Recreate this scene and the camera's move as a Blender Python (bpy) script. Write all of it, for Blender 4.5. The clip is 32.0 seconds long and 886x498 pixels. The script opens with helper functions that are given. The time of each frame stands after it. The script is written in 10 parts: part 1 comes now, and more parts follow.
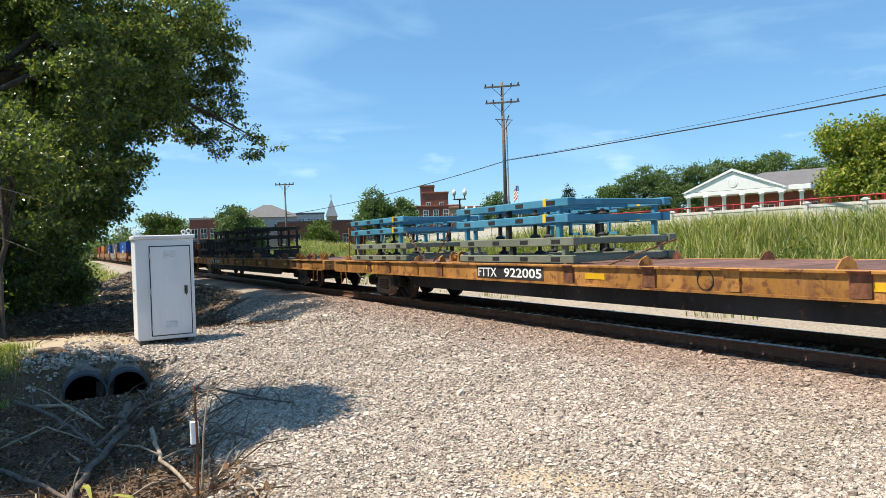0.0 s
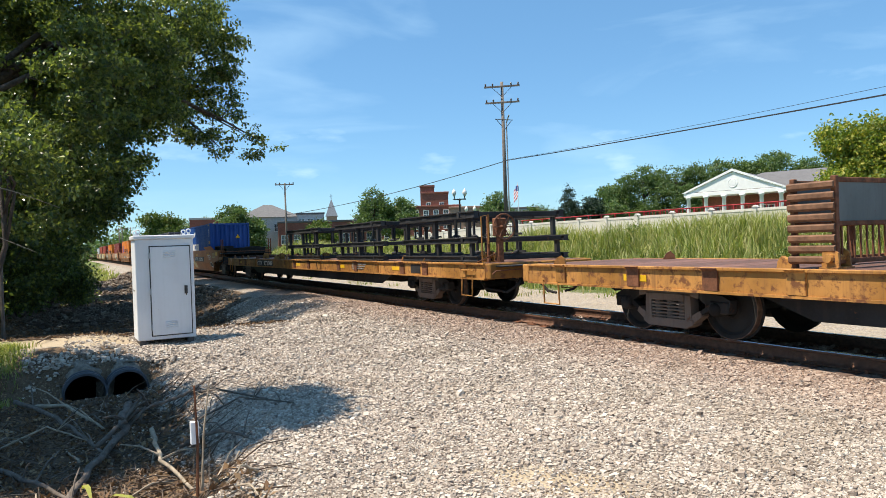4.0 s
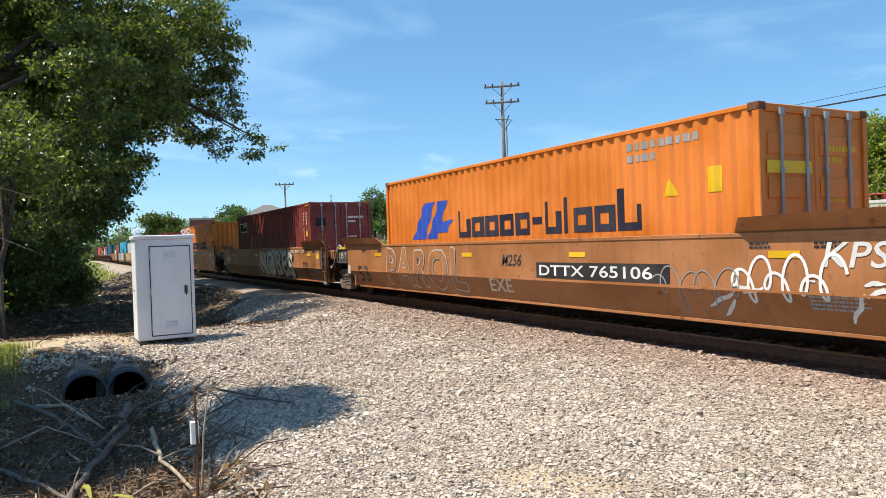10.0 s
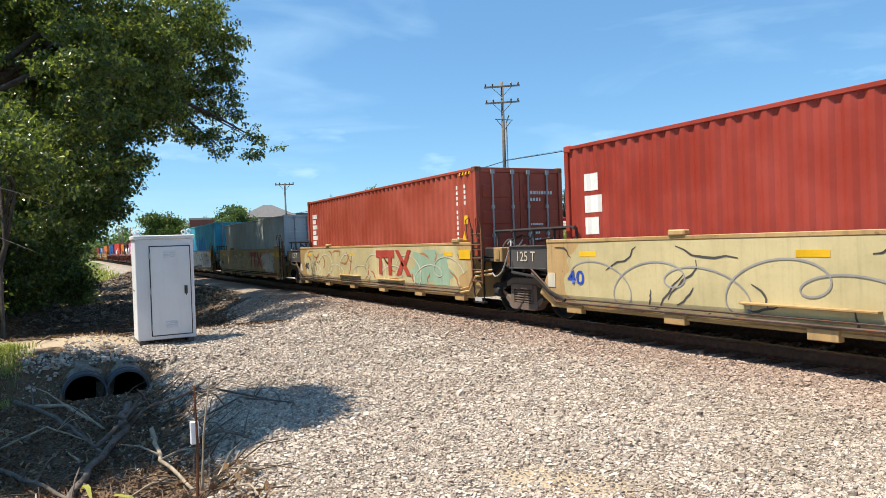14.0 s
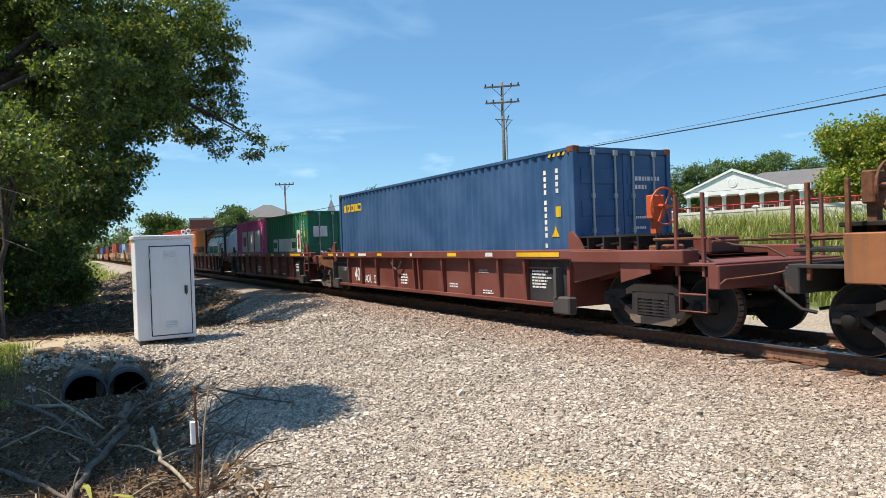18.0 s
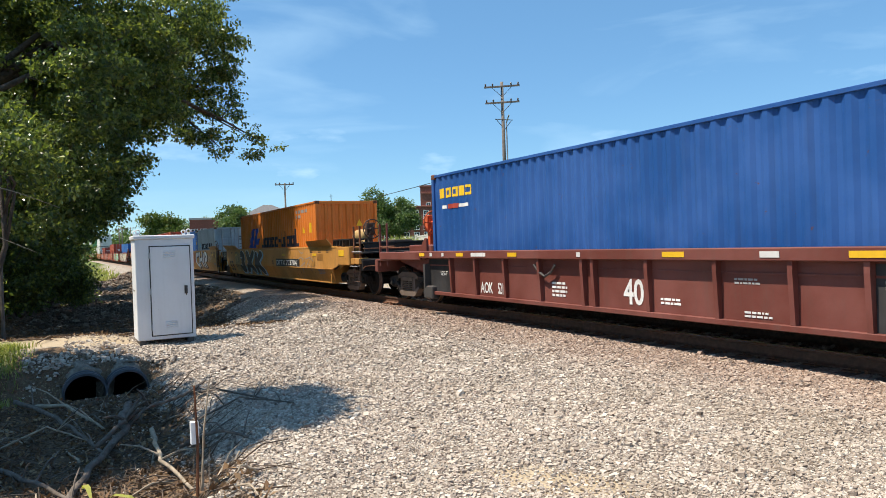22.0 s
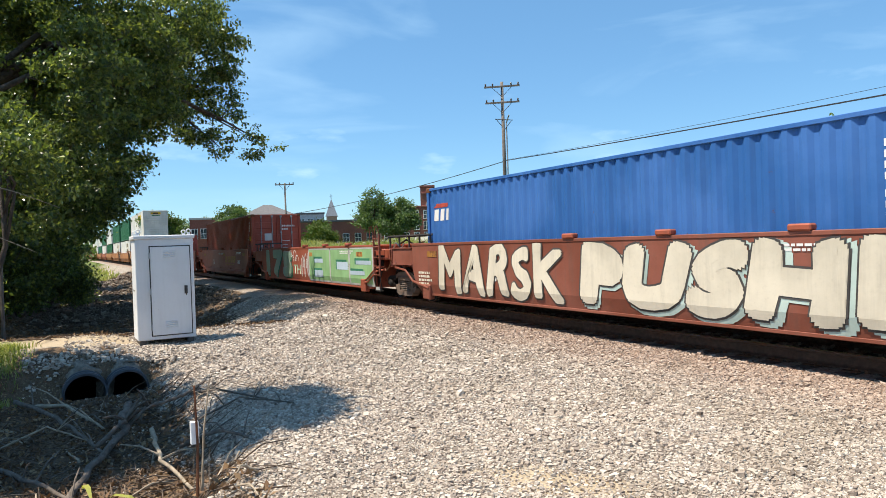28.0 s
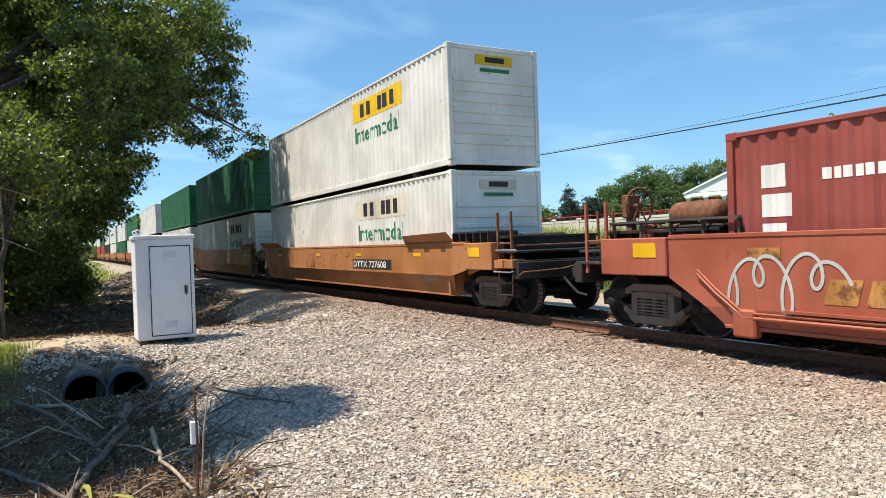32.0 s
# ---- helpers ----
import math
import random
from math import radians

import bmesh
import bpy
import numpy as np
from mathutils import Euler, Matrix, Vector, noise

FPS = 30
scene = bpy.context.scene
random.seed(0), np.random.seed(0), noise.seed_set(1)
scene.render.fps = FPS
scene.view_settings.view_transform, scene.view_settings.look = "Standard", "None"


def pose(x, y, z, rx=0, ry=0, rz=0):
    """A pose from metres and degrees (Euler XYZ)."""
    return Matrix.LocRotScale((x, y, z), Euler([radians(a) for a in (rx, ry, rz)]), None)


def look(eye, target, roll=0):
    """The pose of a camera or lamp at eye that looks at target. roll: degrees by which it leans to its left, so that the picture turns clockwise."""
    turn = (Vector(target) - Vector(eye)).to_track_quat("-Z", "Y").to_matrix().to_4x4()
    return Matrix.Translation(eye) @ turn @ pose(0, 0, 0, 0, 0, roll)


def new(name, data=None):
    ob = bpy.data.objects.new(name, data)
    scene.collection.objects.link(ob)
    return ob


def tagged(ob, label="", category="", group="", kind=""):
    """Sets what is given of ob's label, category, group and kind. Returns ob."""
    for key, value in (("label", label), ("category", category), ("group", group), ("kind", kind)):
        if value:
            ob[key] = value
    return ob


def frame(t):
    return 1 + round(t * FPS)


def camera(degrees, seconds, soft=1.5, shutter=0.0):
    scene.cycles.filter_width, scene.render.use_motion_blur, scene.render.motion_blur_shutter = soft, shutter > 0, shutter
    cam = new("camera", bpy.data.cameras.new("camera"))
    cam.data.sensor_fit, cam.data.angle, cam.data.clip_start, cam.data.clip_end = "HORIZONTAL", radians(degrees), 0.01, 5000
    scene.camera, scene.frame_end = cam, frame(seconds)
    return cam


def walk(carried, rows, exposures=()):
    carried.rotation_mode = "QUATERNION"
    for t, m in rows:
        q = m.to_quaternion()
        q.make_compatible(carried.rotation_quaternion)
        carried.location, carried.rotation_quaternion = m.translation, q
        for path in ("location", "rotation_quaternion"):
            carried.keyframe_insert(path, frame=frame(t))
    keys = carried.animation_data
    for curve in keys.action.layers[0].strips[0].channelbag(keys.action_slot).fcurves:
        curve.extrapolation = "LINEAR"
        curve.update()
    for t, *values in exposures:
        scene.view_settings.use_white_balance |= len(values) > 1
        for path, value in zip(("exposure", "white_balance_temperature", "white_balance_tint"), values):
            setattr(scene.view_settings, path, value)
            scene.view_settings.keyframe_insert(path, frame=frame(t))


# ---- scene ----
cam = camera(64.57, 32.0, soft=0.5)
EYE = (0.0, -9.373, 1.574)
YAW, TILT, LEAN = 61.529, -0.571, -1.974
AIM = look(EYE, (EYE[0] - math.sin(radians(YAW)) * math.cos(radians(TILT)), EYE[1] + math.cos(radians(YAW)) * math.cos(radians(TILT)),
                 EYE[2] + math.sin(radians(TILT))), LEAN)
walk(cam, [(0, AIM), (32, AIM)], [(0, 0.66), (17, 0.68), (17.5, 0.58), (18, 0.56), (19, 0.64), (20, 0.56), (21, 0.64), (22, 0.6), (25, 0.62), (28, 0.68), (32, 0.67)])

# ---- daylight: high summer sun behind the trees, thin cirrus ----
SUN_DIR = Vector((-0.26, -0.88, 2.0)).normalized()   # towards the sun
world = bpy.data.worlds.new("world")
scene.world = world
world.use_nodes = True
wn, wl = world.node_tree.nodes, world.node_tree.links
sky = wn.new("ShaderNodeTexSky")
sky.sky_type, sky.sun_disc = "NISHITA", False
sky.sun_elevation = math.asin(SUN_DIR.z)
sky.sun_rotation = math.atan2(SUN_DIR.x, SUN_DIR.y)
sky.air_density, sky.dust_density, sky.ozone_density, sky.altitude = 1.0, 0.0, 2.2, 200
coord = wn.new("ShaderNodeTexCoord")
stretch = wn.new("ShaderNodeMapping")
stretch.inputs["Rotation"].default_value = (0.0, 0.25, radians(28.5))
stretch.inputs["Scale"].default_value = (2.2, 2.2, 10.0)
cirrus = wn.new("ShaderNodeTexNoise")
cirrus.inputs["Scale"].default_value, cirrus.inputs["Detail"].default_value = 1.1, 7
cirrus.inputs["Distortion"].default_value = 0.5
band = wn.new("ShaderNodeMapRange")
band.inputs["From Min"].default_value, band.inputs["From Max"].default_value = 0.53, 0.84
band.inputs["To Max"].default_value = 0.62
veil = wn.new("ShaderNodeMix")
veil.data_type = "RGBA"
veil.inputs[7].default_value = (8.0, 8.4, 8.8, 1)
wl.new(coord.outputs["Generated"], stretch.inputs["Vector"])
wl.new(stretch.outputs["Vector"], cirrus.inputs["Vector"])
wl.new(cirrus.outputs["Fac"], band.inputs["Value"])
wl.new(band.outputs["Result"], veil.inputs[0])
wl.new(sky.outputs["Color"], veil.inputs[6])
puff_map = wn.new("ShaderNodeMapping")
puff_map.inputs["Location"].default_value = (3.1, 0.7, 0.0)
puff_map.inputs["Scale"].default_value = (5.0, 5.0, 17.0)
puff = wn.new("ShaderNodeTexNoise")
puff.inputs["Scale"].default_value, puff.inputs["Detail"].default_value = 1.3, 6
puff_band = wn.new("ShaderNodeMapRange")
puff_band.inputs["From Min"].default_value, puff_band.inputs["From Max"].default_value = 0.60, 0.74
puff_band.inputs["To Max"].default_value = 0.85
height = wn.new("ShaderNodeSeparateXYZ")
low = wn.new("ShaderNodeMapRange")
low.inputs["From Min"].default_value, low.inputs["From Max"].default_value = 0.26, 0.08
both = wn.new("ShaderNodeMath")
both.operation = "MULTIPLY"
cloud = wn.new("ShaderNodeMix")
cloud.data_type = "RGBA"
cloud.inputs[7].default_value = (9.0, 9.0, 9.2, 1)
wl.new(coord.outputs["Generated"], puff_map.inputs["Vector"])
wl.new(puff_map.outputs["Vector"], puff.inputs["Vector"])
wl.new(puff.outputs["Fac"], puff_band.inputs["Value"])
wl.new(coord.outputs["Generated"], height.inputs["Vector"])
wl.new(height.outputs["Z"], low.inputs["Value"])
wl.new(puff_band.outputs["Result"], both.inputs[0])
wl.new(low.outputs["Result"], both.inputs[1])
wl.new(both.outputs[0], cloud.inputs[0])
wl.new(veil.outputs[2], cloud.inputs[6])
haze = wn.new("ShaderNodeMix")
haze.data_type = "RGBA"
haze.inputs[0].default_value = 0.35
haze.inputs[7].default_value = (1.9, 3.5, 5.0, 1)
wl.new(cloud.outputs[2], haze.inputs[6])
tone = wn.new("ShaderNodeMix")
tone.data_type, tone.blend_type = "RGBA", "MULTIPLY"
tone.inputs[0].default_value = 1.0
tone.inputs[7].default_value = (0.80, 1.05, 1.21, 1)
wl.new(haze.outputs[2], tone.inputs[6])
wl.new(tone.outputs[2], wn["Background"].inputs["Color"])
wn["Background"].inputs["Strength"].default_value = 0.088
sun = new("sun", bpy.data.lights.new("sun", "SUN"))
sun.data.energy, sun.data.angle, sun.data.color = 5.0, radians(0.55), (1.0, 0.905, 0.765)
sun.matrix_world = look(SUN_DIR * 60, (0, 0, 0))


# ---- mesh tools ----
class Mesh:
    """Collects boxes, tubes and prisms and turns them into one mesh."""

    def __init__(self):
        self.v, self.f = [], []

    def add(self, verts, faces):
        n = len(self.v)
        self.v += [tuple(p) for p in verts]
        self.f += [tuple(i + n for i in f) for f in faces]
        return self

    def box(self, x0, x1, y0, y1, z0, z1, c=0.0):
        if c <= 0:
            return self.add([(x, y, z) for x in (x0, x1) for y in (y0, y1) for z in (z0, z1)],
                            [(0, 1, 3, 2), (4, 6, 7, 5), (0, 4, 5, 1), (2, 3, 7, 6), (0, 2, 6, 4), (1, 5, 7, 3)])
        lo, hi = (x0, y0, z0), (x1, y1, z1)
        vs, index = [], {}
        for cx in (0, 1):
            for cy in (0, 1):
                for cz in (0, 1):
                    corner = [(lo, hi)[k][i] for i, k in enumerate((cx, cy, cz))]
                    into = [c * (1 - 2 * k) for k in (cx, cy, cz)]
                    for axis in range(3):
                        p = [corner[i] + (into[i] if i != axis else 0) for i in range(3)]
                        index[(cx, cy, cz, axis)] = len(vs)
                        vs.append(p)
        fs = []
        for axis in range(3):
            o1, o2 = [i for i in range(3) if i != axis]
            for side in (0, 1):
                ring = []
                for a, b in ((0, 0), (1, 0), (1, 1), (0, 1)):
                    k = [0, 0, 0]
                    k[axis], k[o1], k[o2] = side, a, b
                    ring.append(index[(*k, axis)])
                fs.append(tuple(ring))
        for axis in range(3):
            o1, o2 = [i for i in range(3) if i != axis]
            for a in (0, 1):
                for b in (0, 1):
                    k0, k1 = [0, 0, 0], [0, 0, 0]
                    k0[o1] = k1[o1] = a
                    k0[o2] = k1[o2] = b
                    k1[axis] = 1
                    fs.append((index[(*k0, o1)], index[(*k1, o1)], index[(*k1, o2)], index[(*k0, o2)]))
        for k in [(a, b, d) for a in (0, 1) for b in (0, 1) for d in (0, 1)]:
            fs.append(tuple(index[(*k, axis)] for axis in range(3)))
        return self.add(vs, fs)

    def tube(self, points, r, n=6, caps=True, r1=None):
        """A round bar along the points, tapering to r1."""
        points = [Vector(p) for p in points]
        verts, faces, last = [], [], None
        for i, p in enumerate(points):
            d = (points[min(i + 1, len(points) - 1)] - points[max(i - 1, 0)]).normalized()
            if last is None:
                a = d.orthogonal().normalized()
            else:
                a = (last - d * last.dot(d)).normalized()
            last, b = a, d.cross(a)
            rad = r if r1 is None else r + (r1 - r) * i / (len(points) - 1)
            verts += [p + rad * (a * math.cos(2 * math.pi * k / n) + b * math.sin(2 * math.pi * k / n)) for k in range(n)]
        for i in range(len(points) - 1):
            for k in range(n):
                faces.append((i * n + k, i * n + (k + 1) % n, (i + 1) * n + (k + 1) % n, (i + 1) * n + k))
        if caps:
            faces += [tuple(range(n))[::-1], tuple(range((len(points) - 1) * n, len(points) * n))]
        return self.add(verts, faces)

    def prism(self, poly, axis, a, b):
        """A polygon drawn in the two other axes, drawn out along the axis (0, 1, 2) from a to b."""
        def put(p, s):
            q = list(p)
            q.insert(axis, s)
            return q
        n = len(poly)
        vs = [put(p, a) for p in poly] + [put(p, b) for p in poly]
        fs = [tuple(range(n))[::-1], tuple(range(n, 2 * n))]
        fs += [(i, (i + 1) % n, n + (i + 1) % n, n + i) for i in range(n)]
        return self.add(vs, fs)

    def lathe(self, profile, axis, centre, n=24):
        """Turns a profile of (radius, along) round an axis through the centre."""
        vs, fs, m = [], [], len(profile)
        o1, o2 = [i for i in range(3) if i != axis]
        for k in range(n):
            ang = 2 * math.pi * k / n
            for r, s in profile:
                q = list(centre)
                q[axis] += s
                q[o1] += r * math.cos(ang)
                q[o2] += r * math.sin(ang)
                vs.append(q)
        for k in range(n):
            for j in range(m - 1):
                fs.append((k * m + j, k * m + j + 1, (k + 1) % n * m + j + 1, (k + 1) % n * m + j))
        return self.add(vs, fs)

    def data(self, name, smooth=False):
        me = bpy.data.meshes.new(name)
        me.from_pydata(self.v, [], self.f)
        bm = bmesh.new()
        bm.from_mesh(me)
        bmesh.ops.recalc_face_normals(bm, faces=bm.faces)
        bm.to_mesh(me)
        bm.free()
        if smooth:
            me.shade_smooth()
        return me


def part(name, mesh, material, parent=None, label="", smooth=False, at=None):
    """Links a mesh as one object, under its thing if one is given. The material sits on the object, so that meshes can be shared."""
    me = mesh.data(name, smooth) if isinstance(mesh, Mesh) else mesh
    if not me.materials:
        me.materials.append(material)
    ob = new(name, me)
    ob.material_slots[0].link = "OBJECT"
    ob.material_slots[0].material = material
    if parent is not None:
        ob.parent = parent
    if at is not None:
        ob.matrix_basis = at if isinstance(at, Matrix) else Matrix.Translation(at)
    if label:
        ob["label"] = label
    return ob


def thing(name, m, label, category, group="", kind=""):
    """An empty at the base of a thing, to carry its parts."""
    ob = new(name)
    ob.empty_display_size = 0.2
    ob.matrix_basis = m if isinstance(m, Matrix) else Matrix.Translation(m)
    return tagged(ob, label, category, group, kind)


def soup(name, verts, faces, material, label, category, kind="stuff", parent=None, smooth=False):
    """One object from arrays, for what nobody could count."""
    me = bpy.data.meshes.new(name)
    verts, faces = np.asarray(verts, np.float32), np.asarray(faces, np.int32)
    me.vertices.add(len(verts))
    me.vertices.foreach_set("co", verts.ravel())
    k = faces.shape[1]
    me.loops.add(faces.size)
    me.loops.foreach_set("vertex_index", faces.ravel())
    me.polygons.add(len(faces))
    me.polygons.foreach_set("loop_start", np.arange(0, faces.size, k, dtype=np.int32))
    me.polygons.foreach_set("use_smooth", np.full(len(faces), smooth))
    me.update(calc_edges=True)
    me.materials.append(material)
    ob = new(name, me)
    if parent is not None:
        ob.parent = parent
    return tagged(ob, label, category, "", kind)


# ---- materials ----
def shader(name):
    m = bpy.data.materials.new(name)
    m.use_nodes = True
    return m, m.node_tree.nodes, m.node_tree.links, m.node_tree.nodes["Principled BSDF"]


def noise_node(n, l, vector, scale, detail=4.0, rough=0.55):
    t = n.new("ShaderNodeTexNoise")
    t.inputs["Scale"].default_value, t.inputs["Detail"].default_value, t.inputs["Roughness"].default_value = scale, detail, rough
    l.new(vector, t.inputs["Vector"])
    return t.outputs["Fac"]


def ramp(n, l, value, lo, hi, to=1.0):
    t = n.new("ShaderNodeMapRange")
    t.interpolation_type = "SMOOTHSTEP"
    t.inputs["From Min"].default_value, t.inputs["From Max"].default_value, t.inputs["To Max"].default_value = lo, hi, to
    l.new(value, t.inputs["Value"])
    return t.outputs["Result"]


def blend(n, l, fac, a, b, mode="MIX"):
    t = n.new("ShaderNodeMix")
    t.data_type, t.blend_type = "RGBA", mode
    for socket, value in ((t.inputs[0], fac), (t.inputs[6], a), (t.inputs[7], b)):
        if isinstance(value, (int, float)):
            socket.default_value = value
        elif isinstance(value, tuple):
            socket.default_value = (*value[:3], 1)
        else:
            l.new(value, socket)
    return t.outputs[2]


def bump(n, l, bsdf, height, strength, distance):
    t = n.new("ShaderNodeBump")
    t.inputs["Strength"].default_value, t.inputs["Distance"].default_value = strength, distance
    l.new(height, t.inputs["Height"])
    l.new(t.outputs["Normal"], bsdf.inputs["Normal"])


def where(n, scale=None, l=None):
    """Place in the object's own space, stretched where a scale is given."""
    shift = n.new("ShaderNodeVectorMath")
    shift.operation = "MULTIPLY_ADD"
    l2 = n.id_data.links
    l2.new(n.new("ShaderNodeObjectInfo").outputs["Random"], shift.inputs[0])
    shift.inputs[1].default_value = (37.0, 11.0, 23.0)
    l2.new(n.new("ShaderNodeTexCoord").outputs["Object"], shift.inputs[2])
    out = shift.outputs["Vector"]
    if scale:
        mp = n.new("ShaderNodeMapping")
        mp.inputs["Scale"].default_value = scale
        l.new(out, mp.inputs["Vector"])
        out = mp.outputs["Vector"]
    return out


def paint(name, rgb, rough=0.5, dirt=0.35, rust=0.15, grime=(0.09, 0.075, 0.06), fade=0.12, metal=0.0):
    """Weathered paint on steel: fading in large patches, dirt in runs, specks of rust."""
    m, n, l, b = shader(name)
    o = where(n)
    runs = where(n, (6.0, 6.0, 0.45), l)
    light = tuple(min(1, c * (1 + fade) + 0.02) for c in rgb)
    dark = tuple(c * (1 - fade) for c in rgb)
    col = blend(n, l, ramp(n, l, noise_node(n, l, o, 0.7, 5), 0.35, 0.65), dark, light)
    col = blend(n, l, ramp(n, l, noise_node(n, l, runs, 1.2, 6, 0.65), 0.47, 0.78, dirt), col, grime)
    col = blend(n, l, ramp(n, l, noise_node(n, l, o, 16, 5, 0.6), 0.5, 0.8, dirt * 0.5), col, grime)
    if rust > 0:
        spots = ramp(n, l, noise_node(n, l, o, 5.5, 9, 0.72), 0.66 - rust * 0.25, 0.74 - rust * 0.2, 0.9)
        col = blend(n, l, spots, col, (0.14, 0.055, 0.025))
    l.new(col, b.inputs["Base Color"])
    b.inputs["Metallic"].default_value = metal
    b.inputs["Specular IOR Level"].default_value = 0.28
    grain = noise_node(n, l, o, 40, 4)
    t = n.new("ShaderNodeMapRange")
    t.inputs["To Min"].default_value, t.inputs["To Max"].default_value = rough - 0.1, min(1, rough + 0.2)
    l.new(grain, t.inputs["Value"])
    l.new(t.outputs["Result"], b.inputs["Roughness"])
    bump(n, l, b, noise_node(n, l, o, 9, 6), 0.12, 0.02)
    return m


def plain(name, rgb, rough=0.7, vary=0.25, scale=8.0, relief=0.3, metal=0.0, depth=0.01, by_object=0.0):
    """A rough matter with a second tone and fine relief."""
    m, n, l, b = shader(name)
    o = where(n)
    dark = tuple(c * (1 - vary) for c in rgb)
    light = tuple(min(1, c * (1 + vary)) for c in rgb)
    col = blend(n, l, ramp(n, l, noise_node(n, l, o, scale, 6, 0.6), 0.3, 0.7), dark, light)
    col = blend(n, l, ramp(n, l, noise_node(n, l, o, scale * 0.13, 4), 0.35, 0.7, 0.5), col, dark)
    if by_object:
        rnd = n.new("ShaderNodeObjectInfo").outputs["Random"]
        hsv = n.new("ShaderNodeHueSaturation")
        mr = n.new("ShaderNodeMapRange")
        mr.inputs["To Min"].default_value, mr.inputs["To Max"].default_value = 1 - by_object, 1 + by_object
        l.new(rnd, mr.inputs["Value"])
        l.new(mr.outputs["Result"], hsv.inputs["Value"])
        l.new(col, hsv.inputs["Color"])
        col = hsv.outputs["Color"]
    l.new(col, b.inputs["Base Color"])
    b.inputs["Roughness"].default_value, b.inputs["Metallic"].default_value = rough, metal
    bump(n, l, b, noise_node(n, l, o, scale * 3, 6), relief, depth)
    return m


def leafy(name, tones, gloss=0.45, through_light=0.35):
    """Leaves: each clump and leaf its own tone, light shining through."""
    m, n, l, b = shader(name)
    isle = n.new("ShaderNodeNewGeometry").outputs["Random Per Island"]
    cr = n.new("ShaderNodeValToRGB")
    cr.color_ramp.interpolation = "LINEAR"
    while len(cr.color_ramp.elements) < len(tones):
        cr.color_ramp.elements.new(0.5)
    for i, (e, c) in enumerate(zip(cr.color_ramp.elements, tones)):
        e.position, e.color = i / (len(tones) - 1), (*c, 1)
    l.new(isle, cr.inputs["Fac"])
    big = ramp(n, l, noise_node(n, l, where(n), 0.5, 3), 0.35, 0.65, 0.4)
    col = blend(n, l, big, cr.outputs["Color"], tuple(0.7 * a for a in tones[0]))
    l.new(col, b.inputs["Base Color"])
    b.inputs["Roughness"].default_value = gloss
    b.inputs["Specular IOR Level"].default_value = 0.5
    tr = n.new("ShaderNodeBsdfTranslucent")
    l.new(blend(n, l, 1.0, col, (1.0, 1.08, 0.5), "MULTIPLY"), tr.inputs["Color"])
    mix = n.new("ShaderNodeMixShader")
    mix.inputs["Fac"].default_value = through_light
    l.new(b.outputs["BSDF"], mix.inputs[1])
    l.new(tr.outputs["BSDF"], mix.inputs[2])
    l.new(mix.outputs["Shader"], n["Material Output"].inputs["Surface"])
    return m


def glass(name, tint=(0.05, 0.06, 0.07)):
    m, n, l, b = shader(name)
    b.inputs["Base Color"].default_value = (*tint, 1)
    b.inputs["Roughness"].default_value, b.inputs["Metallic"].default_value = 0.08, 0.0
    b.inputs["Specular IOR Level"].default_value = 0.8
    return m


BROWN = paint("brown_car_paint", (0.36, 0.142, 0.046), 0.55, 0.4, 0.25)
RUSTBROWN = paint("rust_brown_car_paint", (0.28, 0.105, 0.036), 0.6, 0.5, 0.3)
TAN = paint("yellow_car_paint", (0.50, 0.235, 0.05), 0.55, 0.35, 0.22)
TANGREY = paint("faded_tan_car_paint", (0.42, 0.27, 0.11), 0.6, 0.45, 0.2)
FLATYELLOW = paint("flatcar_yellow_paint", (0.38, 0.175, 0.036), 0.6, 0.85, 0.62, (0.15, 0.07, 0.035), 0.25)
DARKRUST = paint("dark_rusty_steel", (0.085, 0.055, 0.042), 0.75, 0.5, 0.7, (0.05, 0.04, 0.035), 0.25)
DUSTY_IRON = paint("dusty_brown_truck_iron", (0.15, 0.11, 0.085), 0.85, 0.5, 0.3, (0.09, 0.06, 0.042))
# near-black stands in for the shade in which wheels and axle boxes lie
WHEELSHADE = paint("shade_black_wheel_iron", (0.013, 0.012, 0.011), 0.8, 0.3, 0.0, (0.03, 0.022, 0.018))
MAROON = paint("maroon_car_paint", (0.155, 0.042, 0.03), 0.5, 0.3, 0.1)
REDBROWN = paint("red_brown_car_paint", (0.33, 0.08, 0.04), 0.52, 0.35, 0.15)
BLACKSTEEL = paint("black_steel", (0.016, 0.014, 0.013), 0.75, 0.4, 0.3, (0.055, 0.038, 0.028))
DARKRED = paint("dark_brown_red_car_paint", (0.21, 0.06, 0.034), 0.55, 0.4, 0.2)
GREYSTEEL = paint("dark_grey_steel", (0.055, 0.05, 0.048), 0.6, 0.4, 0.25)
TREAD = plain("wheel_tread_steel", (0.2, 0.12, 0.085), 0.6, 0.35, 12, 0.2, 0.2)
DECKWOOD = plain("worn_deck_wood", (0.15, 0.075, 0.055), 0.85, 0.4, 6, 0.5, by_object=0.25)
GALV = paint("galvanised_rod", (0.34, 0.35, 0.36), 0.45, 0.3, 0.1, metal=0.3)
CHAIN = plain("rusty_chain", (0.13, 0.06, 0.035), 0.75, 0.5, 20, 0.4, 0.3)
RUSTY = plain("rusty_steel", (0.19, 0.075, 0.035), 0.8, 0.45, 10, 0.5, 0.2)
REFLECT = paint("yellow_reflector", (0.72, 0.42, 0.01), 0.4, 0.15, 0.0)
REFLECTW = paint("white_reflector", (0.65, 0.63, 0.6), 0.4, 0.25, 0.0)
WHITEPAINT = paint("white_marking_paint", (0.72, 0.71, 0.68), 0.6, 0.18, 0.0)
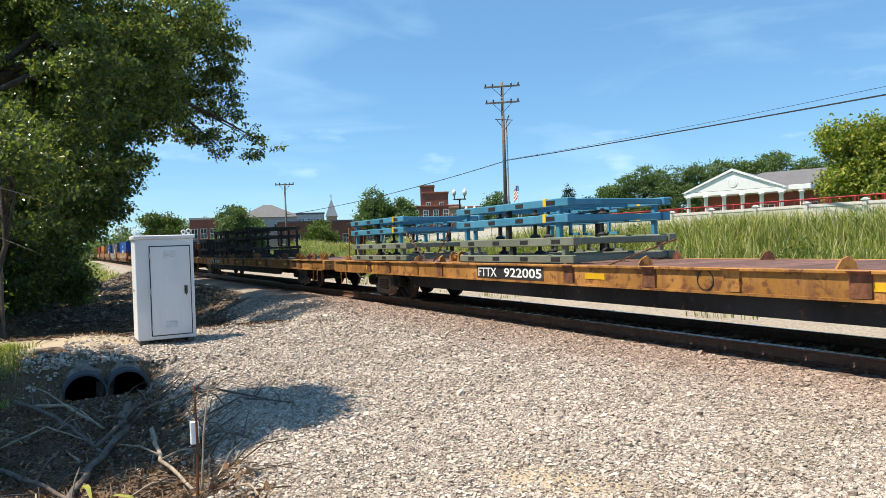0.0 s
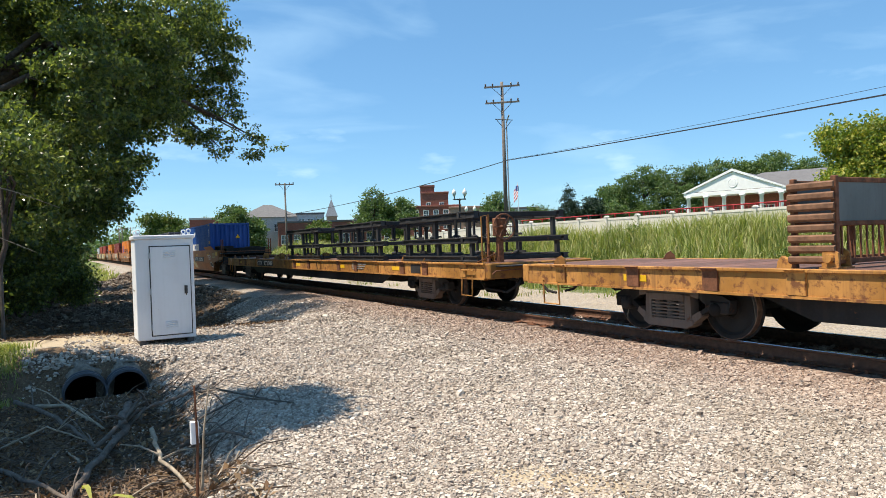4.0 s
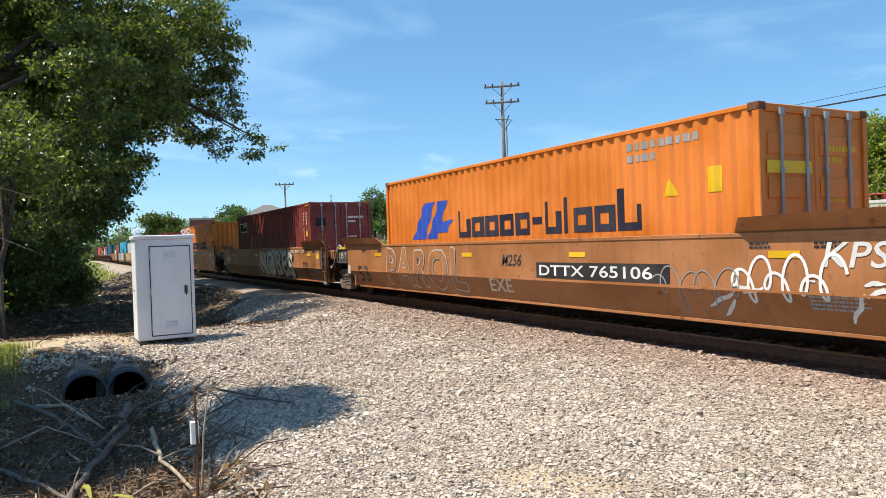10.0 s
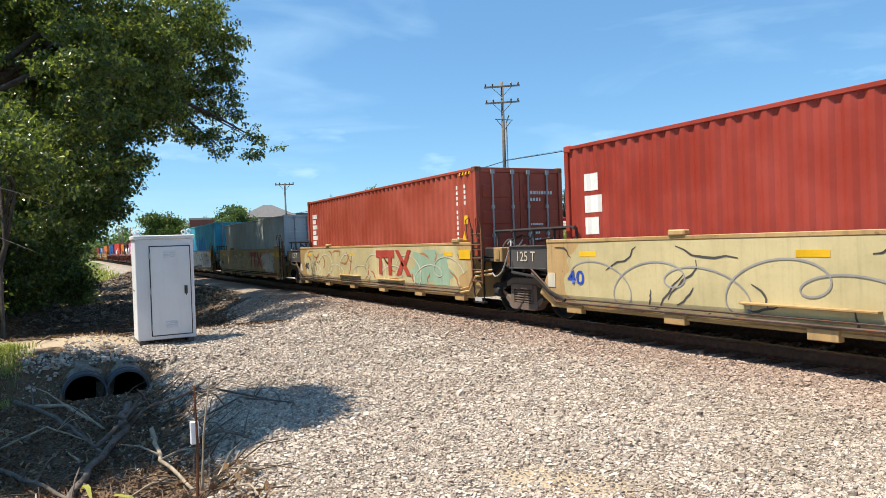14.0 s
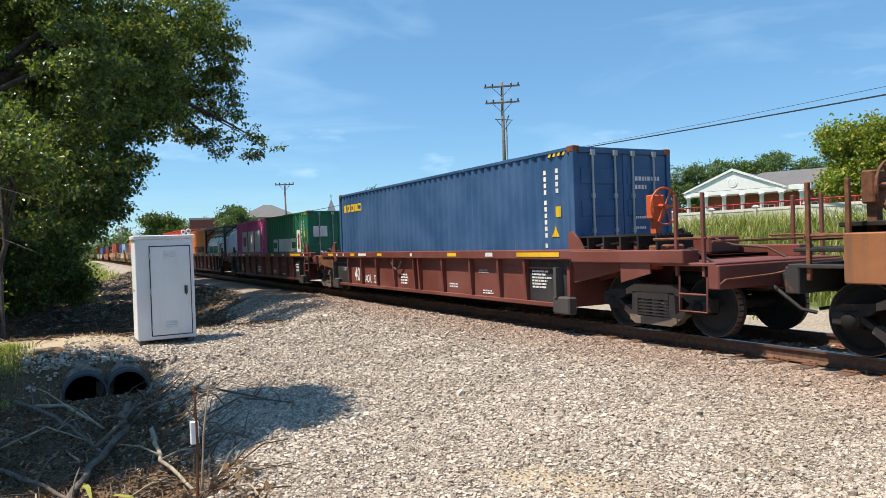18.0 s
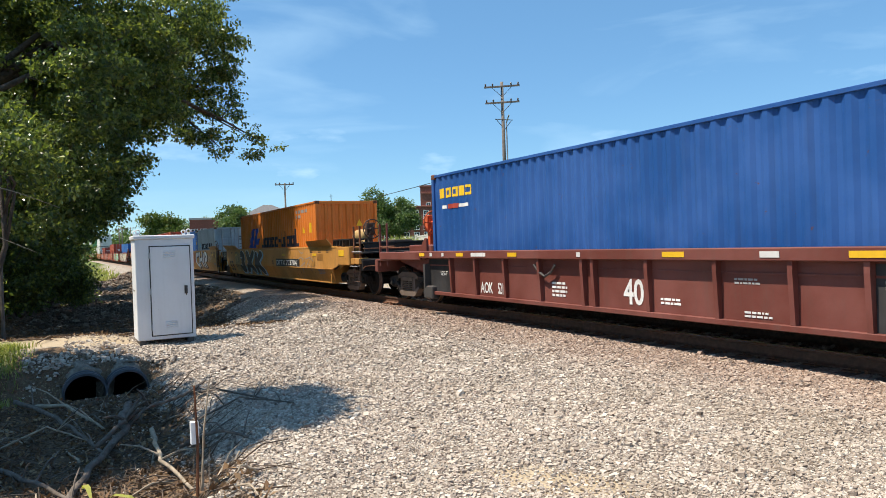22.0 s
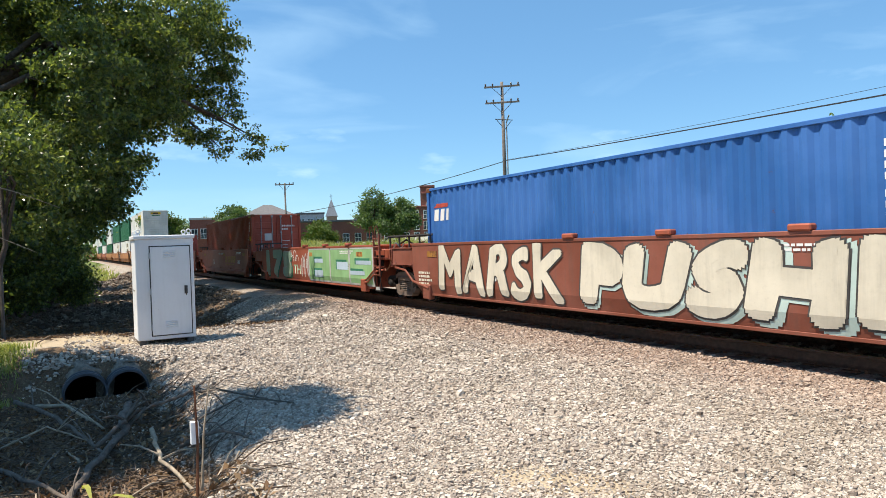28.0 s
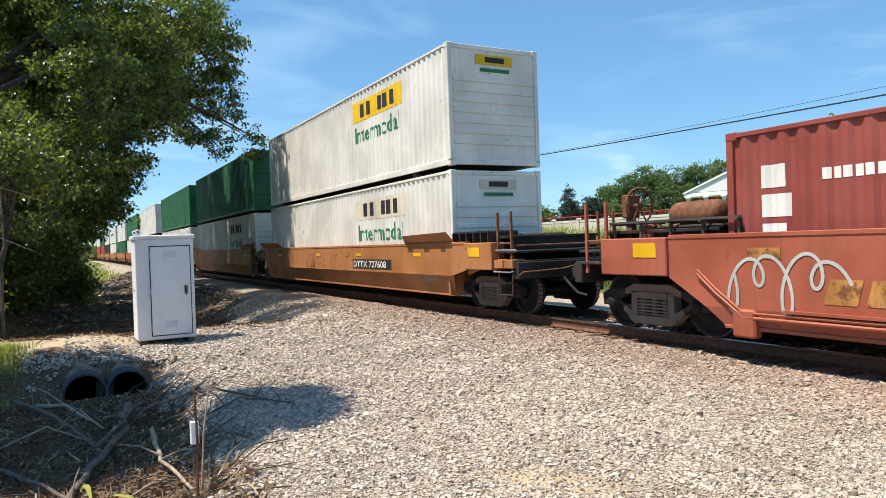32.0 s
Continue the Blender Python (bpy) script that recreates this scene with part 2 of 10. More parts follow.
BLACKPAINT = paint("black_marking_paint", (0.022, 0.021, 0.022), 0.6, 0.2, 0.0)
GREYPAINT = paint("grey_spray_paint", (0.30, 0.29, 0.28), 0.65, 0.2, 0.0)
SILVERPAINT = paint("silver_spray_paint", (0.45, 0.45, 0.42), 0.5, 0.2, 0.0)
CREAMPAINT = paint("cream_spray_paint", (0.62, 0.56, 0.44), 0.6, 0.2, 0.0)
MINTPAINT = paint("mint_spray_paint", (0.30, 0.42, 0.30), 0.6, 0.25, 0.0)
SLOTPAINT = paint("pale_blue_spray_paint", (0.42, 0.52, 0.60), 0.6, 0.2, 0.0)
LIMEPAINT = paint("lime_spray_paint", (0.25, 0.44, 0.20), 0.6, 0.2, 0.0)
TEALPAINT = paint("teal_spray_paint", (0.06, 0.36, 0.36), 0.6, 0.2, 0.0)
PALETEAL = paint("pale_teal_spray_paint", (0.42, 0.52, 0.47), 0.6, 0.25, 0.0)
BEIGEPAINT = paint("beige_spray_paint", (0.50, 0.42, 0.22), 0.65, 0.25, 0.0)
REDPAINT = paint("red_marking_paint", (0.38, 0.05, 0.03), 0.55, 0.15, 0.0)
BLUELOGO = paint("blue_marking_paint", (0.02, 0.07, 0.42), 0.55, 0.15, 0.0)
DARKLOGO = paint("dark_blue_marking_paint", (0.02, 0.018, 0.035), 0.55, 0.15, 0.0)
GREENLOGO = paint("green_marking_paint", (0.03, 0.19, 0.10), 0.55, 0.15, 0.0)
SKYLOGO = paint("sky_blue_marking_paint", (0.18, 0.45, 0.62), 0.55, 0.15, 0.0)
YELLOWLOGO = paint("yellow_marking_paint", (0.75, 0.47, 0.01), 0.5, 0.12, 0.0)
BEAMBLUE = paint("blue_beam_paint", (0.055, 0.235, 0.36), 0.55, 0.25, 0.15)
BEAMGREY = paint("grey_green_beam_paint", (0.165, 0.185, 0.14), 0.6, 0.35, 0.25)
BEAMBLACK = paint("black_beam_paint", (0.018, 0.018, 0.02), 0.6, 0.25, 0.1)

BOXCOLOURS = {
    "blue": (0.006, 0.068, 0.31), "navy": (0.010, 0.056, 0.185), "grey_blue": (0.085, 0.09, 0.125), "orange": (0.66, 0.185, 0.02),
    "dark_red": (0.215, 0.036, 0.028), "rust_red": (0.36, 0.064, 0.033), "brick_red": (0.30, 0.075, 0.05), "bright_red": (0.60, 0.055, 0.03),
    "teal": (0.05, 0.36, 0.50), "pale_blue": (0.36, 0.43, 0.48), "pink": (0.72, 0.11, 0.36), "green": (0.018, 0.16, 0.075),
    "mid_blue": (0.016, 0.085, 0.29), "clear_blue": (0.032, 0.13, 0.38), "white": (0.70, 0.68, 0.63), "dark_green": (0.02, 0.12, 0.05), "light_grey": (0.50, 0.52, 0.52),
    "frame_green": (0.10, 0.42, 0.08), "charcoal": (0.03, 0.032, 0.036), "tank_white": (0.74, 0.74, 0.72), "dull_blue": (0.035, 0.095, 0.205), "signal_red": (0.32, 0.038, 0.021), "old_red": (0.26, 0.055, 0.04)}
PAINTS = {k: paint(k + "_container_paint", c, 0.46, 0.22 if k not in ("pale_blue", "teal", "light_grey") else 0.4, 0.1 if k not in ("dark_red", "rust_red", "brick_red", "orange", "old_red", "signal_red") else 0.03,
                   tuple(0.25 * a + 0.03 for a in c), 0.1) for k, c in BOXCOLOURS.items()}


# ---- ground: track bed, gravel yard, ditches, grassy bank ----
def ease(a, b, v):
    t = np.clip((np.asarray(v, float) - a) / (b - a), 0, 1)
    return t * t * (3 - 2 * t)


def ground_z(x, y):
    """Height of the ground; the rail tops lie at 0."""
    x, y = np.asarray(x, float), np.asarray(y, float)
    yard = -0.21 - 0.03 * ease(-1.6, -4.5, y) * np.ones_like(x)
    rim = y + 0.7 * ease(-7.2, -5.4, x)
    ditch = ease(-7.45, -8.45, rim) * ease(-12.66, -12.44, x) * ease(-2.2, -4.6, x) * (1 - ease(-10.3, -12.0, y)) * (1 - 0.12 * ease(-10.2, -12.0, x))
    yard = yard - 0.46 * ditch
    path_hump = (0.10 + 0.17 * ease(-15.2, -13.6, x)) * ease(-8.1, -8.9, y) * ease(-12.5, -13.7, x) * ease(-17.8, -16.4, x)
    yard = yard + path_hump
    bank = -0.21 - 0.95 * ease(-2.4, -6.2, y) + 0.95 * ease(-9.6, -12.6, y)
    west = ease(-16.6, -20.5, x)
    near = yard * (1 - west) + bank * west
    near = near + 0.45 * ease(-11.5, -15.0, y)
    far = -0.21 - 0.22 * ease(1.6, 3.4, y) + 0.75 * ease(7.0, 17.0, y) + 0.75 * ease(17.9, 19.5, y)
    z = np.where(y < 0, near, far)
    return z


def axis_lines(stops):
    out = []
    for a, b, step in stops:
        out += list(np.arange(a, b, step))
    return np.array(out + [stops[-1][1]])


gx = axis_lines([(-3000, -400, 200), (-400, -100, 20), (-100, -60, 2.0), (-60, -34, 0.8), (-34, -18, 0.25), (-18, -1.0, 0.13), (-1.0, 6, 0.5), (6, 40, 3), (40, 400, 30), (400, 3000, 200)])
gy = axis_lines([(-3000, -200, 200), (-200, -30, 15), (-30, -13, 1.0), (-13, -1.5, 0.13), (-1.5, 5, 0.4), (5, 24, 0.7), (24, 80, 6), (80, 400, 40), (400, 3000, 200)])
GX, GY = np.meshgrid(gx, gy, indexing="ij")
GZ = ground_z(GX, GY)
rough = np.array([noise.fractal(Vector((a * 0.9, b * 0.9, 0)), 1.0, 2.0, 4) for a, b in zip(GX.ravel(), GY.ravel())]).reshape(GX.shape)
fine = np.array([noise.noise(Vector((a * 5.1, b * 5.1, 3))) for a, b in zip(GX.ravel(), GY.ravel())]).reshape(GX.shape)
inside = (GX > -34) & (GX < 60) & (np.abs(GY) < 40)
soft = np.where(np.abs(GY) < 1.7, 0.15, 1.0) * inside
GZ = GZ + soft * (0.045 * rough + 0.014 * fine)
cols = len(gy)
ii, jj = np.meshgrid(np.arange(len(gx) - 1), np.arange(cols - 1), indexing="ij")
quads = np.stack([ii * cols + jj, (ii + 1) * cols + jj, (ii + 1) * cols + jj + 1, ii * cols + jj + 1], -1).reshape(-1, 4)
# openings in the bank where the two culvert pipes come out
mid_x, mid_y = (GX.ravel()[quads].mean(1), GY.ravel()[quads].mean(1))
mid_z = GZ.ravel()[quads].mean(1)
bore = np.minimum(np.hypot(mid_y + 9.14, mid_z + 0.58), np.hypot(mid_y + 8.54, mid_z + 0.585))
quads = quads[~((bore < 0.3) & (mid_x < -12.1) & (mid_x > -15.2))]


def zones(x, y, wob):
    """Shares of bare soil, sand and turf at a place."""
    rim = y + 0.7 * ease(-7.2, -5.4, x)
    soil = np.maximum(ease(-7.75, -8.3, rim + wob) * ease(-13.7, -12.9, x + wob) * ease(-3.0, -4.6, x + wob),
                      ease(-17.2, -19.2, x + wob) * ease(-4.4, -5.6, y + wob - 2.0 * ease(-21, -30, x)) * (y < 0) * ease(-90, -70, x))
    soil = np.maximum(soil, ease(-11.0, -12.2, y + wob) * (y < 0))
    sand = ease(-13.0, -13.9, x + wob * 0.6) * ease(-17.8, -16.4, x) * ease(-7.9, -8.5, y + wob * 0.6) * (y > -30)
    along, across = (x + 4.2) * 0.82 + (y + 6.15) * 0.57, (y + 6.15) * 0.82 - (x + 4.2) * 0.57
    apron = 0.85 * np.exp(-((along / 0.85) ** 2 + (across / 0.42) ** 2))
    verge = 0.42 * ease(2.4, 3.4, y) * ease(9.5, 7.0, y)
    sand = np.maximum(np.maximum(sand, np.clip(apron, 0, 1)), verge)
    turf = np.maximum(ease(6.2, 8.4, y + 3 * wob), ease(-60, -200, x) * (np.abs(y) > 3.0))
    turf = np.maximum(turf, ease(-12.5, -14.0, y) * 0.5 * (y < 0))
    turf = np.maximum(turf, ease(-70.0, -85.0, x + 6 * wob) * ease(-4.5, -6.0, y) * (y < 0))
    return np.clip(soil, 0, 1), np.clip(sand, 0, 1), np.clip(turf, 0, 1)


def ground_material():
    m, n, l, b = shader("gravel_soil_and_turf")
    o = n.new("ShaderNodeTexCoord").outputs["Object"]

    def share(name):
        a = n.new("ShaderNodeAttribute")
        a.attribute_name = name
        return a.outputs["Fac"]

    def stones(scale):
        v = n.new("ShaderNodeTexVoronoi")
        v.inputs["Scale"].default_value = scale
        l.new(o, v.inputs["Vector"])
        return v
    v = stones(30)
    bw = n.new("ShaderNodeRGBToBW")
    l.new(v.outputs["Color"], bw.inputs["Color"])
    gravel = blend(n, l, bw.outputs["Val"], (0.245, 0.205, 0.165), (0.54, 0.475, 0.395))
    # gaps between the stones darkened in the colour, in place of their shade
    gravel = blend(n, l, ramp(n, l, v.outputs["Distance"], 0.45, 0.8, 0.65), gravel, (0.10, 0.09, 0.08))
    gravel = blend(n, l, ramp(n, l, noise_node(n, l, o, 0.9, 5), 0.4, 0.7, 0.3), gravel, (0.17, 0.14, 0.11))
    sep = n.new("ShaderNodeSeparateXYZ")
    l.new(o, sep.inputs["Vector"])
    near_rail = n.new("ShaderNodeMath")
    near_rail.operation = "ABSOLUTE"
    l.new(sep.outputs["Y"], near_rail.inputs[0])
    wobble = n.new("ShaderNodeMath")
    wobble.operation = "ADD"
    l.new(near_rail.outputs[0], wobble.inputs[0])
    l.new(noise_node(n, l, o, 1.4, 5), wobble.inputs[1])
    fe = ramp(n, l, wobble.outputs[0], 3.6, 1.9, 0.6)
    gravel = blend(n, l, fe, gravel, (0.25, 0.155, 0.11))
    soil = blend(n, l, noise_node(n, l, o, 6, 8, 0.7), (0.065, 0.043, 0.028), (0.22, 0.145, 0.09))
    soil = blend(n, l, ramp(n, l, noise_node(n, l, o, 30, 3), 0.58, 0.66, 0.85), soil, (0.32, 0.225, 0.13))
    sand = blend(n, l, noise_node(n, l, o, 5, 8, 0.65), (0.36, 0.27, 0.17), (0.52, 0.43, 0.31))
    turf = blend(n, l, noise_node(n, l, o, 3, 8, 0.7), (0.045, 0.085, 0.018), (0.17, 0.19, 0.055))
    ragged = noise_node(n, l, o, 7, 6, 0.7)

    def edge(name, to=1.0):
        t = n.new("ShaderNodeMath")
        t.operation = "ADD"
        l.new(share(name), t.inputs[0])
        l.new(ragged, t.inputs[1])
        return ramp(n, l, t.outputs[0], 0.82, 1.12, to)
    col = blend(n, l, edge("sand"), gravel, sand)
    col = blend(n, l, edge("soil"), col, soil)
    col = blend(n, l, edge("turf"), col, turf)
    l.new(col, b.inputs["Base Color"])
    b.inputs["Roughness"].default_value = 0.92
    b.inputs["Specular IOR Level"].default_value = 0.2
    add = n.new("ShaderNodeMath")
    add.operation = "MULTIPLY_ADD"
    add.inputs[1].default_value = 0.5
    l.new(noise_node(n, l, o, 14, 6), add.inputs[0])
    l.new(v.outputs["Distance"], add.inputs[2])
    bump(n, l, b, add.outputs[0], 0.9, -0.03)
    return m


GROUND = ground_material()
ground = soup("ground", np.stack([GX, GY, GZ], -1).reshape(-1, 3), quads, GROUND, "grey gravel yard with bare soil ditches and a grassy bank", "ground", "structure", None, True)
for key, share in zip(("soil", "sand", "turf"), zones(GX, GY, 0.5 * rough)):
    ground.data.attributes.new(key, "FLOAT", "POINT").data.foreach_set("value", share.ravel().astype(np.float32))


# ---- track: rails, ties, plates, spikes ----
RAILSTEEL = plain("rusty_rail_steel", (0.15, 0.075, 0.045), 0.7, 0.4, 14, 0.3, 0.3)
RAILHEAD = plain("polished_rail_head", (0.48, 0.47, 0.46), 0.25, 0.1, 20, 0.05, 1.0)
TIEWOOD = plain("creosoted_tie_wood", (0.095, 0.06, 0.045), 0.9, 0.45, 9, 0.6, by_object=0.3)
track = thing("railway_track", (0, 0, -0.2), "single track with rusty rails on wooden ties in ballast", "railway track", "", "structure")
WEB = [(-0.076, -0.186), (0.076, -0.186), (0.076, -0.176), (0.02, -0.158), (0.009, -0.14), (0.009, -0.055), (0.034, -0.042), (0.034, -0.012),
       (-0.034, -0.012), (-0.034, -0.042), (-0.009, -0.055), (-0.009, -0.14), (-0.02, -0.158), (-0.076, -0.176)]
for side in (-1, 1):
    y0 = side * 0.752
    rail = part("rail", Mesh().prism([(y0 + a, c) for a, c in WEB], 0, -900, 500), RAILSTEEL, track, at=(0, 0, 0.2))
    part("rail_head", Mesh().prism([(y0 - 0.034, -0.012), (y0 - 0.03, -0.003), (y0 - 0.02, 0), (y0 + 0.02, 0), (y0 + 0.03, -0.003), (y0 + 0.034, -0.012)], 0, -900, 500),
         RAILHEAD, rail, "polished running surface")
tie_mesh = Mesh().box(-0.115, 0.115, -1.295, 1.295, -0.19, 0, 0.012).data("tie")
plate_mesh = Mesh()
for side in (-1, 1):
    for k in (-1, 1):
        y0 = side * 0.752
        plate_mesh.box(-0.1, 0.1, min(y0 + k * 0.08, y0 + k * 0.19), max(y0 + k * 0.08, y0 + k * 0.19), 0, 0.014, 0.003)
        plate_mesh.box(-0.06, -0.035, y0 + k * 0.085 - 0.012, y0 + k * 0.085 + 0.012, 0.01, 0.04)
        plate_mesh.box(0.035, 0.06, y0 + k * 0.1 - 0.012, y0 + k * 0.1 + 0.012, 0.01, 0.036)
        plate_mesh.box(0.13, 0.17, y0 + k * 0.05 - 0.02, y0 + k * 0.05 + 0.02, -0.02, 0.03)
plate_mesh = plate_mesh.data("tie_plate")
rng = random.Random(4)
for i in range(-62, 4):
    tie = part("tie", tie_mesh, TIEWOOD, track, at=pose(i * 0.52 + rng.uniform(-0.03, 0.03), rng.uniform(-0.06, 0.06), rng.uniform(-0.004, 0.006), 0, 0, rng.uniform(-1.2, 1.2)))
    part("tie_plate", plate_mesh, RUSTY, tie)
far_ties = Mesh()
for i in list(range(-420, -62)) + list(range(4, 200)):
    far_ties.box(i * 0.52 - 0.115, i * 0.52 + 0.115, -1.295, 1.295, -0.19, 0)
tagged(part("tie_row", far_ties, TIEWOOD, track), kind="stuff")


# ---- loose stones of the yard and the ballast ----
def stone_material():
    m, n, l, b = shader("crushed_limestone")
    isle = n.new("ShaderNodeNewGeometry").outputs["Random Per Island"]
    cr = n.new("ShaderNodeValToRGB")
    cr.color_ramp.interpolation = "LINEAR"
    tones = [(0.17, 0.135, 0.11), (0.30, 0.245, 0.20), (0.38, 0.31, 0.245), (0.46, 0.395, 0.33), (0.55, 0.475, 0.39), (0.64, 0.57, 0.48)]
    while len(cr.color_ramp.elements) < len(tones):
        cr.color_ramp.elements.new(0.5)
    for e, p, c in zip(cr.color_ramp.elements, (0.0, 0.16, 0.36, 0.6, 0.85, 1.0), tones):
        e.position, e.color = p, (*c, 1)
    l.new(isle, cr.inputs["Fac"])
    o = n.new("ShaderNodeTexCoord").outputs["Object"]
    sep = n.new("ShaderNodeSeparateXYZ")
    l.new(o, sep.inputs["Vector"])
    ab = n.new("ShaderNodeMath")
    ab.operation = "ABSOLUTE"
    l.new(sep.outputs["Y"], ab.inputs[0])
    ad = n.new("ShaderNodeMath")
    ad.operation = "ADD"
    l.new(ab.outputs[0], ad.inputs[0])
    l.new(noise_node(n, l, o, 1.6, 5), ad.inputs[1])
    col = blend(n, l, ramp(n, l, ad.outputs[0], 4.3, 2.0, 0.5), cr.outputs["Color"], (0.28, 0.165, 0.115))
    col = blend(n, l, ramp(n, l, noise_node(n, l, o, 0.7, 6, 0.6), 0.5, 0.72, 0.4), col, (0.22, 0.17, 0.12))
    col = blend(n, l, ramp(n, l, noise_node(n, l, o, 60, 3), 0.5, 0.75, 0.35), col, (0.13, 0.11, 0.095))
    l.new(col, b.inputs["Base Color"])
    b.inputs["Roughness"].default_value = 0.85
    b.inputs["Specular IOR Level"].default_value = 0.25
    bump(n, l, b, noise_node(n, l, o, 90, 3), 0.3, 0.006)
    return m


STONE = stone_material()
CUBE_F = np.array([(0, 1, 3), (0, 3, 2), (4, 6, 7), (4, 7, 5), (0, 4, 5), (0, 5, 1), (2, 3, 7), (2, 7, 6), (0, 2, 6), (0, 6, 4), (1, 5, 7), (1, 7, 3)])
CUBE_V = np.array([(x, y, z) for x in (-1, 1) for y in (-1, 1) for z in (-1, 1)], float)


def scatter_stones(name, px, py, size, seed, label, lift=0.25, material=None):
    """Angular stones of many shapes at the given places."""
    r = np.random.RandomState(seed)
    n = len(px)
    v = CUBE_V[None] * (0.62 + 0.38 * r.rand(n, 8, 1)) + r.uniform(-0.25, 0.25, (n, 8, 3))
    v *= (size[:, None] * np.stack([r.uniform(0.35, 0.58, n), r.uniform(0.28, 0.48, n), r.uniform(0.24, 0.42, n)], 1))[:, None]
    a, t = r.uniform(0, 6.28, n), r.normal(0, 0.45, n)
    ca, sa, ct, st = np.cos(a), np.sin(a), np.cos(t), np.sin(t)
    x, y, z = v[..., 0], v[..., 1], v[..., 2]
    y, z = y * ct[:, None] - z * st[:, None], y * st[:, None] + z * ct[:, None]
    x, y = x * ca[:, None] - y * sa[:, None], x * sa[:, None] + y * ca[:, None]
    base = ground_z(px, py) + size * lift * r.uniform(0.1, 1.1, n)
    bumps = np.array([noise.fractal(Vector((p * 0.9, q * 0.9, 0)), 1.0, 2.0, 4) for p, q in zip(px, py)])
    base += np.where(np.abs(py) < 1.7, 0.15, 1.0) * 0.045 * bumps
    out = np.stack([x + px[:, None], y + py[:, None], z + base[:, None]], -1).reshape(-1, 3)
    faces = (CUBE_F[None] + 8 * np.arange(n)[:, None, None]).reshape(-1, 3)
    return soup(name, out, faces, material or STONE, label, "gravel")


r = np.random.RandomState(7)
n = 600000
sx, sy = -2.2 - 24 * r.rand(n) ** 1.25, r.uniform(-9.4, -1.15, n)
# the yard lies open to the south-east; soil, sand and the foot of the slope carry few stones
wob = np.array([noise.noise(Vector((a * 0.8, b * 0.8, 9))) for a, b in zip(sx, sy)]) * 0.5
soil, sand, turf = zones(sx, sy, wob)
dist = np.hypot(sx, sy + 9.37)
seen = np.degrees(np.arctan2(-sx, sy + 9.37))
keep = (r.rand(n) > 0.95 * soil + 0.94 * sand) & (dist > 3.6) & ~((np.abs(sx + 12.6) < 0.4) & (np.abs(sy + 8.84) < 0.65)) & (seen > 24) & (r.rand(n) < np.clip((7.5 / dist) ** 1.3, 0.14, 1.0))
sx, sy, dist = sx[keep], sy[keep], dist[keep]
scatter_stones("gravel", sx, sy, np.clip(r.lognormal(-3.9, 0.36, len(sx)), 0.012, 0.08) * (1 + 0.05 * np.clip(dist - 6, 0, 15)), 8, "loose angular grey and cream limestone gravel")
n = 9000
sx, sy = r.uniform(-26, -2.5, n), np.where(r.rand(n) < 0.6, r.uniform(-0.66, 0.66, n), r.uniform(0.85, 3.2, n))
on_tie = np.abs((sx / 0.52 + 0.5) % 1 - 0.5) * 0.52 < 0.12
keep = ~(on_tie & (np.abs(sy) < 1.3) & (r.rand(n) < 0.85))
scatter_stones("ballast", sx[keep], sy[keep], np.clip(r.lognormal(-2.9, 0.3, keep.sum()), 0.03, 0.11), 9, "rust-stained ballast stones between the ties", 0.15)


CLOD = leafy("soil_clods_and_bark", [(0.07, 0.05, 0.035), (0.14, 0.10, 0.07), (0.22, 0.17, 0.125), (0.38, 0.33, 0.26)], 0.9, 0.0)
n = 32000
sx, sy = -16.4 - 60 * r.rand(n) ** 1.5, r.uniform(-11.0, -2.8, n)
wob = np.array([noise.noise(Vector((a * 0.8, b * 0.8, 9))) for a, b in zip(sx, sy)]) * 0.5
keep = zones(sx, sy, wob)[0] > 0.55
sx, sy, n = sx[keep], sy[keep], int(keep.sum())
scatter_stones("soil_clods", sx, sy, np.clip(r.lognormal(-3.05, 0.5, n) * (1 + 0.02 * np.clip(-20 - sx, 0, 60)), 0.025, 0.3), 10, "dark clods, bark and stones on the shaded slope", 0.3, CLOD)


# ---- train: shared pieces ----
MOVING, WHEELS, CACHE = [], {}, {}
WHEEL_R = 0.46


def cached(key, make, smooth=False):
    """The mesh of that key, built once."""
    if key not in CACHE:
        CACHE[key] = make().data(key if isinstance(key, str) else str(key[0]), smooth)
    return CACHE[key]


def letters(text, size, fat=0.0, slant=0.0, wide=1.0, gap=1.0):
    """A flat mesh of lettering, in x and y, centred."""
    key = ("letters", text, size, fat, slant, wide, gap)
    if key not in CACHE:
        cu = bpy.data.curves.new("lettering", "FONT")
        cu.body, cu.size, cu.offset, cu.shear, cu.space_character = text, size, fat, slant, gap
        cu.align_x, cu.align_y, cu.resolution_u = "CENTER", "CENTER", 3
        ob = bpy.data.objects.new("lettering", cu)
        me = bpy.data.meshes.new_from_object(ob)
        bpy.data.objects.remove(ob)
        me.transform(Matrix.Diagonal((wide, 1, 1, 1)))
        me.materials.clear()
        CACHE[key] = me
    return CACHE[key]


def on_side(x, z, y, turn=0.0):
    """The pose of a flat mark on a side that faces the yard."""
    return Matrix.Translation((x, y, z)) @ Matrix.Rotation(radians(90), 4, "X") @ Matrix.Rotation(radians(turn), 4, "Z")


def mark(parent, text, size, x, z, y, material, name="lettering", label="", fat=0.0, slant=0.0, wide=1.0, gap=1.0, turn=0.0):
    return part(name, letters(text, size, fat, slant, wide, gap), material, parent, label, at=on_side(x, z, y, turn))


